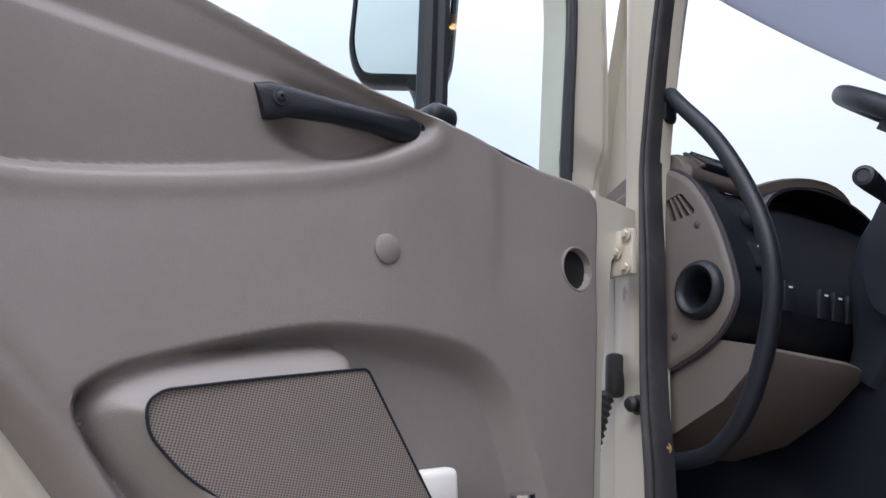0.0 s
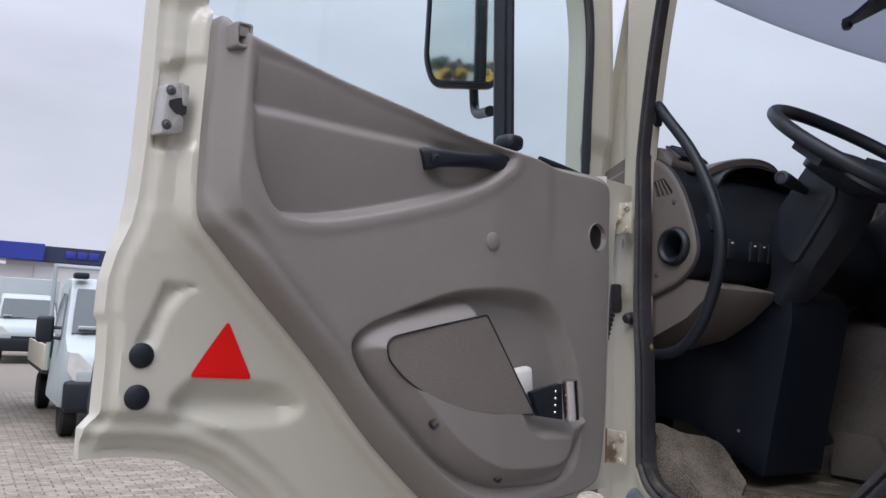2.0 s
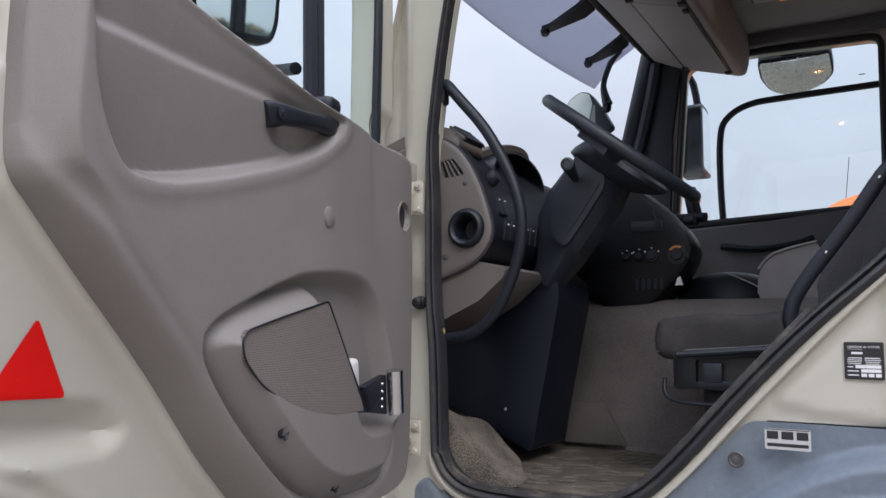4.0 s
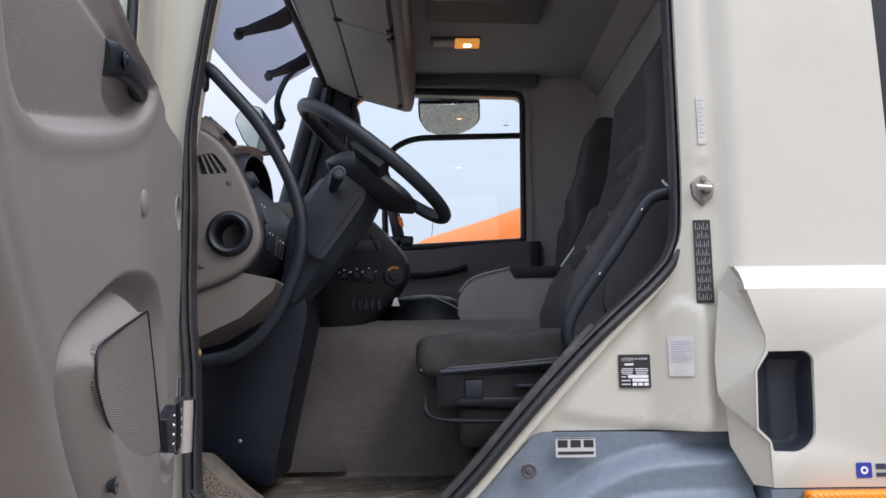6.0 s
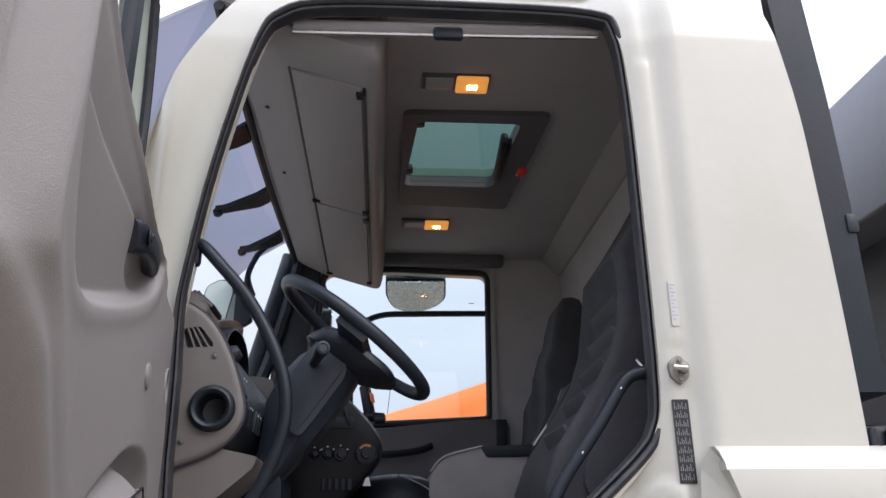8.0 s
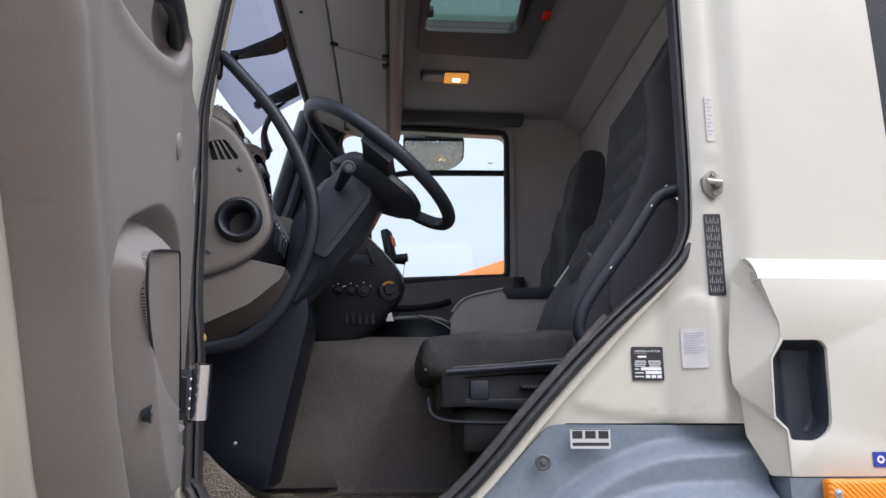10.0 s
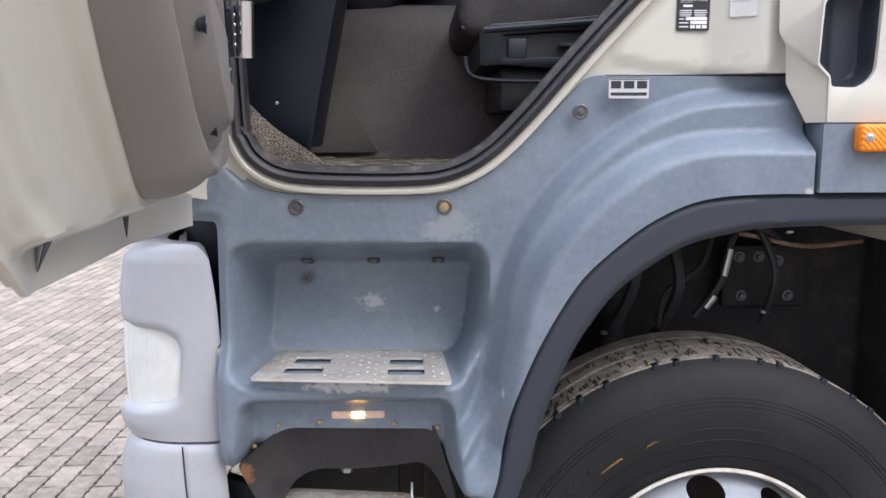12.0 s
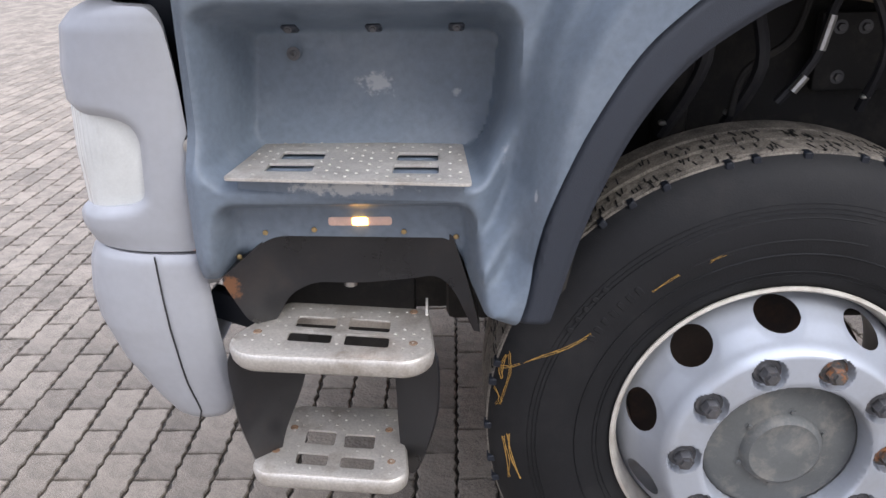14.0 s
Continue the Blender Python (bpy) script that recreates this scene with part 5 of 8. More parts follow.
part("lamp_housing", relief(HOUSE, house_height, wrapped, 0.008, holes=[LENS], rim=-0.035), M_SILVER, hl)
part("headlamp", relief(inset(LENS, -0.004), lambda p: -0.022 + 0.017 * step(p[:, 0], 0.09, 0.26) + 0.004 * np.exp(-((p[:, 1] - 1.065) / 0.06) ** 2) + 0.0006 * np.sin(p[:, 0] * 520) * step(p[:, 0], 0.12, 0.17) * step(p[:, 1], 1.03, 1.06), wrapped, 0.003, rim=-0.030), G_LAMP, hl, "clear ribbed headlamp glass")
for z in (1.083, 0.955):
    part("lamp_screw", hexbolt((-0.058, 0.070, z), (0.3, -0.95, 0), 0.009), M_STEEL, hl)
bumper = thing("bumper_corner", under=cab, label="silver plastic bumper corner with a scuffed lower edge", category="bumper", at=(-0.15, 0.1, 0.55))
BZ = np.array([(0.900, -0.282, -0.066, 0.072), (0.86, -0.298, -0.063, 0.068), (0.80, -0.305, -0.060, 0.066), (0.74, -0.300, -0.056, 0.067), (0.66, -0.276, -0.050, 0.075), (0.60, -0.245, -0.046, 0.085), (0.57, -0.226, -0.048, 0.090), (0.545, -0.208, -0.054, 0.096), (0.520, -0.188, -0.070, 0.104)])[::-1]
on_bumper = wrap_on(BZ)
BUMP = fillet([(0.0, 0.888), (0.0, 0.560), (0.012, 0.540), (0.05, 0.528), (0.12, 0.524), (0.55, 0.524), (0.55, 0.900), (0.25, 0.900), (0.12, 0.888)], [0.006, 0.02, 0.01, 0.02, 0, 0, 0, 0.05, 0.03])


def bumper_height(p):
    u, v = p.T
    e, _ = sdf(p, BUMP)
    cut_ = 0.086 - 0.022 * step(v, 0.62, 0.52)
    return -0.006 * step(e, -0.012, 0.0) - 0.0035 * np.exp(-((u - cut_) / 0.0045) ** 2) - 0.004 * step(u, 0.03, 0.0)


part("bumper_skin", relief(BUMP, bumper_height, on_bumper, 0.0065, rim=-0.03), M_SILVER, bumper)
part("bumper_seam", tube([on_bumper(0.086 - 0.022 * float(step(np.array([v]), 0.62, 0.52)[0]), v, -0.0015) for v in np.linspace(0.886, 0.527, 16)], 0.0016, 6, 1), M_BLACKST, bumper)
# bumper goes on across the front of the truck
part("bumper_front", rbox((-0.26, 1.28, 0.92), (0.12, 1.40, 0.70), 0.05, 3), M_SILVER, bumper)
part("bumper_stay", rbox((-0.02, 0.16, 0.73), (0.16, 0.03, 0.06), 0.004, 1, (0, 20, 0)), M_BLACK, bumper)

# ---- front wheel ----
M_NUTO = mat("orange_marked_nut", (0.10, 0.095, 0.09), 0.55, metal=0.3, var=0.2, scale=30.0, dirt=(0.62, 0.20, 0.02), dirt_amt=0.95, dirt_scale=45.0)
WC = Vector((0.960, 0.0, 0.530))
TO_WHEEL = Matrix.Translation(WC) @ Matrix.Rotation(math.pi / 2, 4, "X")
wheel = thing("front_wheel", under=cab, label="truck front wheel with a silver rim and worn tyre", category="wheel", at=(0.945, 0.15, 0.0))
R = 0.530
prof = [(r, h - 0.055) for r, h in [(0.288, -0.035), (0.292, -0.005), (0.308, 0.006), (0.340, 0.018), (0.382, 0.024), (0.425, 0.022), (0.462, 0.013), (0.490, 0.002), (0.508, -0.009), (0.519, -0.019), (R - 0.003, -0.028)]]
tyre = part("tyre", lathe(prof, TO_WHEEL, 96), M_TYRE, wheel, "black worn tyre")
tr = lathe([(R - 0.003, -0.083), (R, -0.086), (R, -0.090), (R - 0.010, -0.092), (R - 0.010, -0.102), (R, -0.104), (R, -0.160), (R - 0.010, -0.162), (R - 0.010, -0.172), (R, -0.174), (R, -0.23), (R - 0.010, -0.232), (R - 0.010, -0.242), (R, -0.244), (R, -0.300), (0.500, -0.325), (0.42, -0.345), (0.30, -0.32)], TO_WHEEL, 96)
part("tread_band", tr, M_TREAD, tyre, "dusty tread band")
# shoulder notches: sunk black blocks stand in for the shade of the cuts
nb = bmesh.new()
for i in range(44):
    w = 2 * math.pi * (i + 0.25 * math.sin(i * 2.3)) / 44
    if math.sin(w) > -0.6:
        rbox(TO_WHEEL @ Vector((math.cos(w) * (R - 0.004), math.sin(w) * (R - 0.0072), -0.086)), (0.016, 0.022, 0.014), 0.002, 1, (0, -math.degrees(w), 0), nb)
tagged(part("shoulder_notch_dark", nb, M_BLACK, tyre), kind="stuff")
# sipes: thin dark bars on the tread in place of shaded cuts
sb, rs = bmesh.new(), random.Random(9)
for i in range(260):
    w, lat = radians(rs.uniform(20, 170)), rs.choice((-0.118, -0.146, -0.190, -0.216)) + rs.uniform(-0.008, 0.008)
    rbox(TO_WHEEL @ Vector((math.cos(w) * (R - 0.0012), math.sin(w) * (R - 0.0012), lat)), (0.004, rs.uniform(0.014, 0.030), 0.0028), 0, 1, (rs.uniform(-12, 12), -math.degrees(w), 0), sb)
tagged(part("tread_sipe_dark", sb, M_TYRE, tyre), kind="stuff")
for r, h in ((0.325, 0.0125), (0.333, 0.0155), (0.368, 0.0228), (0.440, 0.0185), (0.447, 0.0165), (0.455, 0.0145)):
    part("sidewall_rib", lathe([(r - 0.0022, h - 0.057), (r, h - 0.0535), (r + 0.0022, h - 0.057)], TO_WHEEL, 96), M_TYRE, tyre)
rim = part("rim", lathe([(0.296, -0.32), (0.282, -0.28), (0.274, -0.17), (0.277, -0.115), (0.284, -0.097), (0.282, -0.094), (0.2815, -0.104), (0.281, -0.110), (0.279, -0.118)], TO_WHEEL, 96), M_RIM, wheel, "silver painted steel rim")
part("rim_edge", lathe([(0.282, -0.097), (0.288, -0.072), (0.293, -0.058), (0.299, -0.052), (0.299, -0.048), (0.293, -0.046), (0.288, -0.052), (0.283, -0.070), (0.278, -0.100)], TO_WHEEL, 96), M_RIMEDGE, rim, "bare worn rim edge")
DISC = [(0.280, -0.115), (0.274, -0.095), (0.266, -0.070), (0.258, -0.050), (0.248, -0.028), (0.236, -0.008), (0.227, 0.008), (0.222, 0.020), (0.218, 0.026), (0.214, 0.032), (0.208, 0.036), (0.158, 0.037), (0.148, 0.034), (0.144, 0.018), (0.141, -0.01)]
dr, dh = np.array(DISC)[::-1].T
circ = lambda r, n: np.array([(r * math.cos(2 * math.pi * i / n), r * math.sin(2 * math.pi * i / n)) for i in range(n)])
vents, nuts = [], []
for i in range(10):
    w = 2 * math.pi * i / 10 + math.radians(24)
    c, s = math.cos(w), math.sin(w)
    vents.append(np.array([(0.251 * c + 0.0185 * math.cos(q) * c - 0.039 * math.sin(q) * s, 0.251 * s + 0.0185 * math.cos(q) * s + 0.039 * math.sin(q) * c) for q in [2 * math.pi * k / 20 for k in range(20)]]))
    w = 2 * math.pi * i / 10
    nuts.append((0.182 * math.cos(w), 0.182 * math.sin(w)))


def disc_height(p):
    h = np.interp(np.hypot(*p.T), dr, dh)
    for v in vents:
        e, _ = sdf(p, v)
        h = h - 0.004 * step(-e, -0.009, 0.0)
    for x, y in nuts:
        h = h - 0.016 * step(-np.hypot(p[:, 0] - x, p[:, 1] - y), -0.0300, -0.0275)
    return h


def on_wheel(u, v, h):
    return tuple(TO_WHEEL @ Vector((u, v, h)))


part("disc", relief(circ(0.280, 96), disc_height, on_wheel, 0.0032, holes=[circ(0.1415, 48), *vents]), M_RIM, rim, "dished disc with hand holes")
hub = part("hub", lathe([(0.1425, -0.012), (0.135, -0.006), (0.128, -0.004), (0.092, 0.002), (0.074, 0.004), (0.070, 0.014), (0.062, 0.020), (0.053, 0.018), (0.022, 0.021), (0, 0.021)], TO_WHEEL, 48), M_HUB, wheel, "dusty hub cap")
for i in range(6):
    w = 2 * math.pi * i / 6 + 0.4
    part("hub_bolt", hexbolt(TO_WHEEL @ Vector((0.078 * math.cos(w), 0.078 * math.sin(w), 0.003)), (0, -1, 0), 0.005), M_HUB, hub)
for i, (x, y) in enumerate(nuts):
    m = TO_WHEEL @ Matrix.Translation((x, y, 0.0205))
    nut = lathe([(0.0255, 0), (0.0235, 0.003), (0.019, 0.004), (0.0165, 0.008)], m, 20)
    nut = lathe([(0.0165, 0.006), (0.0165, 0.022), (0.0145, 0.026), (0.010, 0.026), (0.010, 0.032), (0, 0.033)], m, 6, nut)
    part("wheel_nut", nut, M_NUT if i not in (0, 2) else M_NUTO, wheel)
# brake drum and inner wheel house
part("brake_drum", lathe([(0.0, -0.18), (0.20, -0.18), (0.235, -0.19), (0.235, -0.36), (0.0, -0.36)], TO_WHEEL, 48), mat("dark_rusty_drum", (0.040, 0.028, 0.023), 0.7, var=0.4, scale=14.0, dirt=(0.14, 0.07, 0.04), dirt_amt=0.5, dirt_scale=12.0), wheel, "dark rusty brake drum")

# crayon marks and moulded blocks on the sidewall
M_CRAYON = mat("ochre_crayon", (0.34, 0.20, 0.05), 0.9, var=0.4, scale=60.0)


def on_tyre(r, deg, lift=0.0015):
    h = float(np.interp(r, [q[0] for q in prof], [q[1] for q in prof])) + lift
    w = radians(deg)
    return tuple(TO_WHEEL @ Vector((r * math.cos(w), r * math.sin(w), h)))


rc = random.Random(3)
for pts, rad in (([(0.520, 166), (0.509, 165), (0.499, 164), (0.460, 158), (0.432, 154), (0.410, 148)], 0.0024), ([(0.512, 162), (0.504, 166), (0.502, 170), (0.506, 174)], 0.0026), ([(0.520, 171), (0.508, 173), (0.516, 175)], 0.0030), ([(0.517, 163), (0.519, 166), (0.514, 168)], 0.0040), ([(0.489, 181), (0.484, 187), (0.476, 193)], 0.0040), ([(0.500, 182), (0.494, 188), (0.498, 193)], 0.0036), ([(0.391, 130), (0.390, 125), (0.392, 122)], 0.0012), ([(0.388, 114), (0.392, 110)], 0.0010)):
    for k in range(3):
        part("crayon_mark", tube([on_tyre(r + rc.uniform(-0.004, 0.004), a + rc.uniform(-0.35, 0.35), 0.0008) for r, a in pts], rad * 0.26, 4, 3, flat=0.6), M_CRAYON, wheel, "ochre crayon mark")
for row, r in enumerate((0.442, 0.405)):
    for i in range(5 + 2 * row):
        a = 150 - row - (3.1 - 0.3 * row) * i
        w = radians(a)
        c = on_tyre(r, a, 0.0)
        part("moulded_letter", rbox(c, (0.010, 0.0022, 0.019), 0.001, 1, (0, -math.degrees(w) + 90, 0)), M_TYRE, wheel)
for r0 in (0.394, 0.432):
    part("sidewall_bead", tube([on_tyre(r0, 118 - 2.5 * i, 0.0) for i in range(18)], 0.0016, 5, 2), M_TYRE, wheel)


# ---- dashboard ----
dash = thing("dashboard", "taupe and black truck dashboard with switches and binnacle", "dashboard", at=(0.0, 0.5, 1.9))
END = fillet([(-0.30, 2.20), (-0.10, 2.258), (-0.033, 2.264), (-0.010, 2.256), (0.027, 2.230), (0.060, 2.184), (0.086, 2.131), (0.105, 2.076), (0.115, 2.030), (0.107, 2.000), (0.081, 1.967), (0.043, 1.944), (-0.022, 1.920), (-0.10, 1.890), (-0.30, 1.86)], 0.02, 3)
VENT_C = [(-0.024, 2.203), (0.012, 2.209), (0.046, 2.166), (-0.014, 2.162)]
VENT = fillet(VENT_C, 0.006)
CUP = np.array([(0.050 + 0.034 * math.cos(w), 2.037 + 0.034 * math.sin(w)) for w in np.linspace(0, 2 * math.pi, 28, endpoint=False)])
part("end_panel", relief(END, lambda p: -0.083 - 0.004 * step(sdf(p, END)[0], -0.006, 0.0), side, 0.005, holes=[VENT, CUP], rim=-0.14), M_DASH, dash, "taupe end panel with vent and cup ring")
part("end_bead", tube([(x, 0.093, z) for x, z in inset(END, -0.001)], 0.0045, 6, 1, True), mat("plum_edge_strip", (0.045, 0.040, 0.050), 0.45, var=0.1, scale=8.0), dash, "dark edging round the end panel")
part("end_band", loft([[(x, y, z) for x, z in inset(END, -0.0015)] for y in (0.0895, 0.142)], caps=False), M_BLACK, dash)
body = inset(END, 0.010)
part("dash_body", loft([[(x, y, z) for x, z in body] for y in (0.141, 0.30, 0.60, 0.90)]), M_BLACK, dash, "black dashboard fascia")
part("dash_top", loft([[(x + dx, y, z) for x, z in smooth([(-0.30, 2.215), (-0.10, 2.290), (-0.040, 2.296), (-0.006, 2.288), (0.014, 2.266), (0.020, 2.248), (0.005, 2.236), (-0.06, 2.262), (-0.30, 2.19)], 4)] for y, dx in ((0.096, -0.012), (0.104, -0.002), (0.125, 0.0), (0.225, 0.0), (0.245, -0.01))]), M_DASH, dash, "taupe roll over the end of the dash")
part("dash_passenger", loft([[(x, y, z) for x, z in smooth([(-0.36, 2.20), (-0.14, 2.255), (0.02, 2.268), (0.06, 2.22), (0.05, 2.05), (-0.02, 1.92), (-0.30, 1.86)], 4)] for y in (0.92, 1.4, 2.08)]), M_DASH, dash, "taupe passenger side dash")
# side vent: slanted slots in a dark frame
vent = part("side_vent", prism(inset(VENT, -0.003), -0.110, -0.098, side), M_BLACK, dash, "black slotted vent")
for k in (0.29, 0.53, 0.77):
    ta, tb = [np.array(VENT_C[0]) + k * (np.array(VENT_C[1]) - VENT_C[0]), np.array(VENT_C[3]) + k * (np.array(VENT_C[2]) - VENT_C[3])]
    part("slat", prism([ta - (0.0022, 0), ta + (0.0022, 0), tb + (0.0022, 0), tb - (0.0022, 0)], -0.100, -0.0842, side), M_DASH, vent)
ringm = facing((0.050, 0.084, 2.037), (0, -1, 0))
ring = part("cup_ring", lathe([(0.027, -0.05), (0.0285, 0.004), (0.032, 0.012), (0.038, 0.015), (0.044, 0.012), (0.0475, 0.004), (0.048, 0.0)], ringm, 32), M_BLACK, dash, "black round vent ring")
part("ring_floor", lathe([(0.0315, -0.045), (0.012, -0.05), (0, -0.05)], ringm, 24), M_BLACKST, ring)
for x, z in ((0.046, 2.145), (-0.006, 1.970)):
    part("dash_screw", screw((x, 0.083, z), (0, -1, 0), 0.0040), M_NUT, dash)
# air outlet set into the roll
outlet = part("air_outlet", rbox((0.003, 0.175, 2.280), (0.052, 0.095, 0.014), 0.004, 2, (0, 40, 0)), M_BLACK, dash, "black slatted air outlet")
for i in range(4):
    part("top_slat", rbox((-0.014 + 0.011 * i, 0.175, 2.298 - 0.010 * i), (0.004, 0.088, 0.012), 0.001, 1, (0, 40, 0)), M_DARK, outlet)
part("outlet_rim", tube([(-0.018, 0.124, 2.298), (0.020, 0.124, 2.266), (0.020, 0.228, 2.266), (-0.018, 0.228, 2.298)], 0.004, 6, 1, True, curved=False), M_DASH, outlet)
# switch rows on the rear face
for y, z, x in ((0.165, 2.10, 0.089), (0.195, 2.10, 0.089), (0.185, 2.04, 0.104), (0.215, 2.04, 0.104), (0.30, 2.04, 0.104), (0.335, 2.04, 0.104), (0.37, 2.04, 0.104), (0.405, 2.04, 0.104)):
    sw = part("rocker_switch", rbox((x, y, z), (0.010, 0.026, 0.048), 0.003, 2, (0, 8 if z < 2.1 else -20, 0)), M_DARK, dash)
    part("switch_mark", rbox((x + 0.0075, y, z + 0.014), (0.0015, 0.008, 0.003), 0, 1), M_STICK, sw)
part("light_switch", lathe([(0.020, 0), (0.020, 0.010), (0.015, 0.022), (0, 0.024)], facing((0.058, 0.190, 2.170), (0.85, 0, 0.45)), 20), M_DARK, dash, "round light switch")
# binnacle: a hooded arch with dials inside
hood = []
for x, k in ((-0.20, 0.86), (-0.08, 0.97), (0.0, 1.0), (0.030, 0.995), (0.036, 0.97)):
    arc = [(x - 0.075 * math.cos(w) ** 2, 0.425 - 0.200 * k * math.cos(w), 2.180 + 0.125 * k * math.sin(w) ** 0.8) for w in np.linspace(0.0, math.pi, 21)]
    hood.append(arc + [(px, 0.425 + (py - 0.425) * 0.90, 2.185 + (pz - 2.185) * 0.86) for px, py, pz in arc[::-1]])
part("binnacle_hood", loft(hood), M_DASH, dash, "arched binnacle hood")
part("hood_lining", loft([[(x, 0.425 + (py - 0.425) * 0.895, 2.184 + (pz - 2.184) * 0.85) for px, py, pz in arc] + [(x, 0.425 + (py - 0.425) * 0.86, 2.18 + (pz - 2.18) * 0.81) for px, py, pz in arc[::-1]] for x in (-0.12, 0.034)]), M_BLACK, dash)
part("instrument_panel", prism(smooth([(0.24, 2.08), (0.24, 2.19), (0.31, 2.270), (0.425, 2.290), (0.54, 2.270), (0.61, 2.19), (0.61, 2.08)], 4), -0.06, -0.045, across), M_BLACKST, dash)
for y in (0.300, 0.485, 0.560):
    dm = part("dial", lathe([(0.032, 0), (0.032, 0.008), (0.028, 0.010), (0.026, 0.003), (0, 0.003)], facing((-0.044, y, 2.205), (1, 0, 0.1)), 28), M_DARK, dash, "round instrument")
    part("dial_rim", lathe([(0.033, 0.007), (0.031, 0.012), (0.028, 0.008)], facing((-0.044, y, 2.205), (1, 0, 0.1)), 28), M_STEEL, dm)
    part("needle", rbox((-0.036, y + 0.006, 2.209), (0.002, 0.003, 0.028), 0, 1, (35, 0, 0)), M_STICK, dm)
part("display", rbox((-0.038, 0.392, 2.198), (0.006, 0.085, 0.024), 0.002, 1), L_DIAL, dash, "orange-red display")
part("cluster_lip", rbox((0.030, 0.425, 2.098), (0.09, 0.38, 0.03), 0.012, 2, (0, 18, 0)), M_BLACK, dash)
# lower taupe tray
part("lower_tray", loft([[(-0.14, y, 1.865), (-0.025, y, 1.915), (0.058 + dx, y, 1.957), (0.066 + dx, y, 1.960), (0.138 + dx, y, 1.944), (0.144 + dx, y, 1.938), (0.138 + dx, y, 1.920), (0.076 + dx, y, 1.867), (-0.024, y, 1.820), (-0.14, y, 1.79)] for y, dx in ((0.098, 0.0), (0.105, 0.004), (0.30, 0.0), (0.36, -0.02))]), M_DASH, dash, "taupe tray under the dash")
# centre stack with dials
stack = part("heater_pod", loft([[(cx + rx * math.cos(w) ** 3 * 0.35 + rx * math.cos(w) * 0.65, y, 2.045 + rz * (math.sin(w) * 0.75 + 0.25 * math.sin(w) ** 3)) for w in np.linspace(0, 2 * math.pi, 28, endpoint=False)] for y, cx, rx, rz in ((0.860, 0.185, 0.185, 0.185), (0.868, 0.185, 0.205, 0.205), (0.90, 0.185, 0.215, 0.215), (1.05, 0.17, 0.215, 0.22), (1.30, 0.12, 0.20, 0.21))]), mat("pod_black", (0.006, 0.007, 0.010), 0.38, spec=0.25, var=0.2, scale=8.0, grain=0.15, gscale=500.0), dash, "black rounded heater pod")
for x, z, r in ((0.350, 2.029, 0.032), (0.274, 2.026, 0.020), (0.236, 2.027, 0.017), (0.198, 2.027, 0.015)):
    m = facing((x, 0.858, z), (0.2, -1, 0))
    k = part("heater_dial", lathe([(r, 0), (r, 0.005), (r * 0.8, 0.007), (r * 0.55, 0.006), (r * 0.5, 0.016), (0, 0.016)], m, 22), M_BLACK, stack)
    part("dial_ring", lathe([(r * 1.02, 0.004), (r * 0.97, 0.0085), (r * 0.90, 0.004)], m, 22), M_CHROME if r > 0.025 else M_DARK, k)
    if r > 0.025:
        part("dial_scale", prism([(r * 0.8 * math.cos(w), r * 0.8 * math.sin(w)) for w in np.linspace(1.0, 2.6, 7)] + [(r * 0.6 * math.cos(w), r * 0.6 * math.sin(w)) for w in np.linspace(2.6, 1.0, 7)], 0.0072, 0.0084, lambda u, v, h: tuple(m @ Vector((u, v, h)))), mat("orange_scale", (0.55, 0.22, 0.04), 0.5), k)
    else:
        for w in (0.6, 1.57, 2.5):
            part("dial_mark", rbox((x + 1.25 * r * math.cos(w), 0.858, z + 1.25 * r * math.sin(w)), (0.0045, 0.003, 0.003), 0, 1), M_STICK, k)
for i in range(5):
    part("pod_switch", rbox((0.228 + 0.019 * i, 0.860, 1.940), (0.013, 0.012, 0.034), 0.002, 1), M_DARK, stack)
part("pod_slot", rbox((0.262, 0.864, 2.118), (0.10, 0.014, 0.035), 0.004, 2), M_DARK, stack)
part("pod_lever", rbox((0.292, 0.856, 2.135), (0.010, 0.014, 0.055), 0.004, 2, (0, -18, 0)), M_DARK, stack)
part("pod_knob", tube([(0.375, 0.868, 2.128), (0.405, 0.862, 2.130)], 0.013, 10, 1), M_BLACK, stack)
part("white_tag", prism([(0.343, 1.935), (0.366, 1.935), (0.359, 1.962), (0.350, 1.957)], -0.862, -0.858, side), M_STICK, stack)
# phone holder on top of the stack
ph = thing("radio_handset", "small black handset with a red display on the dash", "handset", at=(0.33, 1.1, 2.18))
part("handset", rbox((0.345, 1.10, 2.225), (0.028, 0.055, 0.10), 0.008, 2, (0, -12, -18)), M_BLACK, ph)
part("screen", rbox((0.361, 1.094, 2.235), (0.003, 0.038, 0.032), 0.001, 1, (0, -12, -18)), L_DIAL, ph)
part("knob", tube([(0.36, 1.05, 2.165), (0.40, 1.04, 2.16)], 0.016, 10, 1), M_BLACK, ph)
part("holder", rbox((0.33, 1.10, 2.165), (0.06, 0.09, 0.03), 0.010, 2), M_BLACK, ph)

# ---- pedestal, column and wheel ----
col = thing("steering_column", "black steering column with an adjustable shroud", "steering column", at=(0.1, 0.5, 1.46))
PED = fillet([(-0.30, 1.60), (-0.149, 1.592), (0.088, 1.482), (0.102, 1.563), (0.166, 1.880), (0.162, 1.932), (0.105, 1.972), (-0.02, 1.84), (-0.149, 1.80), (-0.30, 1.80)], [0, 0.02, 0.02, 0.02, 0.04, 0.04, 0.04, 0.06, 0.02, 0])
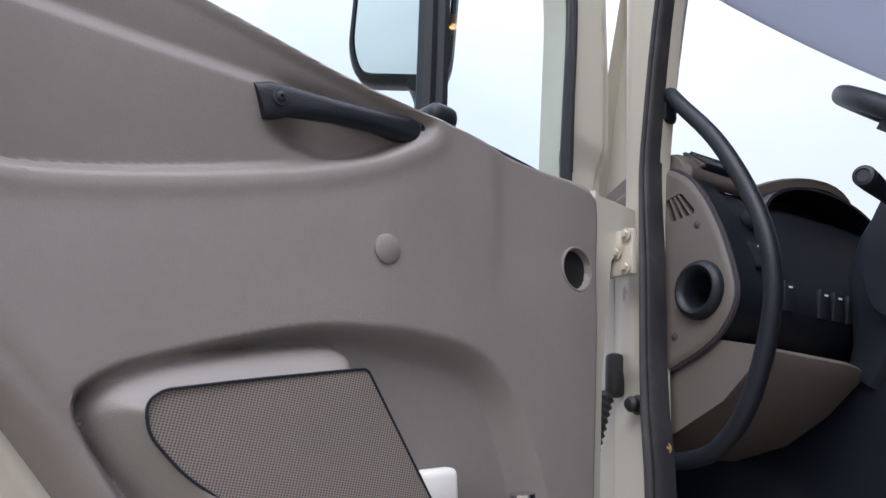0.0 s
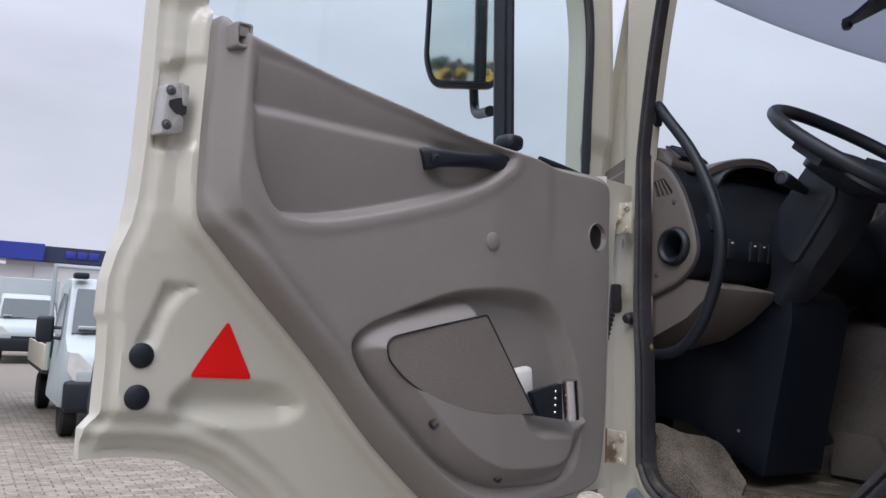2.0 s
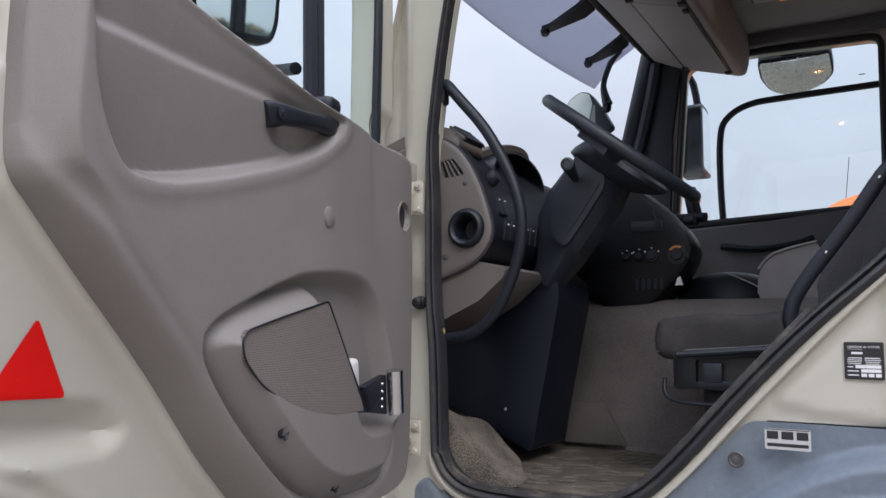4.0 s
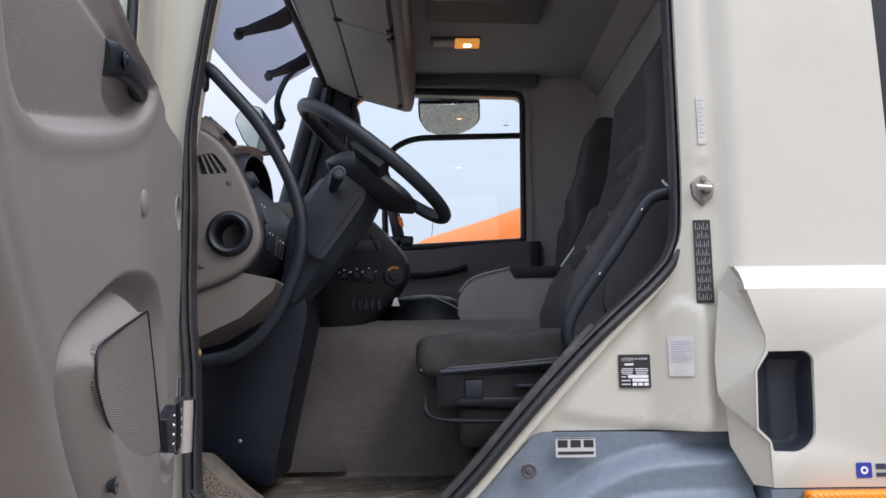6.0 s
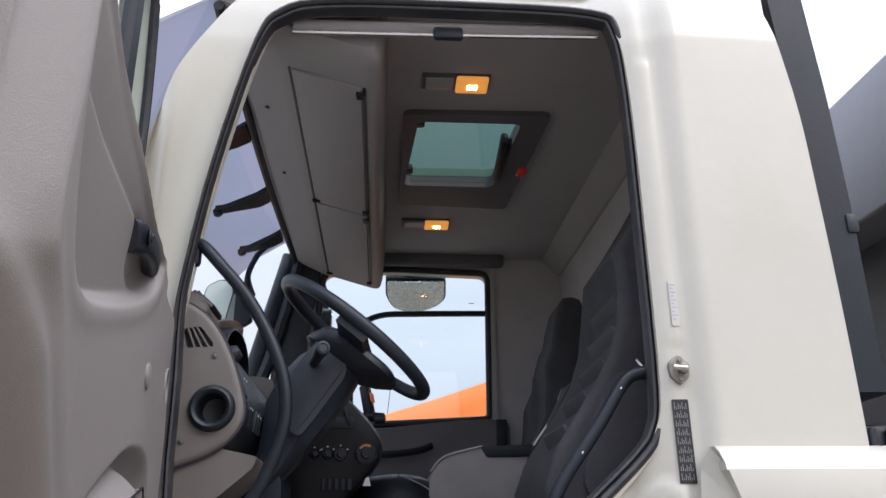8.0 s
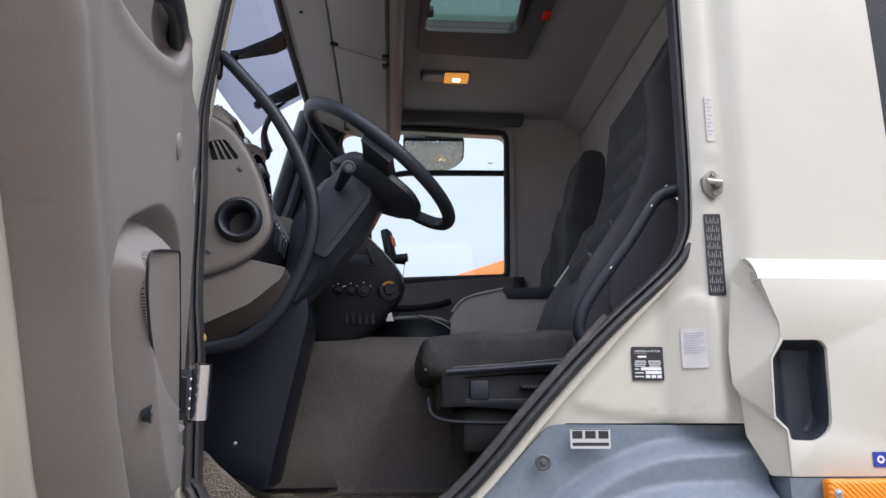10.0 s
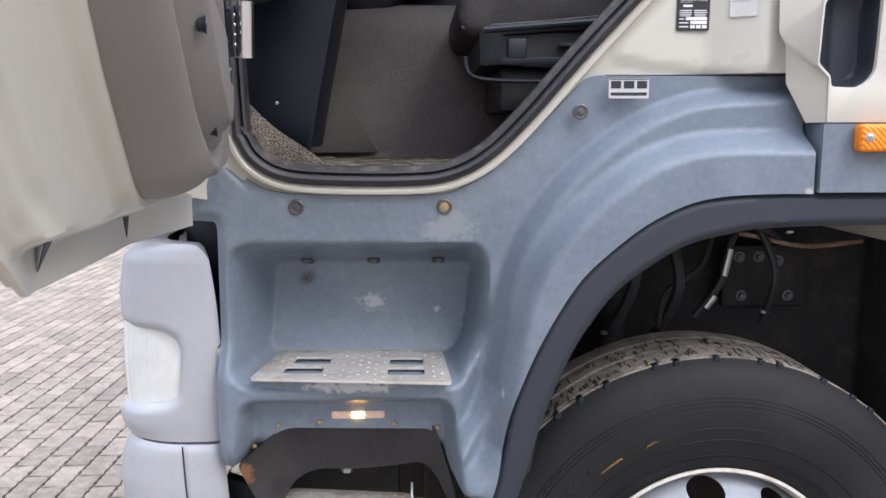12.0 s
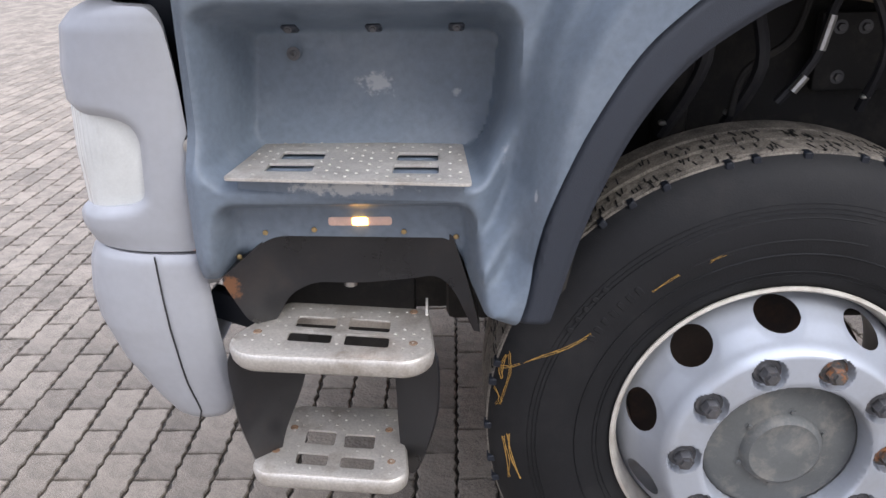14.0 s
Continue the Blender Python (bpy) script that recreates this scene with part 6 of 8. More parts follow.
part("pedestal", prism(PED, -0.60, -0.37, side, 0.045), mat("navy_black_plastic", (0.0060, 0.0085, 0.016), 0.42, spec=0.28, var=0.25, scale=5.0, grain=0.1, gscale=500.0), col)
part("pedestal_screw", screw((0.013, 0.372, 1.591), (0, -1, 0), 0.004), M_STEEL, col)
ax = Vector((0.611, 0, 0.791))
up = Vector((-0.791, 0, 0.611))


def on_col(a, y, u):
    q = Vector((0.308, 0.406, 2.245)) + ax * a + up * u
    return (q.x, 0.406 + y, q.z)


shroud = []
for a, hw, hu, c in ((-0.37, 0.046, 0.036, -0.045), (-0.33, 0.052, 0.045, -0.042), (-0.285, 0.064, 0.060, -0.030), (-0.235, 0.078, 0.076, -0.012), (-0.17, 0.082, 0.084, -0.006), (-0.10, 0.082, 0.080, -0.006), (-0.050, 0.074, 0.066, -0.010)):
    shroud.append([on_col(a, hw * sx, c + 0.96 * hu * su) for sx, su in ((-1, -0.6), (-1, 0.55), (-0.75, 0.95), (0.0, 1.0), (0.75, 0.95), (1, 0.55), (1, -0.6), (0.6, -1), (-0.6, -1))])
M_COLUMN = mat("column_plastic", (0.022, 0.027, 0.038), 0.40, var=0.12, scale=8.0, grain=0.15, gscale=500.0)
part("lower_shroud", loft(shroud), M_COLUMN, col)
COVER = fillet([(0.163, 2.132), (0.164, 2.066), (0.178, 2.022), (0.206, 2.008), (0.255, 2.074), (0.315, 2.162), (0.285, 2.250), (0.252, 2.256), (0.206, 2.202)], [0.02, 0.03, 0.02, 0.015, 0.03, 0.03, 0.02, 0.03, 0.03])
cover = part("shroud", prism(COVER, -0.490, -0.319, side, 0.028), M_COLUMN, col, "smooth black column cover")
part("shroud_seam", tube([(0.196, 0.3205, 2.020), (0.245, 0.3185, 2.086), (0.296, 0.3185, 2.160)], 0.0016, 6, 3), M_BLACKST, cover)
part("stalk", tube([(0.190, 0.450, 2.170), (0.215, 0.382, 2.178), (0.236, 0.300, 2.183), (0.254, 0.220, 2.189), (0.260, 0.196, 2.190)], [0.011, 0.010, 0.011, 0.016, 0.0165], 16, 4), M_BLACK, col, "black indicator stalk")
part("stalk_cap", lathe([(0.0165, 0), (0.0155, 0.005), (0.0105, 0.007), (0.009, 0.005), (0, 0.005)], facing((0.2605, 0.1935, 2.190), (0.23, -0.97, 0.05)), 18), M_DARK, col)
part("lever", rbox((0.165, 0.385, 2.005), (0.02, 0.015, 0.03), 0.003, 1), M_BLACK, col)
sw = thing("steering_wheel", "black rubber steering wheel with two broad spokes", "steering wheel", at=(0.31, 0.5, 2.28))
WR = 0.2215
wc = [on_col(0.025, WR * math.cos(w), WR * math.sin(w)) for w in np.linspace(0, 2 * math.pi, 48, endpoint=False)]
part("wheel_rim", tube(wc, 0.0165, 14, 1, True), M_DARK, sw, "worn black wheel rim")
hubp = [[on_col(a, 0.115 * k * math.copysign(abs(math.cos(w)) ** 0.6, math.cos(w)), c + 0.112 * k * math.copysign(abs(math.sin(w)) ** 0.6, math.sin(w))) for w in np.linspace(0, 2 * math.pi, 32, endpoint=False)] for a, k, c in ((-0.062, 0.55, 0.010), (-0.052, 0.78, 0.004), (-0.034, 0.92, -0.018), (-0.012, 1.0, -0.040), (0.000, 0.96, -0.046), (0.007, 0.84, -0.046))]
part("wheel_boss", loft(hubp), M_DARK, sw, "broad black wheel boss")
for sg in (-1, 1):
    sp = [[on_col(a + 0.004, sg * y, u) for a, u in ((-0.012, -0.045 * k - 0.02), (0.010, -0.045 * k - 0.02), (0.012, 0.025 * k), (-0.010, 0.025 * k))] for y, a, k in ((0.06, -0.01, 1.0), (0.13, 0.0, 0.85), (0.18, 0.012, 0.8), (0.217, 0.020, 0.9))]
    part("spoke", loft(sp), M_DARK, sw)

# ---- grab rails ----
ra = thing("grab_rail", "curved black grab rail on the screen pillar", "grab rail", at=(0.0, 0.06, 1.78), group="grab rails")
part("rail", tube([(-0.018, 0.085, 2.395), (0.0, 0.075, 2.388), (0.036, 0.065, 2.350), (0.114, 0.060, 2.258), (0.176, 0.060, 2.145), (0.201, 0.062, 2.049), (0.189, 0.066, 1.956), (0.141, 0.072, 1.852), (0.079, 0.08, 1.797), (0.02, 0.085, 1.780), (-0.02, 0.085, 1.778)], 0.0135, 12, 5), M_BLACK, ra)
part("rail_foot", rbox((-0.014, 0.08, 2.375), (0.025, 0.03, 0.07), 0.010, 2), M_BLACK, ra)
part("rail_bolt", hexbolt((-0.004, 0.062, 1.795), (0.3, -1, 0), 0.006), M_BRASS, ra)
rb = thing("grab_rail", "bent black grab rail beside the driver's seat", "grab rail", at=(0.78, 0.1, 1.77), group="grab rails")
part("rail", tube([(0.985, 0.09, 2.122), (0.960, 0.095, 2.118), (0.920, 0.10, 2.100), (0.855, 0.10, 2.006), (0.768, 0.10, 1.888), (0.745, 0.10, 1.835), (0.752, 0.10, 1.800), (0.800, 0.09, 1.762)], 0.0140, 12, 5), M_BLACK, rb)
for p in ((0.905, 0.086, 2.082), (0.812, 0.086, 1.948)):
    part("rail_mark", rbox(p, (0.006, 0.003, 0.003), 0.001, 1, (0, -55, 0)), M_STICK, rb)

# ---- floor, tunnel, pads ----
tun = thing("engine_tunnel", "brown carpeted engine tunnel beside the driver's seat", "engine cover", at=(0.5, 1.1, 1.46))
TUN = fillet([(0.70, 1.45), (0.735, 1.455), (0.76, 1.80), (0.80, 1.860), (0.90, 1.895), (1.55, 1.900), (1.60, 1.80), (1.62, 1.45)], [0, 0.02, 0.05, 0.04, 0.03, 0.03, 0.03, 0])
part("carpet", loft([[(x, y + dy, z + dz) for y, z in TUN] for x, dy, dz in ((-0.32, 0.10, 0.02), (-0.05, 0.07, 0.01), (0.10, 0.03, 0.0), (0.30, 0.0, 0.0), (1.26, 0.0, 0.0))]), M_CARPET, tun)
part("foot_pad", prism(fillet([(0.050, 1.585), (0.160, 1.587), (0.228, 1.470), (0.040, 1.468)], 0.008), -0.738, -0.732 + 0.012, side, 0.003), mat("foot_pad_grey", (0.125, 0.112, 0.103), 0.9, var=0.15, scale=9.0, grain=0.4), tun, "plain grey foot pad")
# treadle mat flap in the door corner and ribs on the floor mat
def corner_height(p):
    x, y = p.T
    return 1.457 + 0.150 * np.clip((0.17 - x - 0.25 * (y - 0.10)) / 0.19, 0, 1) ** 1.3 + 0.004 * np.sin(40 * x) * np.cos(31 * y)


thing("mat_corner", "speckled beige mat corner folded up by the sill", "floor mat", geo=relief(fillet([(-0.03, 0.088), (0.175, 0.088), (0.165, 0.17), (0.07, 0.33), (-0.03, 0.36)], 0.02), corner_height, lambda u, v, h: (u, v, h), 0.012, rim=1.452),
      material=mat("speckled_mat", (0.150, 0.128, 0.105), 0.9, var=0.6, scale=14.0, grain=1.0, gscale=200.0, speck=1.6))
rb_ = bmesh.new()
rng = random.Random(4)
for i in range(120):
    rbox((rng.uniform(0.08, 0.62), rng.uniform(0.14, 0.70), 1.4565), (rng.uniform(0.03, 0.06), 0.008, 0.005), 0.002, 1, (0, 0, 16 + rng.uniform(-6, 6)), rb_)
tagged(thing("mat_ribs", "raised worn ribs of the floor mat", "floor mat", geo=rb_, material=M_MAT), kind="stuff")
part("pedal", rbox((0.02, 0.66, 1.62), (0.03, 0.07, 0.16), 0.008, 2, (0, -30, 0)), M_BLACK, col, "black pedal")


# ---- seats ----
def cushion_ring(x, y0, y1, z0, z1, r):
    return [(x, y, z) for y, z in fillet([(y0, z0), (y1, z0), (y1, z1), (y0, z1)], r, 4)]


seat = thing("driver_seat", "charcoal cloth suspension driver's seat with high back", "truck seat", at=(0.75, 0.53, 1.46), group="cab seats")
CUSH = [(0.427, 0.03, 1.765, 1.808), (0.434, 0.014, 1.745, 1.820), (0.450, 0.004, 1.735, 1.829)] + [(x, 0.0, 1.733 + 0.05 * (x - 0.48), 1.834 + 0.035 * (x - 0.48) + 0.003 * math.sin(x * 37)) for x in np.linspace(0.475, 0.98, 26)]
cus = []
for x, e, z0, z1 in CUSH:
    ring = []
    for y, z in fillet([(0.285 + e, z0), (0.785 - e, z0), (0.785 - e, z1), (0.285 + e, z1)], 0.026, 4):
        if y < 0.36:
            y += 0.004 * math.sin(70 * z + 9 * math.sin(5 * x)) + 0.003 * math.sin(23 * x + 40 * z)
        ring.append((x, y, z))
    cus.append(ring)
part("cushion", loft(cus), M_CUSH, seat, "worn brown-grey cloth cushion with creases")
part("cushion_piping", tube([(0.436, 0.294, 1.752), (0.60, 0.283, 1.762), (0.80, 0.283, 1.780), (0.95, 0.290, 1.79)], 0.0030, 6, 4), M_CLOTH2, seat)
BACKX = [(1.80, 0.775, 1.00), (1.90, 0.770, 1.00), (1.98, 0.800, 1.01), (2.06, 0.855, 1.03), (2.14, 0.910, 1.06), (2.21, 0.950, 1.08), (2.30, 0.980, 1.10), (2.40, 0.992, 1.12), (2.50, 1.000, 1.14), (2.58, 1.055, 1.18), (2.68, 1.120, 1.22), (2.75, 1.160, 1.24), (2.785, 1.185, 1.245), (2.80, 1.20, 1.24)]
TALLX = BACKX[:9] + [(2.58, 1.035, 1.16), (2.68, 1.055, 1.18), (2.75, 1.075, 1.185), (2.785, 1.10, 1.18), (2.80, 1.13, 1.17)]


def seat_back(y0, y1, dx=0.0, dz=0.0, profile=BACKX):
    rings = []
    c, half = (y0 + y1) / 2, (y1 - y0) / 2
    for z, xf, xr in profile:
        k = float(np.interp(z, [1.8, 2.1, 2.35, 2.48, 2.58, 2.70, 2.76, 2.785, 2.80], [1.0, 1.0, 0.96, 0.80, 0.62, 0.58, 0.50, 0.38, 0.2]))
        dish = 0.035 if z < 2.5 else 0.008
        y_0, y_1 = c - half * k, c + half * k
        w = (y_1 - y_0) * 0.17
        rings.append([(x + dx, y, z + dz) for x, y in fillet([(xf + 0.02, y_0), (xr, y_0 + 0.015), (xr, y_1 - 0.015), (xf + 0.02, y_1), (xf, y_1 - 0.3 * w), (xf + dish, y_1 - w), (xf + dish, y_0 + w), (xf, y_0 + 0.3 * w)], 0.022, 3)])
    return loft(rings)


part("backrest", seat_back(0.29, 0.78), M_CLOTH, seat, "high backrest with side bolsters")
for i in range(5):
    z = 2.02 + 0.085 * i
    xf = float(np.interp(z, [b[0] for b in BACKX], [b[1] for b in BACKX]))
    part("back_pleat", rbox((xf + 0.036, 0.535, z), (0.012, 0.26, 0.070), 0.006, 2, (0, -24, 0)), M_CLOTH2, seat, "grey ribbed back insert")
part("side_shell", prism(smooth([(0.860, 1.90), (0.905, 2.088), (0.943, 2.14), (0.994, 2.16), (1.040, 2.10), (1.03, 1.98), (0.99, 1.90), (0.92, 1.86)], 4), -0.30, -0.274, side, 0.010), M_CLOTH, seat)
part("recline_lever", tube([(1.005, 0.27, 2.185), (1.03, 0.262, 2.15), (1.05, 0.262, 2.12)], 0.006, 8, 2), M_CHROME, seat, "bright recline lever")
PAN = fillet([(0.474, 1.744), (0.490, 1.751), (0.80, 1.774), (0.98, 1.790), (0.98, 1.70), (0.72, 1.688), (0.672, 1.662), (0.520, 1.672), (0.476, 1.668)], [0.01, 0.01, 0.02, 0, 0, 0.02, 0.02, 0.02, 0.01])
SLOT = fillet([(0.524, 1.735), (0.80, 1.756), (0.80, 1.712), (0.70, 1.702), (0.650, 1.684), (0.524, 1.682)], 0.008)
part("seat_pan", prism(PAN, -0.31, -0.286, side, 0.004, holes=[SLOT]), mat("worn_black_pan", (0.008, 0.009, 0.012), 0.40, var=0.3, scale=18.0, spec=0.25), seat, "black plastic seat pan")
part("pan_core", prism(inset(PAN, 0.004), -0.74, -0.31, side), M_BLACKST, seat)
# lighter bar along the pan's ledge stands in for the light on its edge
part("ledge_highlight", tube([(0.484, 0.287, 1.746), (0.60, 0.284, 1.755), (0.80, 0.284, 1.770)], 0.0075, 8, 3), M_DARK, seat)
part("slide_button", rbox((0.559, 0.298, 1.707), (0.042, 0.020, 0.044), 0.004, 2), M_DARK, seat)
part("slide_knob", rbox((0.676, 0.296, 1.714), (0.050, 0.020, 0.010), 0.003, 1), M_DARK, seat)
part("slide_rail", rbox((0.62, 0.300, 1.684), (0.19, 0.020, 0.010), 0.003, 1), M_DARK, seat)
part("seat_base", rbox((0.735, 0.53, 1.62), (0.42, 0.38, 0.10), 0.012, 2), M_BLACKST, seat)
part("bellows", rbox((0.75, 0.53, 1.51), (0.36, 0.34, 0.12), 0.02, 2), M_RUBBER, seat)
part("lower_loop", tube([(0.446, 0.32, 1.690), (0.452, 0.302, 1.655), (0.49, 0.296, 1.640), (0.60, 0.296, 1.636), (0.70, 0.296, 1.640)], 0.005, 8, 4), M_BLACK, seat)
part("buckle", rbox((0.80, 0.27, 1.800), (0.075, 0.02, 0.050), 0.008, 2, (0, 18, 0)), M_DARK, seat, "grey belt buckle")
part("belt_web", rbox((0.86, 0.262, 1.792), (0.12, 0.004, 0.045), 0.001, 1, (0, 28, 0)), M_CLOTH, seat)
for dx, y0, y1, dz in ((0.005, 1.30, 1.68, -0.095), (0.03, 1.70, 2.06, -0.17)):
    ps = thing("passenger_seat", "charcoal cloth passenger seat with a tall back", "truck seat", at=(1.05, y0 + 0.2, 1.9), group="cab seats")
    part("backrest", seat_back(y0, y1, dx, dz, TALLX), M_CLOTH, ps)
    part("cushion", loft([cushion_ring(x, y0, y1, 1.90, z1, 0.03) for x, z1 in ((0.62, 1.96), (0.65, 1.985), (0.90, 1.975), (1.10, 1.97))]), M_CLOTH, ps)
    part("back_insert", rbox((0.985 + dx, (y0 + y1) / 2, 2.13), (0.02, 0.18, 0.30), 0.008, 2, (0, 30, 0)), M_CLOTH2, ps)
blt = thing("seat_belt", "dark seat belt with a bright buckle between the seats", "seat belt", at=(0.95, 1.2, 2.1))
part("web", prism(fillet([(0.86, 2.02), (0.885, 2.02), (1.00, 2.25), (0.975, 2.25)], 0.004), -1.02, -1.015, side), M_CLOTH, blt)
# tongues are white instead of chrome: their bright sheen is put into the colour
part("tongue", rbox((1.035, 0.95, 2.257), (0.014, 0.03, 0.075), 0.004, 1, (0, 20, 0)), M_PAPER, blt)
part("armrest", rbox((0.965, 0.86, 2.16), (0.07, 0.07, 0.16), 0.02, 2, (0, 30, 0)), M_CLOTH, blt)
part("buckle", rbox((0.983, 0.94, 2.215), (0.040, 0.03, 0.045), 0.006, 2, (0, 24, 0)), M_BLACK, blt)
part("tongue", rbox((0.952, 0.945, 2.172), (0.012, 0.024, 0.035), 0.003, 1, (0, 30, 0)), M_PAPER, blt)
part("pale_edge", rbox((0.905, 0.945, 2.105), (0.006, 0.02, 0.110), 0.002, 1, (0, 36, 0)), M_PAPER, blt)
# storage box between the seats
M_OCB = mat("grey_taupe_fleece", (0.38, 0.355, 0.340), 0.9, var=0.1, scale=8.0, grain=0.4, gscale=500.0)
bx = thing("storage_box", "taupe storage box with a black lid between the seats", "storage box", at=(0.73, 1.2, 1.9))
part("box_body", prism(fillet([(0.545, 1.88), (0.553, 1.985), (0.60, 2.035), (0.72, 2.065), (0.98, 2.070), (0.98, 1.88)], [0, 0.03, 0.03, 0.03, 0, 0]), -1.38, -1.04, side, 0.012), M_OCB, bx)
part("box_lid", prism(fillet([(0.715, 2.068), (0.735, 2.035), (0.985, 2.038), (0.985, 2.078)], 0.006), -1.385, -1.033, side, 0.004), M_BLACK, bx)
part("box_piping", tube([(0.553, 1.036, 1.99), (0.60, 1.036, 2.037), (0.72, 1.036, 2.068)], 0.004, 6, 4), M_WALLIN, bx)
part("gear_cover", loft([[(0.445 + 0.165 * k * math.cos(w), 1.14 + 0.14 * k * math.sin(w), z) for w in np.linspace(0, 2 * math.pi, 24, endpoint=False)] for z, k in ((1.88, 1.0), (1.91, 0.97), (1.94, 0.88), (1.965, 0.72), (1.982, 0.48), (1.988, 0.2))]), M_BLACK, bx, "rounded black gear cover")
part("cover_piping", tube([(0.445 + 0.167 * k * math.cos(w), 1.14 + 0.142 * k * math.sin(w), z) for w, k, z in ((-1.5, 0.50, 1.983), (-1.2, 0.74, 1.966), (-0.9, 0.90, 1.942), (-0.65, 0.99, 1.912), (-0.5, 1.01, 1.885))], 0.0022, 6, 4), M_WALLIN, bx)

# ---- far door lining and window bars ----
fd = thing("passenger_door", under=cab, label="dark passenger door lining below its window", category="door lining", at=(0.5, 2.1, 1.5))
M_LINING = mat("dark_taupe_lining", (0.150, 0.142, 0.145), 0.7, var=0.1, scale=6.0, grain=0.3, gscale=500.0)
LIN = fillet([(-0.20, 1.46), (1.0, 1.46), (0.985, 2.30), (0.86, 2.318), (0.30, 2.262), (-0.20, 2.235)], [0, 0, 0.03, 0.02, 0.1, 0])
part("lining", relief(LIN, lambda p: -2.095 - 0.018 * step(p[:, 1], 2.10, 2.16) + 0.02 * np.exp(-((p[:, 1] - 2.02 - 0.08 * p[:, 0]) / 0.05) ** 2), side, 0.02, rim=-2.13), M_LINING, fd)
part("pull", tube([(0.25, 2.08, 2.17), (0.40, 2.06, 2.15), (0.55, 2.06, 2.165), (0.62, 2.08, 2.19)], 0.016, 8, 4), M_BLACK, fd)
part("latch_post", rbox((0.945, 2.10, 2.25), (0.05, 0.02, 0.12), 0.006, 2), M_DARK, fd)
part("window_rubber", tube([(x, 2.128, z) for x, z in FARWIN], 0.016, 8, 1, True), M_RUBBER, fw)
part("divider_bar", tube([(0.250, 2.140, 2.275), (0.243, 2.140, 2.45), (0.246, 2.140, 2.66), (0.275, 2.140, 2.755), (0.376, 2.140, 2.812), (0.55, 2.140, 2.822), (0.895, 2.140, 2.828)], 0.015, 8, 4), M_BLACK, fw)
part("window_label", rbox((0.825, 2.160, 2.885), (0.024, 0.002, 0.004), 0, 1), M_STICK, fw)
part("post_trim", prism(fillet([(-0.13, 2.24), (0.020, 2.26), (0.040, 2.70), (0.088, 3.045), (-0.045, 3.06)], 0.02), -2.128, -2.098, side, 0.008), M_DARK, fw, "dark trim on the far screen post")
part("pillar_strip", prism(fillet([(0.905, 2.30), (0.935, 2.30), (0.935, 3.05), (0.905, 3.05)], 0.004), -2.126, -2.118, side, 0.002), M_WALLIN, fw)

# ---- overhead console, hatch, lamps ----
oc = thing("overhead_console", "dark taupe overhead console with closed flaps", "overhead console", at=(0.2, 1.1, 2.9))
M_OC = mat("console_taupe", (0.285, 0.270, 0.272), 0.6, var=0.05, scale=5.0, grain=0.25, gscale=500.0)
OCP = [(-0.03, 3.09), (-0.02, 3.045), (0.04, 3.015), (0.105, 2.985), (0.345, 2.915), (0.372, 2.918), (0.385, 2.96), (0.395, 3.10)]
part("console_shell", loft([[(x + dx, y, z + dz) for x, z in fillet(OCP, 0.012, 3)] for y, dx, dz in ((0.125, -0.01, 0.03), (0.15, 0.0, 0.01), (0.20, 0.0, 0.0), (1.10, 0.0, 0.0), (2.02, 0.0, 0.0), (2.10, 0.0, 0.02))]), M_OC, oc)
sl_ = (2.985 - 2.915) / 0.24


def under(x, y, d):
    return (x, y, 2.985 - (x - 0.105) * sl_ - d)


for y0, y1 in ((0.27, 1.145), (1.155, 1.98)):
    bmf = bmesh.new()
    cx, cy = 0.2325, (y0 + y1) / 2
    rbox((cx, cy, 2.985 - (cx - 0.105) * sl_ - 0.002), (0.195, y1 - y0, 0.012), 0.004, 2, (0, math.degrees(math.atan(sl_)), 0), bmf)
    fp = part("flap", bmf, M_OC, oc, "closed console flap")
    for yy in (y0 + 0.03, y1 - 0.03):
        part("flap_catch", rbox(under(0.322, yy, 0.010), (0.022, 0.03, 0.012), 0.003, 1), M_BLACK, fp)
    part("flap_hinge", rbox(under(0.140, y1 - 0.02, 0.010), (0.03, 0.018, 0.012), 0.003, 1), M_BLACK, fp)
    # black strips laid along the flap's edges in place of shaded gaps
    part("flap_gap", rbox(under(0.131, cy, 0.001), (0.006, y1 - y0, 0.004), 0, 1, (0, math.degrees(math.atan(sl_)), 0)), M_BLACKST, fp)
    part("flap_gap", rbox(under(0.334, cy, 0.001), (0.008, y1 - y0, 0.004), 0, 1, (0, math.degrees(math.atan(sl_)), 0)), M_BLACKST, fp)
for y in (0.55, 1.0):
    part("console_screw", hexbolt((0.035, y, 3.016), (0, 0, -1), 0.005), M_BLACK, oc)
part("screen_rubber", tube([(-0.035, 0.13, 3.06), (-0.045, 0.6, 3.062), (-0.05, 1.1, 3.062), (-0.045, 1.6, 3.062), (-0.035, 2.08, 3.06)], 0.014, 8, 4), M_RUBBER, oc)
part("post_lining", tube([(0.060, 0.125, 3.06), (0.008, 0.122, 2.86), (-0.056, 0.122, 2.62), (-0.106, 0.122, 2.35), (-0.118, 0.122, 2.25)], 0.024, 8, 4), M_DARK, oc)
part("post_lining", tube([(-0.02, 2.09, 3.06), (-0.06, 2.09, 2.85), (-0.14, 2.09, 2.55), (-0.25, 2.09, 2.25)], 0.030, 8, 4), M_DARK, oc)

ht = thing("roof_hatch", under=cab, label="tinted glass roof hatch in a dark frame", category="roof hatch", at=(0.68, 1.0, 3.1))
HF = fillet([(0.450, 0.690), (0.935, 0.678), (0.895, 1.450), (0.448, 1.418)], 0.03)
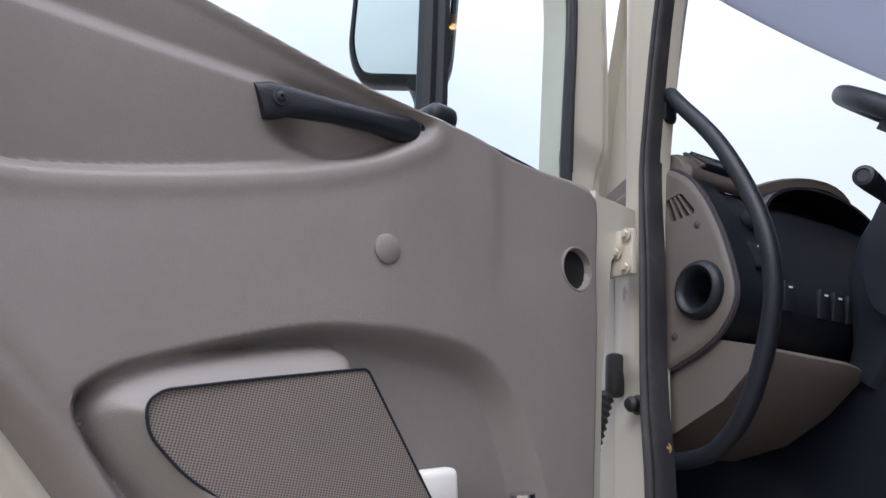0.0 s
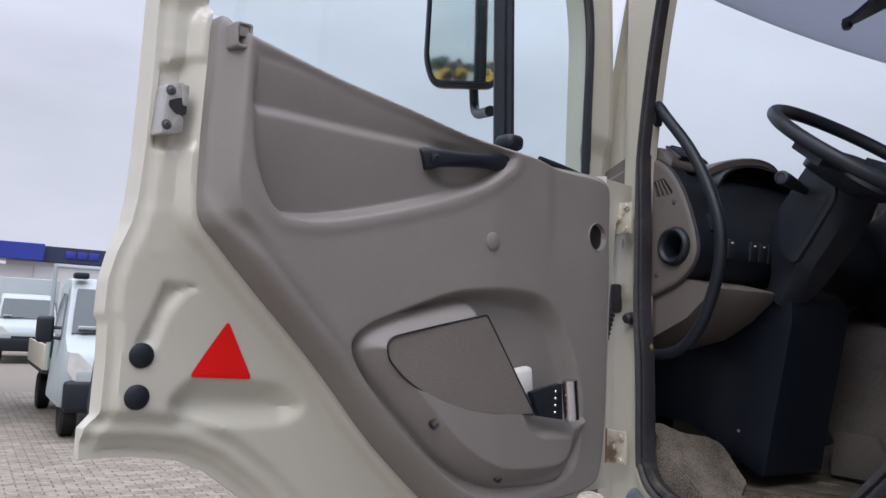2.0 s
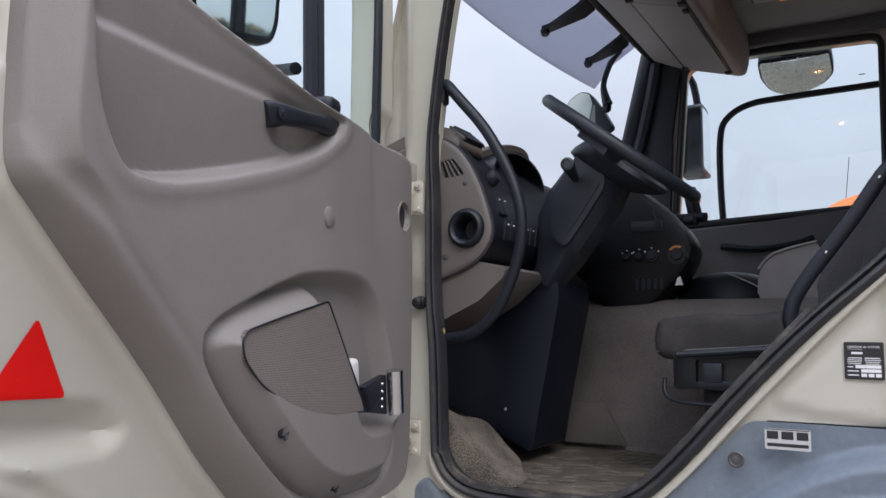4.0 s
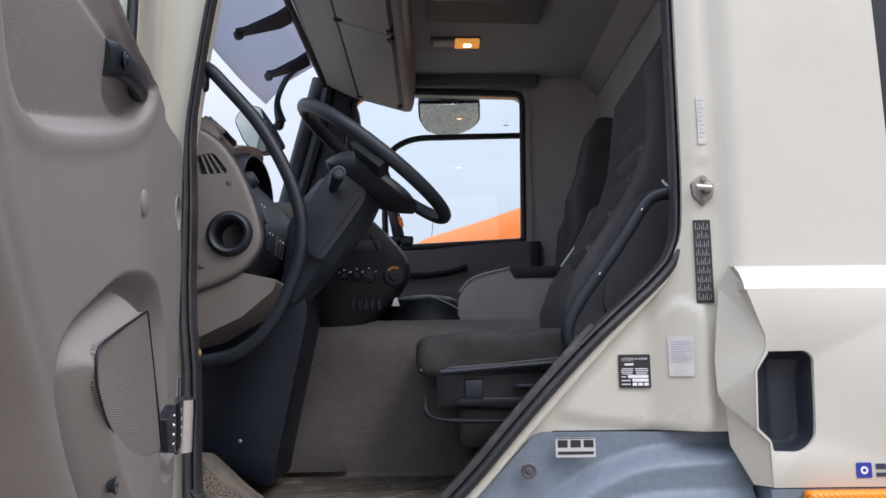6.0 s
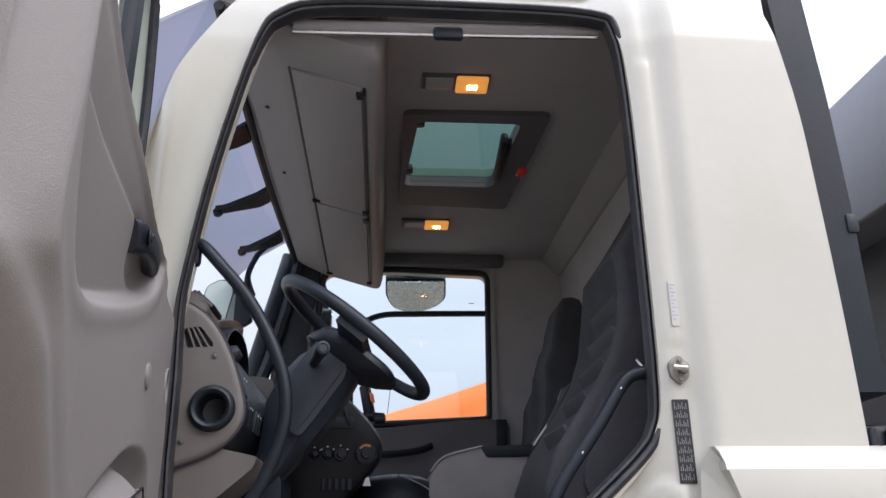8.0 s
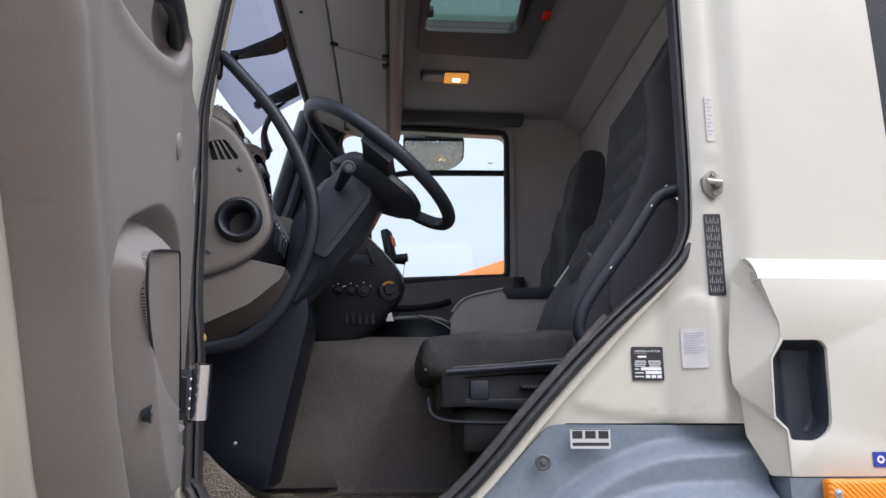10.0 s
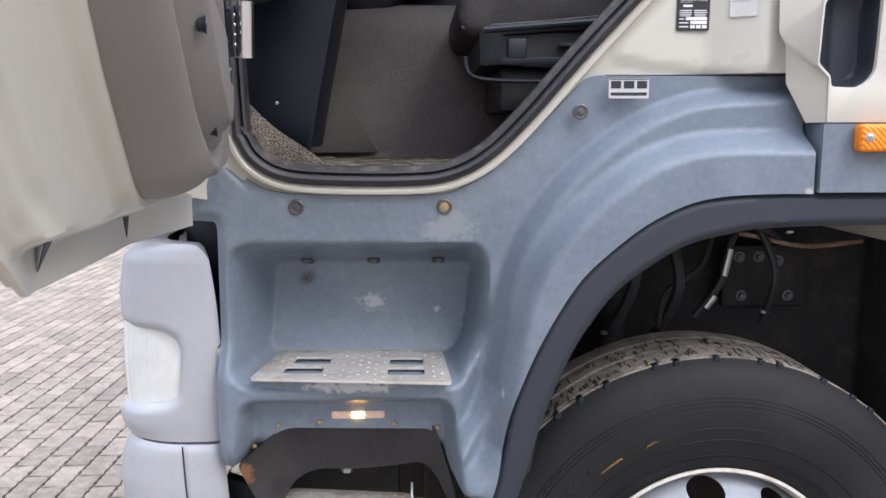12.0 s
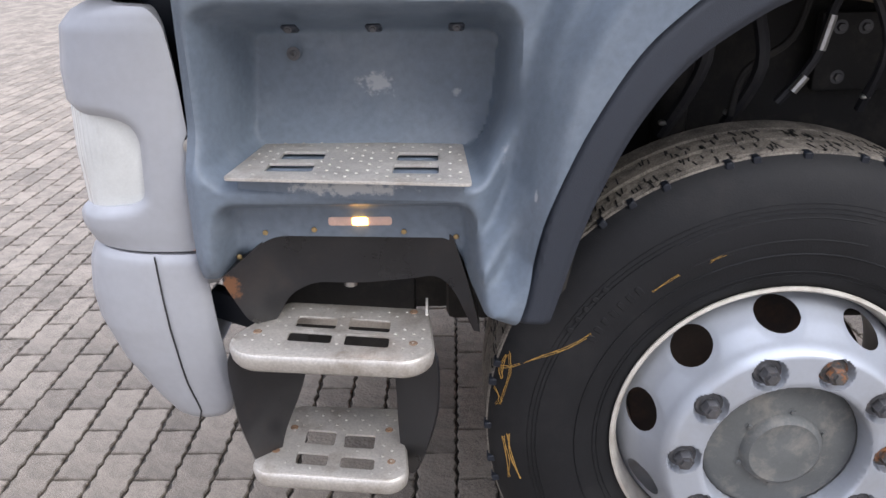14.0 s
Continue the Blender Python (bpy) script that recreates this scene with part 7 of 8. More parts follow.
part("hatch_frame", prism(HF, 3.085, 3.106, flat_xy, 0.006, holes=[HATCH]), M_HEADD, ht)
part("hatch_collar", prism(inset(HATCH, -0.02), 3.104, 3.130, flat_xy, holes=[inset(HATCH, 0.001)]), M_HEADD, ht)
gp = part("hatch_glass", prism(inset(HATCH, -0.015), 3.126, 3.131, flat_xy), G_TINT, ht, "green tinted glass")
gp.visible_shadow = False
part("hatch_handle", tube([(0.805, 0.85, 3.105), (0.800, 0.86, 3.075), (0.805, 1.0, 3.070), (0.812, 1.14, 3.075), (0.815, 1.15, 3.105)], 0.014, 8, 4), M_BLACK, ht)
part("hatch_arm", rbox((0.825, 1.0, 3.10), (0.03, 0.24, 0.03), 0.006, 2), M_BLACK, ht)
for x, y in ((0.505, 0.76), (0.478, 1.12)):
    part("hatch_hook", rbox((x, y, 3.10), (0.035, 0.045, 0.03), 0.008, 2), M_BLACK, ht)
part("red_reflector", rbox((0.902, 1.085, 3.080), (0.030, 0.055, 0.012), 0.002, 1), M_REDL, ht, "small red reflector")
for nm, cx, cy, w, d in (("near", 0.653, 0.510, 0.098, 0.078), ("far", 0.620, 1.650, 0.104, 0.078)):
    lp = thing("ceiling_lamp", "lit warm ceiling lamp with a clear dead half", "ceiling lamp", at=(cx, cy, 3.1), group="ceiling lamps")
    part("lamp_base", rbox((cx - 0.05, cy, 3.100), (0.21, d, 0.014), 0.005, 2), M_HEADD, lp)
    part("dead_lens", rbox((cx - 0.10, cy, 3.092), (0.085, d * 0.8, 0.014), 0.005, 2), mat("dim_lens", (0.35, 0.35, 0.36), 0.3), lp)
    lens = part("lit_lens", rbox((cx, cy, 3.090), (w, d, 0.018), 0.006, 3), lit("lamp_lens_" + nm, (1.0, 0.42, 0.09), 0.40), lp, "glowing amber lens")
    part("bulb", rbox((cx, cy, 3.080), (0.030, 0.022, 0.004), 0.001, 1), L_WARM, lens)
# rolled blind above the door and the dark band over the far window
bl = thing("side_blind", "rolled side blind with a black catch over the door", "roller blind", at=(0.54, 0.1, 2.97))
part("blind_tube", tube([(0.16, 0.105, 2.985), (0.54, 0.105, 2.990), (0.93, 0.105, 3.000)], 0.020, 10, 2), M_OC, bl)
part("blind_rail", tube([(0.16, 0.095, 2.962), (0.54, 0.095, 2.968), (0.93, 0.095, 2.978)], 0.006, 8, 2), M_CHROME, bl)
part("blind_catch", rbox((0.545, 0.088, 2.968), (0.075, 0.02, 0.035), 0.008, 2), M_BLACK, bl)
thing("far_blind", "rolled dark blind above the passenger window", "roller blind", geo=rbox((0.66, 2.085, 3.085), (0.64, 0.06, 0.07), 0.02, 3), material=M_HEADD)
# dark block added on the wall to show the dark belt hole
thing("belt_hole_block", "small dark block for the belt hole in the rear wall", "hook", geo=rbox((1.262, 1.36, 2.78), (0.03, 0.03, 0.045), 0.008, 2), material=M_BLACK)

# ---- sun visor and mirrors outside the screen ----
M_VIS = bpy.data.materials.new("translucent_visor")
M_VIS.use_nodes = True
vn, vl = M_VIS.node_tree.nodes, M_VIS.node_tree.links
vn["Principled BSDF"].inputs["Base Color"].default_value = (0.42, 0.43, 0.47, 1)
vn["Principled BSDF"].inputs["Roughness"].default_value = 0.3
vt = vn.new("ShaderNodeBsdfTranslucent")
vt.inputs[0].default_value = (0.60, 0.61, 0.68, 1)
vx = vn.new("ShaderNodeMixShader")
vx.inputs[0].default_value = 0.6
vl.new(vn["Principled BSDF"].outputs[0], vx.inputs[1])
vl.new(vt.outputs[0], vx.inputs[2])
vl.new(vx.outputs[0], vn["Material Output"].inputs[0])
vis = thing("sun_visor", under=cab, label="lilac-grey translucent sun visor over the windscreen", category="sun visor", at=(-0.3, 1.1, 3.0))
vr = []
for y in np.linspace(0.20, 2.00, 18):
    bow = 0.07 * (1 - ((y - 1.1) / 0.95) ** 2)
    z0 = 2.945
    vr.append([(-0.29 - bow, y, z0), (-0.296 - bow, y, z0 + 0.008), (-0.20 - bow, y, 3.06), (-0.030 - bow * 0.5, y, 3.165), (-0.026 - bow * 0.5, y, 3.157), (-0.194 - bow, y, 3.050)])
part("visor_sheet", loft(vr), M_VIS, vis)
for y, xt in ((0.78, -0.19), (1.28, -0.25), (1.72, -0.23)):
    part("visor_arm", loft([[(x, y - w, z - 0.02), (x, y + w, z - 0.02), (x, y + w, z), (x, y - w, z)] for x, w, z in ((-0.06, 0.055, 3.065), (-0.10, 0.050, 3.04), (xt + 0.03, 0.020, 3.00), (xt - 0.005, 0.018, 2.995))]), M_BLACK, vis)
    part("arm_knob", lathe([(0.018, 0), (0.018, 0.02), (0.012, 0.026), (0, 0.026)], facing((xt, y, 2.985), (0.3, 0, -1)), 14), M_BLACK, vis)
part("mirror_stalk", tube([(-0.157, 1.95, 3.10), (-0.200, 1.95, 3.04), (-0.235, 1.95, 2.94), (-0.217, 1.95, 2.845)], [0.020, 0.014, 0.014, 0.026], 8, 5), M_BLACK, vis)
fm = thing("ramp_mirror", under=cab, label="grey kerb mirror hanging above the passenger window", category="mirror", at=(0.55, 2.25, 2.95))
on_kerb = lambda u, v, h: (u, 2.235 + (3.03 - v) * 1.20 - h * 0.53, 3.035 - (3.03 - v) * 0.84 - h * 0.85)
KM = fillet([(0.400, 3.030), (0.706, 3.032), (0.712, 2.945), (0.665, 2.905), (0.544, 2.875), (0.440, 2.898), (0.402, 2.955)], [0.02, 0.02, 0.02, 0.04, 0.06, 0.04, 0.02])
part("shell", prism(KM, -0.05, 0.0, on_kerb, 0.01), M_DARK, fm)
dome = inset(KM, 0.008)
part("face", relief(dome, lambda p: 0.020 - 0.6 * ((p[:, 0] - 0.555) ** 2 + (p[:, 1] - 2.95) ** 2), on_kerb, 0.010, rim=-0.004), mat("kerb_mirror_glass", (0.80, 0.82, 0.80), 0.24, metal=0.95, var=0.05, scale=60.0, dirt=(0.5, 0.5, 0.47), dirt_amt=0.3, dirt_scale=20.0), fm, "domed mirror glass")
part("arm", rbox((0.55, 2.26, 3.06), (0.10, 0.05, 0.05), 0.01, 2), M_BLACK, fm)
pm = thing("passenger_mirror", under=cab, label="black passenger door mirror outside the window", category="mirror", at=(0.1, 2.45, 2.5))
part("shell", prism(fillet([(2.30, 2.56), (2.50, 2.55), (2.50, 2.86), (2.46, 2.895), (2.30, 2.90)], 0.04), 0.02, 0.13, across, 0.02), M_BLACK, pm)
part("face", prism(fillet([(2.32, 2.58), (2.485, 2.57), (2.485, 2.85), (2.45, 2.875), (2.32, 2.88)], 0.03), 0.130, 0.134, across), M_MIRROR, pm)
part("stay", tube([(0.10, 2.42, 2.84), (0.08, 2.38, 3.02), (0.05, 2.28, 3.06)], 0.018, 8, 3), M_BLACK, pm)
fr = thing("front_mirror", under=cab, label="pale front mirror standing off the windscreen corner", category="mirror", at=(-0.33, 1.97, 2.8))
FM = fillet([(-0.436, 2.860), (-0.421, 2.904), (-0.360, 2.937), (-0.315, 2.926), (-0.255, 2.840), (-0.206, 2.748), (-0.255, 2.715), (-0.337, 2.708), (-0.390, 2.761)], 0.02)
part("shell", prism(FM, -2.04, -1.985, side, 0.012), M_DARK, fr)
# pale and darker facet colours stand in for what this mirror reflects
M_PALE_REFL = mat("mirror_painted_pale", (0.50, 0.56, 0.54), 0.3, metal=0.1, var=0.12, scale=6.0)
part("face", prism(fillet([(-0.430, 2.860), (-0.416, 2.900), (-0.360, 2.930), (-0.318, 2.920), (-0.302, 2.870), (-0.334, 2.716), (-0.386, 2.765)], 0.012), -1.985, -1.980, side), M_PALE_REFL, fr)
part("lower_face", prism(fillet([(-0.298, 2.868), (-0.258, 2.836), (-0.214, 2.750), (-0.257, 2.722), (-0.330, 2.715)], 0.010), -1.985, -1.981, lambda u, v, h: side(u, v, h - 0.10 * (u + 0.33))), mat("shaded_mirror", (0.24, 0.27, 0.26), 0.3, metal=0.1, var=0.15, scale=6.0), fr)
part("stay", tube([(-0.245, 1.99, 2.84), (-0.225, 1.97, 2.83), (-0.217, 1.95, 2.86)], 0.018, 8, 3), M_BLACK, fr)


# ---- chassis behind the wheel, rear of the cab ----
ch = thing("chassis", under=cab, label="dark dirty chassis and wheel house behind the front wheel", category="chassis", at=(1.0, 0.8, 0.5))
M_GRIME = mat("grimy_black", (0.020, 0.019, 0.018), 0.8, var=0.4, scale=9.0, dirt=(0.07, 0.06, 0.05), dirt_amt=0.6, dirt_scale=12.0)
part("wheel_house", prism([(0.52, 0.80), (0.56, 1.0), (0.66, 1.24), (0.80, 1.36), (1.0, 1.42), (1.60, 1.42), (1.60, 0.45), (1.50, 0.45), (1.50, 1.36), (1.0, 1.38), (0.82, 1.32), (0.70, 1.20), (0.60, 1.0), (0.56, 0.80)], -0.50, -0.055, side), M_GRIME, ch)
part("inner_wall", rbox((1.0, 0.56, 0.98), (1.3, 0.05, 0.95), 0.02, 2), M_GRIME, ch)
part("frame_rail", rbox((2.1, 0.66, 0.85), (3.9, 0.08, 0.28), 0.02, 2), M_GRIME, ch)
part("axle", tube([(0.945, 0.30, 0.52), (0.945, 2.0, 0.52)], 0.07, 10, 1), M_GRIME, ch)
for i, (x, z, x2, z2) in enumerate(((0.78, 1.30, 0.76, 1.05), (0.86, 1.32, 0.80, 1.00), (1.02, 1.34, 1.25, 1.25), (0.95, 1.28, 0.93, 1.02), (1.15, 1.33, 1.20, 1.05))):
    part("hose", tube([(x, 0.40, z), ((x + x2) / 2 + 0.03, 0.37, (z + z2) / 2), (x2, 0.42, z2)], 0.010 + 0.004 * (i % 2), 8, 5), M_RUBBER, ch)
    part("hose_clip", rbox((x2, 0.405, z2 + 0.03), (0.020, 0.014, 0.010), 0.003, 1), M_STEEL, ch)
part("bracket", rbox((1.22, 0.47, 1.16), (0.22, 0.03, 0.16), 0.01, 2), M_GRIME, ch)
for x, z in ((1.15, 1.21), (1.20, 1.21), (1.25, 1.20), (1.16, 1.11), (1.28, 1.11)):
    part("bracket_bolt", hexbolt((x, 0.455, z), (0, -1, 0), 0.009), M_NUT, ch)
part("shock_absorber", tube([(0.84, 0.47, 1.28), (0.82, 0.47, 0.8)], 0.035, 12, 1), M_GRIME, ch)
part("tow_plate", rbox((0.15, 0.30, 0.66), (0.28, 0.05, 0.20), 0.01, 2), M_GRIME, ch)
part("front_underside", rbox((0.20, 0.85, 0.97), (0.75, 1.1, 0.46), 0.05, 2), M_GRIME, ch)
# unseen mass added under the cab to keep light off the ground there
part("under_cab_blocker", rbox((0.55, 1.25, 0.80), (1.5, 1.0, 0.80), 0.08, 2), M_GRIME, ch)
for pts, r, m in (([(1.106, 0.38, 1.285), (1.087, 0.37, 1.243), (1.07, 0.37, 1.16), (1.014, 0.38, 1.075)], 0.010, M_RUBBER), ([(1.06, 0.40, 1.30), (1.03, 0.39, 1.20), (0.943, 0.38, 1.137), (0.925, 0.38, 1.05)], 0.008, M_GRIME), ([(1.00, 0.42, 1.29), (1.14, 0.40, 1.275), (1.275, 0.38, 1.248), (1.42, 0.38, 1.26)], 0.006, M_RUST)):
    part("pipe", tube(pts, r, 8, 5), m, ch)
for a, b in (((1.087, 0.358, 1.245), (1.074, 0.357, 1.18)), ((1.055, 0.36, 1.13), (1.035, 0.363, 1.10))):
    part("foil_wrap", tube([a, b], 0.0085, 8, 1), M_STEEL, ch)
part("drop_link", tube([(0.18, 0.13, 0.80), (0.18, 0.13, 0.86)], 0.012, 10, 1), M_STEEL, ch)

st = thing("air_intake", under=cab, label="black air intake duct behind the cab", category="air duct", at=(1.45, 0.3, 1.7))
part("duct", loft([[(x0, 0.06, z), (x0 + 0.085, 0.05, z), (x0 + 0.10, 0.10, z), (x0 + 0.10, 0.40, z), (x0, 0.40, z)] for z, x0 in ((2.07, 1.395), (2.20, 1.392), (2.50, 1.395), (2.80, 1.390), (3.10, 1.375), (3.45, 1.365))]), M_BLACK, st)
part("duct_strap", rbox((1.475, 0.06, 2.46), (0.03, 0.03, 0.05), 0.008, 2), M_DARK, st)
part("lower_box", rbox((1.54, 0.28, 1.90), (0.26, 0.36, 0.22), 0.02, 2), M_BLACK, st)
for i in range(3):
    part("box_rib", rbox((1.45 + 0.04 * i, 0.092, 1.90), (0.018, 0.012, 0.20), 0.004, 1), M_DARK, st)
tb = thing("tipper_body", under=cab, label="dark grey tipper body behind the cab", category="tipper body", at=(3.5, 1.2, 1.6))
part("headboard", rbox((1.98, 1.18, 2.16), (0.06, 2.30, 1.05), 0.01, 2), M_TARP, tb)
part("upper_board", loft([[(x, y, z) for x, z in fillet([(1.800, 2.655), (1.865, 3.125), (1.93, 3.125), (1.96, 2.655)], 0.012, 3)] for y in (0.02, 2.34)]), M_TARP_LIT, tb, "upper board in a lighter grey for the light it catches")
part("body_side", prism([(2.02, 1.55), (6.5, 1.55), (6.5, 2.95), (2.02, 3.05)], -0.13, -0.02, side, 0.01), M_TARP, tb)
part("subframe", rbox((4.0, 1.1, 1.35), (5.2, 0.9, 0.25), 0.03, 2), M_GRIME, tb)


# ---- stickers on the cab ----
def on_cab(u, v, h):
    return side(u, v, float(cab_side_height(np.array([[u, v]]))[0]) + h)


def sticker(name, label, x0, x1, z0, z1, place, base, bars, ink):
    """A thin label with rows of plain bars for its small print."""
    t = thing(name, label, at=place((x0 + x1) / 2, z0, 0.0), under=cab)
    if place is on_cab:
        ha, hb = [max(-on_cab(x, z, 0.0)[1] for z in (z0, (z0 + z1) / 2, z1)) + 0.0012 for x in (x0, x1)]
        place = lambda u, v, h: side(u, v, ha + (hb - ha) * (u - x0) / (x1 - x0) + h)
    part("sheet", prism(fillet([(x0, z0), (x1, z0), (x1, z1), (x0, z1)], 0.003), 0.0008, 0.002, place), base, t)
    for i, (a, b, c, d) in enumerate(bars):
        part("print", prism([(x0 + a * (x1 - x0), z0 + c * (z1 - z0)), (x0 + b * (x1 - x0), z0 + c * (z1 - z0)), (x0 + b * (x1 - x0), z0 + d * (z1 - z0)), (x0 + a * (x1 - x0), z0 + d * (z1 - z0))], 0.002, 0.0026, place), ink, t)
    return t


def writing(text, m, size, material, parent, name="lettering"):
    c = bpy.data.curves.new("text", "FONT")
    c.body, c.size, c.extrude, c.align_x = text, size, 0.0003, "CENTER"
    ob = bpy.data.objects.new("text", c)
    scene.collection.objects.link(ob)
    me = bpy.data.meshes.new_from_object(ob.evaluated_get(bpy.context.evaluated_depsgraph_get()))
    bpy.data.objects.remove(ob)
    bpy.data.curves.remove(c)
    me.transform(m)
    t = bmesh.new()
    t.from_mesh(me)
    return part(name, t, material, parent)


lim = sticker("limiter_plate", "black speed limiter sticker with white print", 0.836, 0.899, 1.716, 1.782, on_cab, M_BLACKST,
              [(0.1, 0.45, 0.56, 0.585), (0.52, 0.9, 0.56, 0.585), (0.08, 0.45, 0.51, 0.53), (0.52, 0.92, 0.51, 0.53), (0.08, 0.44, 0.46, 0.48), (0.54, 0.9, 0.46, 0.48), (0.1, 0.42, 0.41, 0.43), (0.54, 0.88, 0.41, 0.43), (0.08, 0.22, 0.32, 0.35), (0.28, 0.92, 0.30, 0.39), (0.08, 0.36, 0.21, 0.24), (0.42, 0.92, 0.19, 0.28), (0.08, 0.36, 0.10, 0.13), (0.42, 0.56, 0.07, 0.16), (0.60, 0.74, 0.07, 0.16), (0.78, 0.92, 0.07, 0.16)], M_STICK)
lean_ = math.atan2(on_cab(0.899, 1.75, 0.0)[1] - on_cab(0.836, 1.75, 0.0)[1], 0.063)
writing("LIMITEUR de VITESSE", Matrix.Translation((0.8675, on_cab(0.8675, 1.7715, 0.0060)[1], 1.7715)) @ Matrix.Rotation(lean_, 4, "Z") @ Matrix.Rotation(math.pi / 2, 4, "X"), 0.0056, M_STICK, lim)
part("print", prism([(0.848, 1.7605), (0.887, 1.7605), (0.887, 1.7645), (0.848, 1.7645)], 0.0034, 0.0042, on_cab), M_STICK, lim)
part("print", prism([(0.842, 1.769), (0.893, 1.769), (0.893, 1.7695), (0.842, 1.7695)], 0.0034, 0.0042, on_cab), M_STICK, lim)
sticker("type_label", "pale faded paper label on the door shut", 0.931, 0.974, 1.739, 1.816, on_cab, mat("faded_paper", (0.56, 0.55, 0.53), 0.5, var=0.1, scale=30.0), [(0.1, 0.9 - 0.2 * (i % 3 == 2), 0.86 - 0.062 * i, 0.88 - 0.062 * i) for i in range(9)], mat("blue_ink", (0.40, 0.40, 0.50), 0.6))
sticker("warning_strip", "long black sticker with white print under the striker", 0.986, 1.020, 1.880, 2.046, on_cab, M_BLACKST, [(0.12 + 0.115 * k, 0.155 + 0.115 * k, 0.04 + 0.105 * j, 0.04 + 0.105 * j + (0.085, 0.05, 0.07, 0.03)[(j + 3 * k) % 4]) for k in range(7) for j in range(9)], mat("dull_print", (0.24, 0.24, 0.24), 0.5))
sticker("faded_label", "faded label with blue print on the pillar", 1.004, 1.022, 2.20, 2.30, on_cab, M_WHITE, [(0.15, 0.85 - 0.3 * (i % 2), 0.9 - 0.085 * i, 0.93 - 0.085 * i) for i in range(10)], mat("faded_ink", (0.36, 0.36, 0.55), 0.6))
sticker("chassis_label", "narrow barcode label on the front pillar", -0.041, -0.014, 1.694, 1.750, on_cab, M_STICK, [(0.1 + 0.2 * k, 0.2 + 0.2 * k, 0.05, 0.95) for k in range(4)], M_INK)
sticker("maker_badge", "white sticker with a black maker's mark on the fender", 0.702, 0.779, 1.587, 1.624, lambda u, v, h: side(u, v, -0.030 + h), mat("silver_sticker", (0.50, 0.50, 0.51), 0.4, var=0.05, scale=20.0), [(0.05, 0.30, 0.50, 0.88), (0.37, 0.63, 0.50, 0.88), (0.70, 0.95, 0.50, 0.88), (0.02, 0.98, 0.94, 0.98), (0.05, 0.95, 0.14, 0.30)], M_BLACKST)
# striker
sk = thing("door_striker", under=cab, label="zinc door striker with two bolts on the pillar", category="striker", at=(1.005, 0.03, 2.08))
M_ZINC = mat("aged_zinc", (0.23, 0.215, 0.19), 0.5, metal=0.35, var=0.25, scale=30.0, dirt=(0.10, 0.08, 0.06), dirt_amt=0.5, dirt_scale=40.0)
part("striker_plate", prism(fillet([(1.005, 2.138), (1.030, 2.118), (1.026, 2.09), (1.008, 2.074), (0.988, 2.092), (0.985, 2.120)], 0.006), -0.022, -0.006, side, 0.004), M_ZINC, sk)
part("striker_pin", tube([(0.988, -0.010, 2.108), (1.018, -0.010, 2.106)], 0.0060, 10, 1), M_STEEL, sk)
part("striker_post", rbox((1.012, 0.000, 2.107), (0.018, 0.024, 0.020), 0.004, 2), M_ZINC, sk)
for z in (2.126, 2.086):
    part("striker_bolt", hexbolt((1.008, 0.006, z), (0, -1, 0), 0.005), M_ZINC, sk)
# door switch knob on the front pillar
thing("pillar_buffer", under=cab, label="black rubber door buffer on the front pillar", category="buffer", geo=lathe([(0.016, 0), (0.016, 0.008), (0.011, 0.012), (0.013, 0.022), (0.009, 0.028), (0, 0.030)], facing((-0.062, 0.064, 1.862), (0, -1, 0)), 18), material=M_RUBBER)


# ---- paving ----
def paver_mesh(fine):
    """One interlocking paving block with zigzag flanks, laid lengthways along y."""
    L, W, g = 0.226, 0.1125, 0.009
    zig = [(0.0, 0.0), (0.11, 0.004), (0.22, -0.003), (0.34, 0.005), (0.45, -0.002), (0.56, 0.004), (0.68, -0.004), (0.80, 0.003), (0.90, -0.003), (1.0, 0.0)] if fine else [(0.0, 0.0), (0.5, 0.004), (1.0, 0.0)]
    right = [(W / 2 - g / 2 + o, -L / 2 + g / 2 + t * (L - g)) for t, o in zig]
    left = [(-W / 2 + g / 2 + o, -L / 2 + g / 2 + t * (L - g)) for t, o in zig][::-1]
    ring = right + ([(0.018, L / 2 - g / 2 + 0.003), (-0.022, L / 2 - g / 2 - 0.002)] if fine else []) + left + ([(-0.020, -L / 2 + g / 2 + 0.003), (0.024, -L / 2 + g / 2 - 0.002)] if fine else [])
    n = len(ring)
    c = np.array(ring)
    vs = [(x, y, -0.012) for x, y in ring] + [(x, y, -0.004) for x, y in ring] + [(x * 0.94, y * 0.97, 0.0) for x, y in ring]
    fs = [(i, (i + 1) % n, n + (i + 1) % n, n + i) for i in range(n)] + [(n + i, n + (i + 1) % n, 2 * n + (i + 1) % n, 2 * n + i) for i in range(n)] + [tuple(range(2 * n, 3 * n))]
    return vs, fs


PV, PF = paver_mesh(True)
CV, CF = paver_mesh(False)
pm_ = bpy.data.meshes.new("paver")
pm_.from_pydata(PV, [], PF)
pm_.materials.append(M_PAVER)
ground_ob = bpy.data.objects["ground"]
near, rest = [], []
for i in range(-165, 40):
    for j in range(-30, 125):
        x, y = -0.02 + i * 0.1125, j * 0.226 + (0.113 if i % 2 else 0.0)
        d = math.hypot((x + 0.45) * 1.0, (y - 0.75) * 0.62)
        (near if d < 0.86 else rest).append((d, x, y))
near.sort()
rngp = random.Random(7)
for d, x, y in near[:300]:
    ob = new("paver", pm_)
    ob.location = (x, y, rngp.uniform(-0.0015, 0.0012))
    ob.rotation_euler = (rngp.uniform(-0.006, 0.006), rngp.uniform(-0.008, 0.008), rngp.uniform(-0.008, 0.008))
    ob.parent = ground_ob
rest += near[300:]
faces, verts = [], []
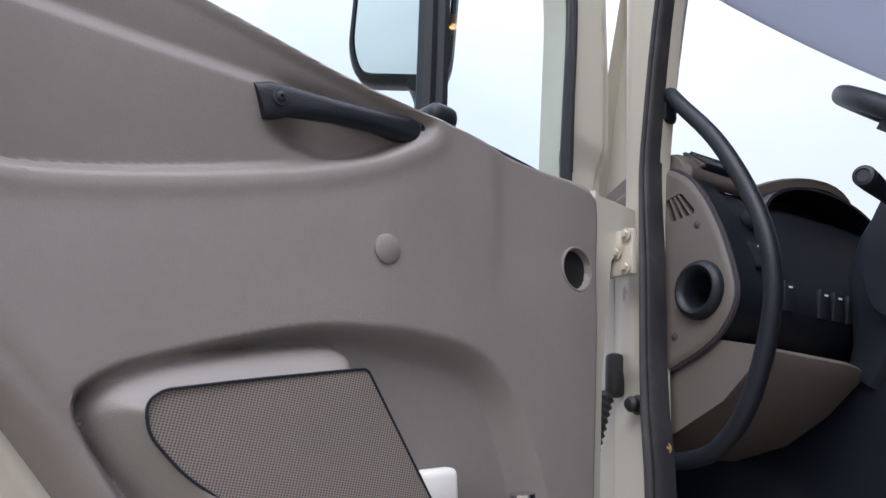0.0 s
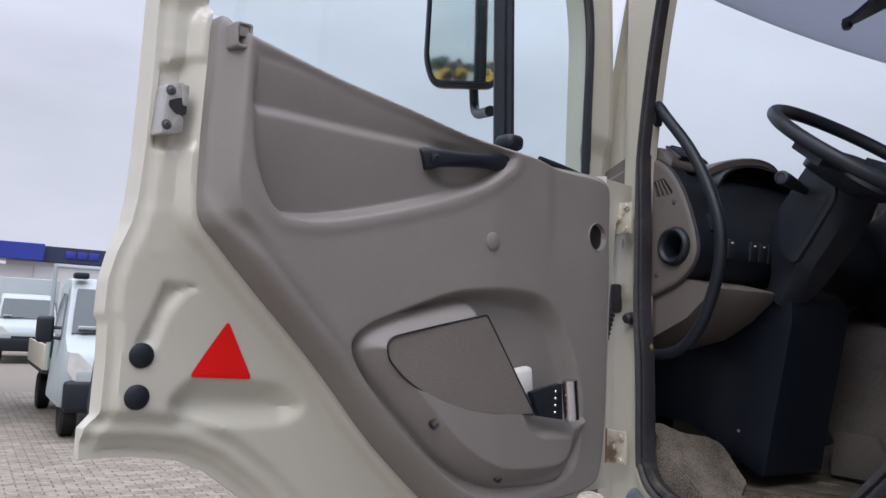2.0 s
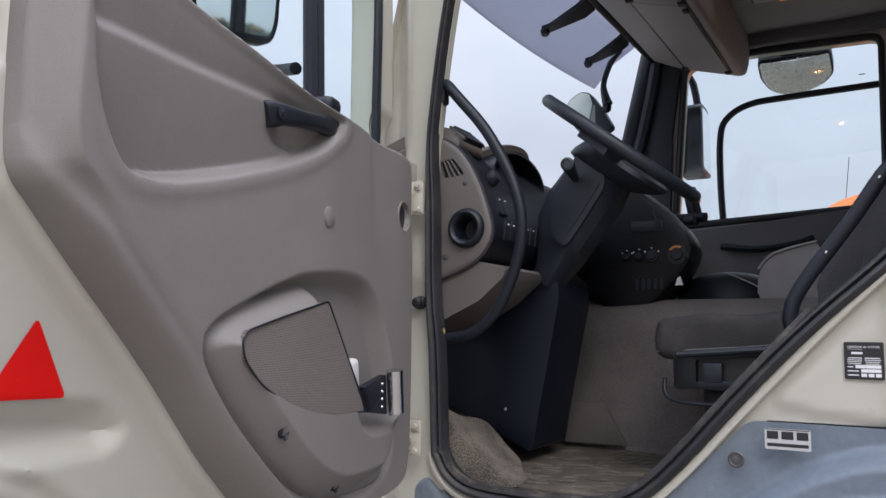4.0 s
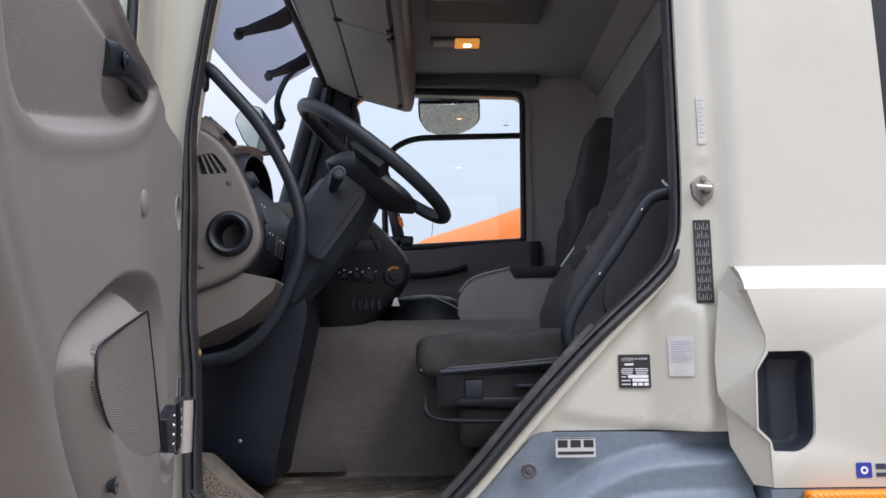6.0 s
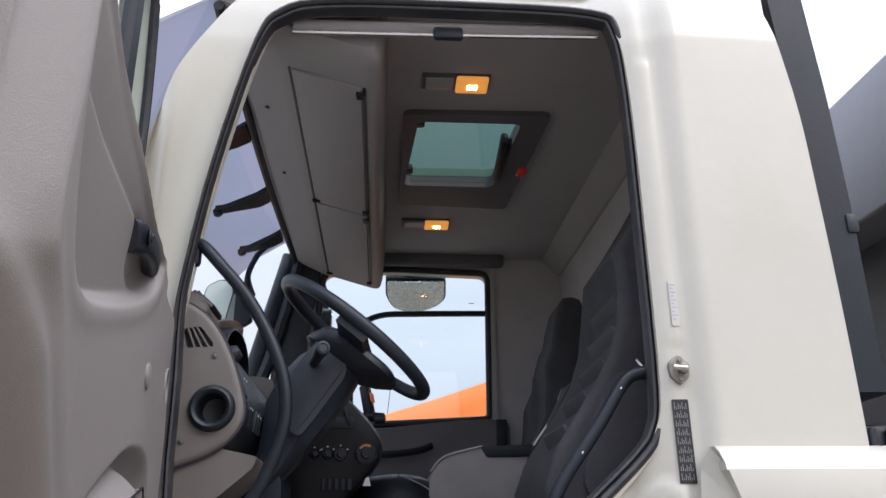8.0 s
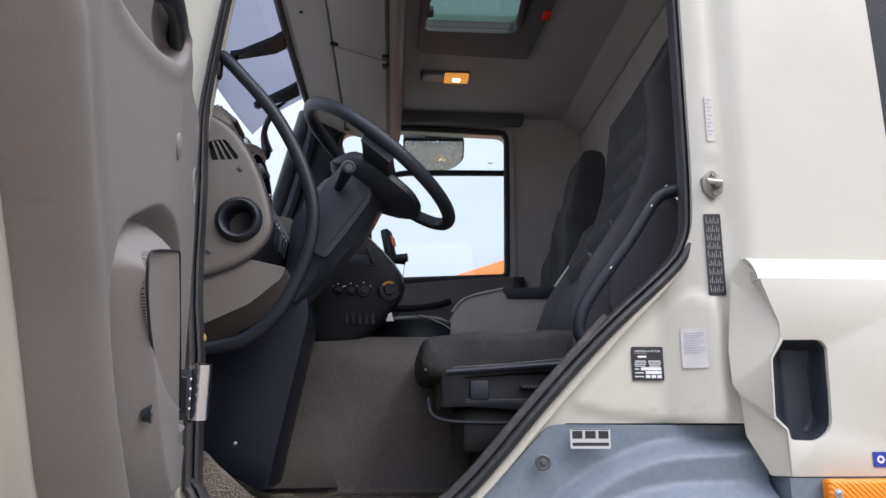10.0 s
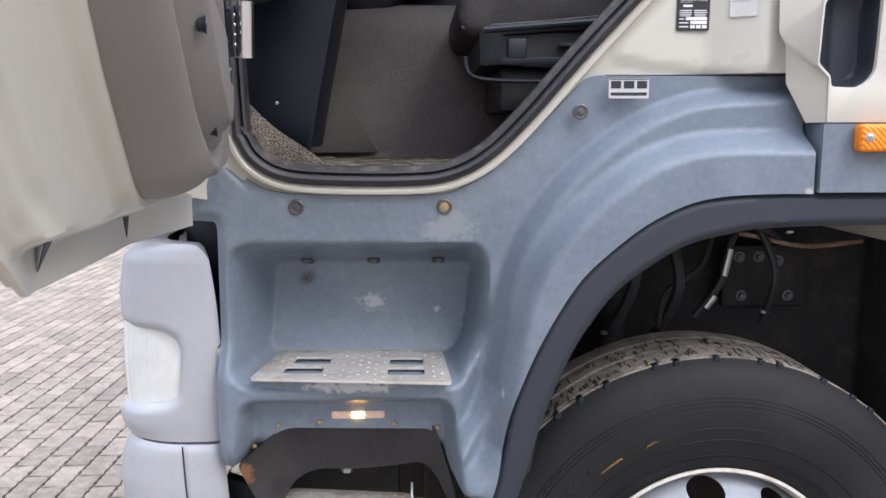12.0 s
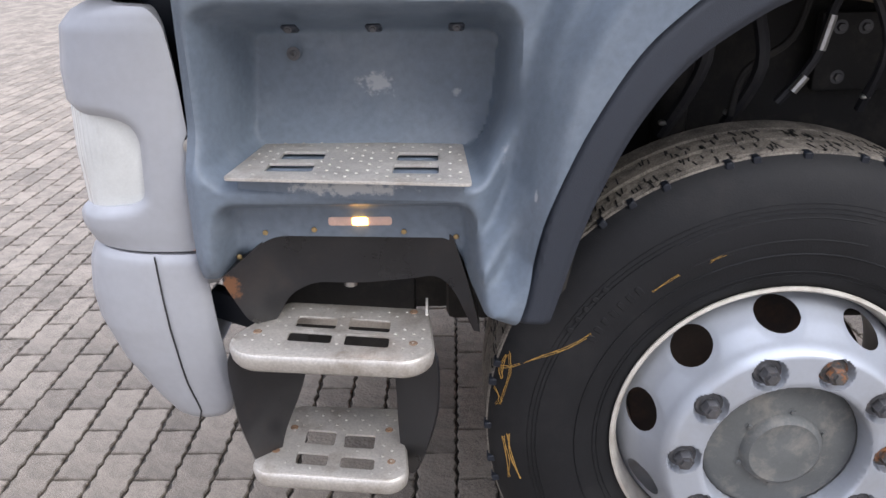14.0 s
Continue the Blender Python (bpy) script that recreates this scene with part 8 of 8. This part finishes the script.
for k, (d, x, y) in enumerate(rest):
    shape, fs_ = (PV, PF) if d < 2.6 else (CV, CF)
    q = np.array(shape) + np.array([x + rngp.uniform(-0.0006, 0.0006), y + rngp.uniform(-0.0006, 0.0006), rngp.uniform(-0.0015, 0.0012)])
    o = len(verts)
    verts.extend(map(tuple, q))
    faces.extend(tuple(i + o for i in f) for f in fs_)
pr = bpy.data.meshes.new("paving")
pr.from_pydata(verts, [], faces)
pr.materials.append(M_PAVER)
po = new("paving", pr)
po.parent = ground_ob
tagged(po, "weathered concrete paving blocks", kind="stuff")

# the yard goes on beyond the blocks that can be told apart
fp = bmesh.new()
for xa, xb, ya, yb in ((-900, -18.66, -900, 900), (4.46, 900, -900, 900), (-18.66, 4.46, -900, -6.90), (-18.66, 4.46, 28.12, 900)):
    fp.faces.new([fp.verts.new((x, y, -0.004)) for x, y in ((xa, ya), (xb, ya), (xb, yb), (xa, yb))])
part("far_paving", fp, M_PAVER, ground_ob)


# ---- the yard beyond ----
M_WVAN = mat("van_white", (0.36, 0.405, 0.415), 0.35, var=0.05, scale=1.5)
M_VGLASS = mat("dark_van_glass", (0.05, 0.065, 0.07), 0.08, var=0.1, scale=3.0)
M_CLAD = mat("pale_cladding", (0.60, 0.61, 0.62), 0.6, var=0.05, scale=0.4)
M_NAVY = mat("navy_fascia", (0.020, 0.030, 0.075), 0.5, var=0.1, scale=0.5)
M_SIGN = mat("blue_sign", (0.02, 0.04, 0.30), 0.4, var=0.05, scale=1.0)


def van(at, turn, box=False):
    """A chassis-cab van facing +y of its own frame: cab, screen, lamps, mirrors, wheels and a dropside or box body."""
    m = pose(*at, 0, 0, turn)
    v = thing("box_van" if box else "dropside_van", "white box van parked in the yard" if box else "white dropside van with black mirrors parked in the yard", "van", at=at, group="parked vans")

    def put(name, bm, material, label=""):
        bmesh.ops.transform(bm, matrix=m, verts=bm.verts[:])
        return part(name, bm, material, v, label)

    prof = [(0.0, 0.45), (2.05, 0.45), (2.28, 0.62), (2.30, 1.00), (2.16, 1.22), (1.62, 1.47), (1.04, 2.20), (0.82, 2.34), (0.0, 2.38)]
    rings = []
    for x, k in ((-0.96, 0.93), (-0.92, 0.985), (-0.80, 1.0), (0.80, 1.0), (0.92, 0.985), (0.96, 0.93)):
        rings.append([(x * (1 if z < 1.4 else 1 - 0.13 * (z - 1.4)), y * k if y > 1.0 else y, 0.45 + (z - 0.45) * (k if z > 1 else 1)) for y, z in fillet(prof, 0.08, 3)])
    put("cab", loft(rings), M_WVAN)
    put("windscreen", loft([[(x * w, y, z) for x in (-1, -0.5, 0, 0.5, 1)] + [(x * w, y + 0.02, z + 0.015) for x in (1, 0.5, 0, -0.5, -1)] for y, z, w in ((1.610, 1.49, 0.84), (1.34, 1.84, 0.80), (1.08, 2.16, 0.75))]), M_VGLASS, "dark windscreen")
    for s in (-1, 1):
        put("side_window", prism(fillet([(0.30, 1.47), (1.42, 1.44), (1.00, 2.08), (0.30, 2.12)], 0.05), 0.0, 0.02, lambda a, b, h, s=s: (s * (0.955 - 0.12 * (b - 1.4) + h - 0.005), a, b)), M_VGLASS)
        put("headlamp", loft([[(s * x, y, z) for x, z in ((0.56, 0.88), (0.84, 0.86), (0.93, 1.00), (0.92, 1.25), (0.80, 1.24), (0.62, 1.06))] for y in (2.02, 2.292)]), G_LAMP, "clear headlamp")
        put("mirror", rbox((s * 1.16, 1.18, 1.54), (0.24, 0.17, 0.40), 0.06, 3), M_BLACK)
        put("mirror_arm", tube([(s * 0.90, 1.30, 1.40), (s * 1.10, 1.18, 1.42)], 0.025, 6, 1), M_BLACK)
        put("mirror_arm", tube([(s * 0.88, 1.26, 1.56), (s * 1.10, 1.18, 1.57)], 0.025, 6, 1), M_BLACK)
        for y in (1.55, -2.2):
            w = Matrix.Translation((s * 0.80, y, 0.35)) @ Matrix.Rotation(math.pi / 2, 4, "Y")
            put("wheel", lathe([(0, -0.11), (0.30, -0.11), (0.35, -0.08), (0.35, 0.08), (0.30, 0.11), (0.20, 0.09), (0, 0.07)], w, 24), M_TYRE)
    put("bumper", rbox((0, 2.20, 0.64), (1.90, 0.24, 0.46), 0.08, 3), M_BLACK, "black bumper")
    put("grille", rbox((0, 2.29, 0.86), (1.0, 0.04, 0.12), 0.02, 2), M_BLACK)
    put("wiper", tube([(0.72, 1.64, 1.50), (0.15, 1.62, 1.54)], 0.012, 6, 1), M_BLACK)
    put("paper", rbox((0.62, 1.590, 1.56), (0.26, 0.012, 0.14), 0.002, 1, (-52, 0, 0)), M_STICK)
    put("chassis_rail", rbox((0, -1.2, 0.55), (0.9, 3.6, 0.2), 0.02, 1), M_GRIME)
    if box:
        put("box_body", rbox((0, -1.75, 1.85), (2.1, 3.5, 2.2), 0.04, 2), M_WVAN)
    else:
        for s in (-1, 1):
            put("dropside", rbox((s * 1.02, -1.6, 1.05), (0.04, 3.2, 0.42), 0.01, 1), mat("cream_dropside", (0.52, 0.47, 0.36), 0.5))
            put("mesh_post", tube([(s * 0.98, -0.02, 0.85), (s * 0.98, -0.02, 2.58)], 0.035, 6, 1), M_WVAN)
        put("bed", rbox((0, -1.6, 0.82), (2.08, 3.2, 0.08), 0.01, 1), M_GRIME)
        put("head_rail", tube([(-1.0, -0.02, 2.56), (1.0, -0.02, 2.56)], 0.035, 6, 1), M_WVAN)
        put("roof_beacon", rbox((0.70, 0.95, 2.38), (0.22, 0.20, 0.10), 0.03, 2), M_BLACK)
    return v


van((-13.1, 0.95, 0), -90)
van((-15.0, -2.05, 0), -90, box=True)
van((-31.0, 0.75, 0), -90, box=True)

# sales hall with its navy fascia
hall = thing("sales_hall", "long pale hall with a navy fascia and blue sign", "building", at=(-46, 12, 0))
part("wall", rbox((-46.0, 22.6, 2.2), (0.4, 44.0, 4.4), 0.02, 1), M_CLAD, hall)
part("roof", rbox((-52.0, 22.6, 5.05), (12.0, 44.0, 0.2), 0.02, 1), M_CLAD, hall)
part("fascia", rbox((-45.7, 22.8, 4.82), (0.5, 44.0, 0.84), 0.02, 1), M_NAVY, hall, "navy blue fascia")
part("corner_sign", rbox((-45.5, 1.0, 4.86), (0.9, 2.6, 0.90), 0.03, 1), M_SIGN, hall, "blue sign box")
for i in range(3):
    part("sign_block", rbox((-45.42, 3.6 + 0.58 * i, 4.84), (0.06, 0.5, 0.40), 0.08, 2), M_SIGN, hall)
for i in range(14):
    part("cladding_panel", rbox((-45.78, 0.8 + 2.2 * i, 2.1), (0.06, 2.14, 4.1), 0.01, 1), M_CLAD, hall)
for i in range(4):
    part("door", rbox((-45.72, 5.0 + 6.6 * i, 1.5), (0.08, 3.2, 3.0), 0.02, 1), M_TARP, hall, "grey roller door")

# orange truck beyond the passenger window
ot = thing("orange_truck", "orange truck cab with a roof deflector parked alongside", "truck", at=(2.0, 9.0, 0))
rings = []
for y, k in ((7.75, 0.90), (7.85, 0.985), (8.2, 1.0), (9.8, 1.0), (10.15, 0.985), (10.25, 0.90)):
    rings.append([(x, y, 0.8 + (z - 0.8) * (k if z > 2 else 1)) for x, z in fillet([(0.05, 0.8), (3.2, 0.8), (3.2, 4.05), (2.5, 3.95), (1.7, 3.66), (1.0, 3.42), (0.35, 3.22), (0.12, 3.05)], 0.10, 4)])
part("cab_body", loft(rings), M_ORANGE, ot, "orange cab with sloping deflector")
for x in (0.95, 2.6):
    part("wheel", lathe([(0, -0.15), (0.45, -0.15), (0.5, -0.1), (0.5, 0.1), (0.45, 0.15), (0, 0.10)], Matrix.Translation((x, 7.9, 0.5)) @ Matrix.Rotation(math.pi / 2, 4, "X"), 28), M_TYRE, ot)
part("antenna", tube([(0.45, 7.95, 3.22), (0.50, 7.95, 3.68)], 0.004, 6, 1), M_BLACK, ot)
part("load_body", rbox((5.2, 9.0, 2.3), (3.6, 2.4, 2.6), 0.05, 2), M_TARP, ot)


# machines behind the camera, seen in the mirror
def loader(at, turn, k=1.0):
    m = pose(*at, 0, 0, turn) @ Matrix.Scale(k, 4)
    v = thing("wheel_loader", "yellow wheel loader parked among other machines", "wheel loader", at=at, group="yard machines")

    def put(name, bm, material):
        bmesh.ops.transform(bm, matrix=m, verts=bm.verts[:])
        part(name, bm, material, v)

    put("rear_body", loft([[(x, y, z) for y, z in fillet([(-2.6, 0.8), (-0.3, 0.8), (-0.3, 1.9), (-2.2, 2.0), (-2.6, 1.7)], 0.15, 3)] for x in (-0.95, 0.95)]), M_YELLOW)
    put("front_frame", rbox((0, 1.0, 1.1), (1.1, 1.6, 0.8), 0.1, 2), M_YELLOW)
    put("cab", rbox((0, 0.1, 2.3), (1.3, 1.4, 1.6), 0.12, 2), M_VGLASS)
    put("cab_roof", rbox((0, 0.1, 3.15), (1.5, 1.6, 0.14), 0.05, 2), M_YELLOW)
    for s in (-1, 1):
        put("lift_arm", tube([(s * 0.5, 0.7, 1.9), (s * 0.5, 2.0, 1.5), (s * 0.5, 2.9, 0.6)], 0.14, 8, 3), M_YELLOW)
        for y in (-1.6, 1.3):
            put("wheel", lathe([(0, -0.3), (0.6, -0.3), (0.75, -0.2), (0.75, 0.2), (0.6, 0.3), (0.35, 0.25), (0, 0.2)], Matrix.Translation((s * 1.05, y, 0.75)) @ Matrix.Rotation(math.pi / 2, 4, "Y"), 24), M_TYRE)
    put("bucket", loft([[(x, y, z) for y, z in ((2.7, 0.2), (3.6, 0.15), (3.65, 0.3), (3.0, 0.5), (2.9, 1.1), (2.7, 1.1))] for x in (-1.3, 1.3)]), M_YELLOW)


loader((34.0, -13.0, 0), 60)
loader((40.0, -8.5, 0), -70)
loader((31.0, -18.5, 0), 120, 0.9)
loader((46.0, -18.0, 0), 100)
boom = thing("excavator_boom", "yellow excavator boom raised in the yard", "excavator", at=(50, -14, 0))
part("boom_arm", tube([(50, -14, 1.5), (50.5, -14.4, 4.6), (50.2, -15.1, 5.4)], 0.28, 8, 4), M_YELLOW, boom)
part("undercarriage", rbox((50, -14, 0.9), (3.2, 2.6, 1.8), 0.3, 3), M_YELLOW, boom)
# hedge line far behind
hb_ = bmesh.new()
rh = random.Random(11)
for i in range(700):
    x, y = 75 + rh.uniform(-4, 4), rh.uniform(-60, 60)
    t = bmesh.new()
    bmesh.ops.create_icosphere(t, subdivisions=1, radius=rh.uniform(0.5, 1.4), matrix=Matrix.Translation((x, y, rh.uniform(0.4, 4.2) * (0.75 + 0.25 * math.sin(y * 0.23)))))
    for q in t.verts:
        q.co += Vector((rh.uniform(-0.25, 0.25), rh.uniform(-0.25, 0.25), rh.uniform(-0.25, 0.25)))
    add_to(hb_, t)
tagged(thing("far_trees", "dark green line of far trees behind the yard", "trees", geo=hb_, material=mat("far_foliage", (0.045, 0.065, 0.03), 0.9, var=0.4, scale=0.6)), kind="stuff")

# small dealer sticker on the rear fairing
def on_fairing(u, v, h):
    return side(u, v, OUT + h)


dl = thing("dealer_sticker", under=cab, label="small blue square sticker with dark bars on the fairing", category="sticker", at=on_fairing(1.248, 1.556, 0.0))
part("sheet", prism(fillet([(1.234, 1.556), (1.262, 1.556), (1.262, 1.583), (1.234, 1.583)], 0.003), 0.0008, 0.002, on_fairing), M_SIGN, dl)
part("ring", prism([(1.248 + 0.007 * math.cos(w), 1.5695 + 0.007 * math.sin(w)) for w in np.linspace(0, 2 * math.pi, 16, endpoint=False)], 0.002, 0.0026, on_fairing,
                   holes=[[(1.248 + 0.0035 * math.cos(w), 1.5695 + 0.0035 * math.sin(w)) for w in np.linspace(0, 2 * math.pi, 16, endpoint=False)]]), M_STICK, dl)
for x0, x1, z0, z1 in ((1.270, 1.288, 1.571, 1.581), (1.291, 1.309, 1.571, 1.581), (1.270, 1.312, 1.558, 1.565)):
    part("print", prism([(x0, z0), (x1, z0), (x1, z1), (x0, z1)], 0.0012, 0.002, on_fairing), M_NAVY, dl)
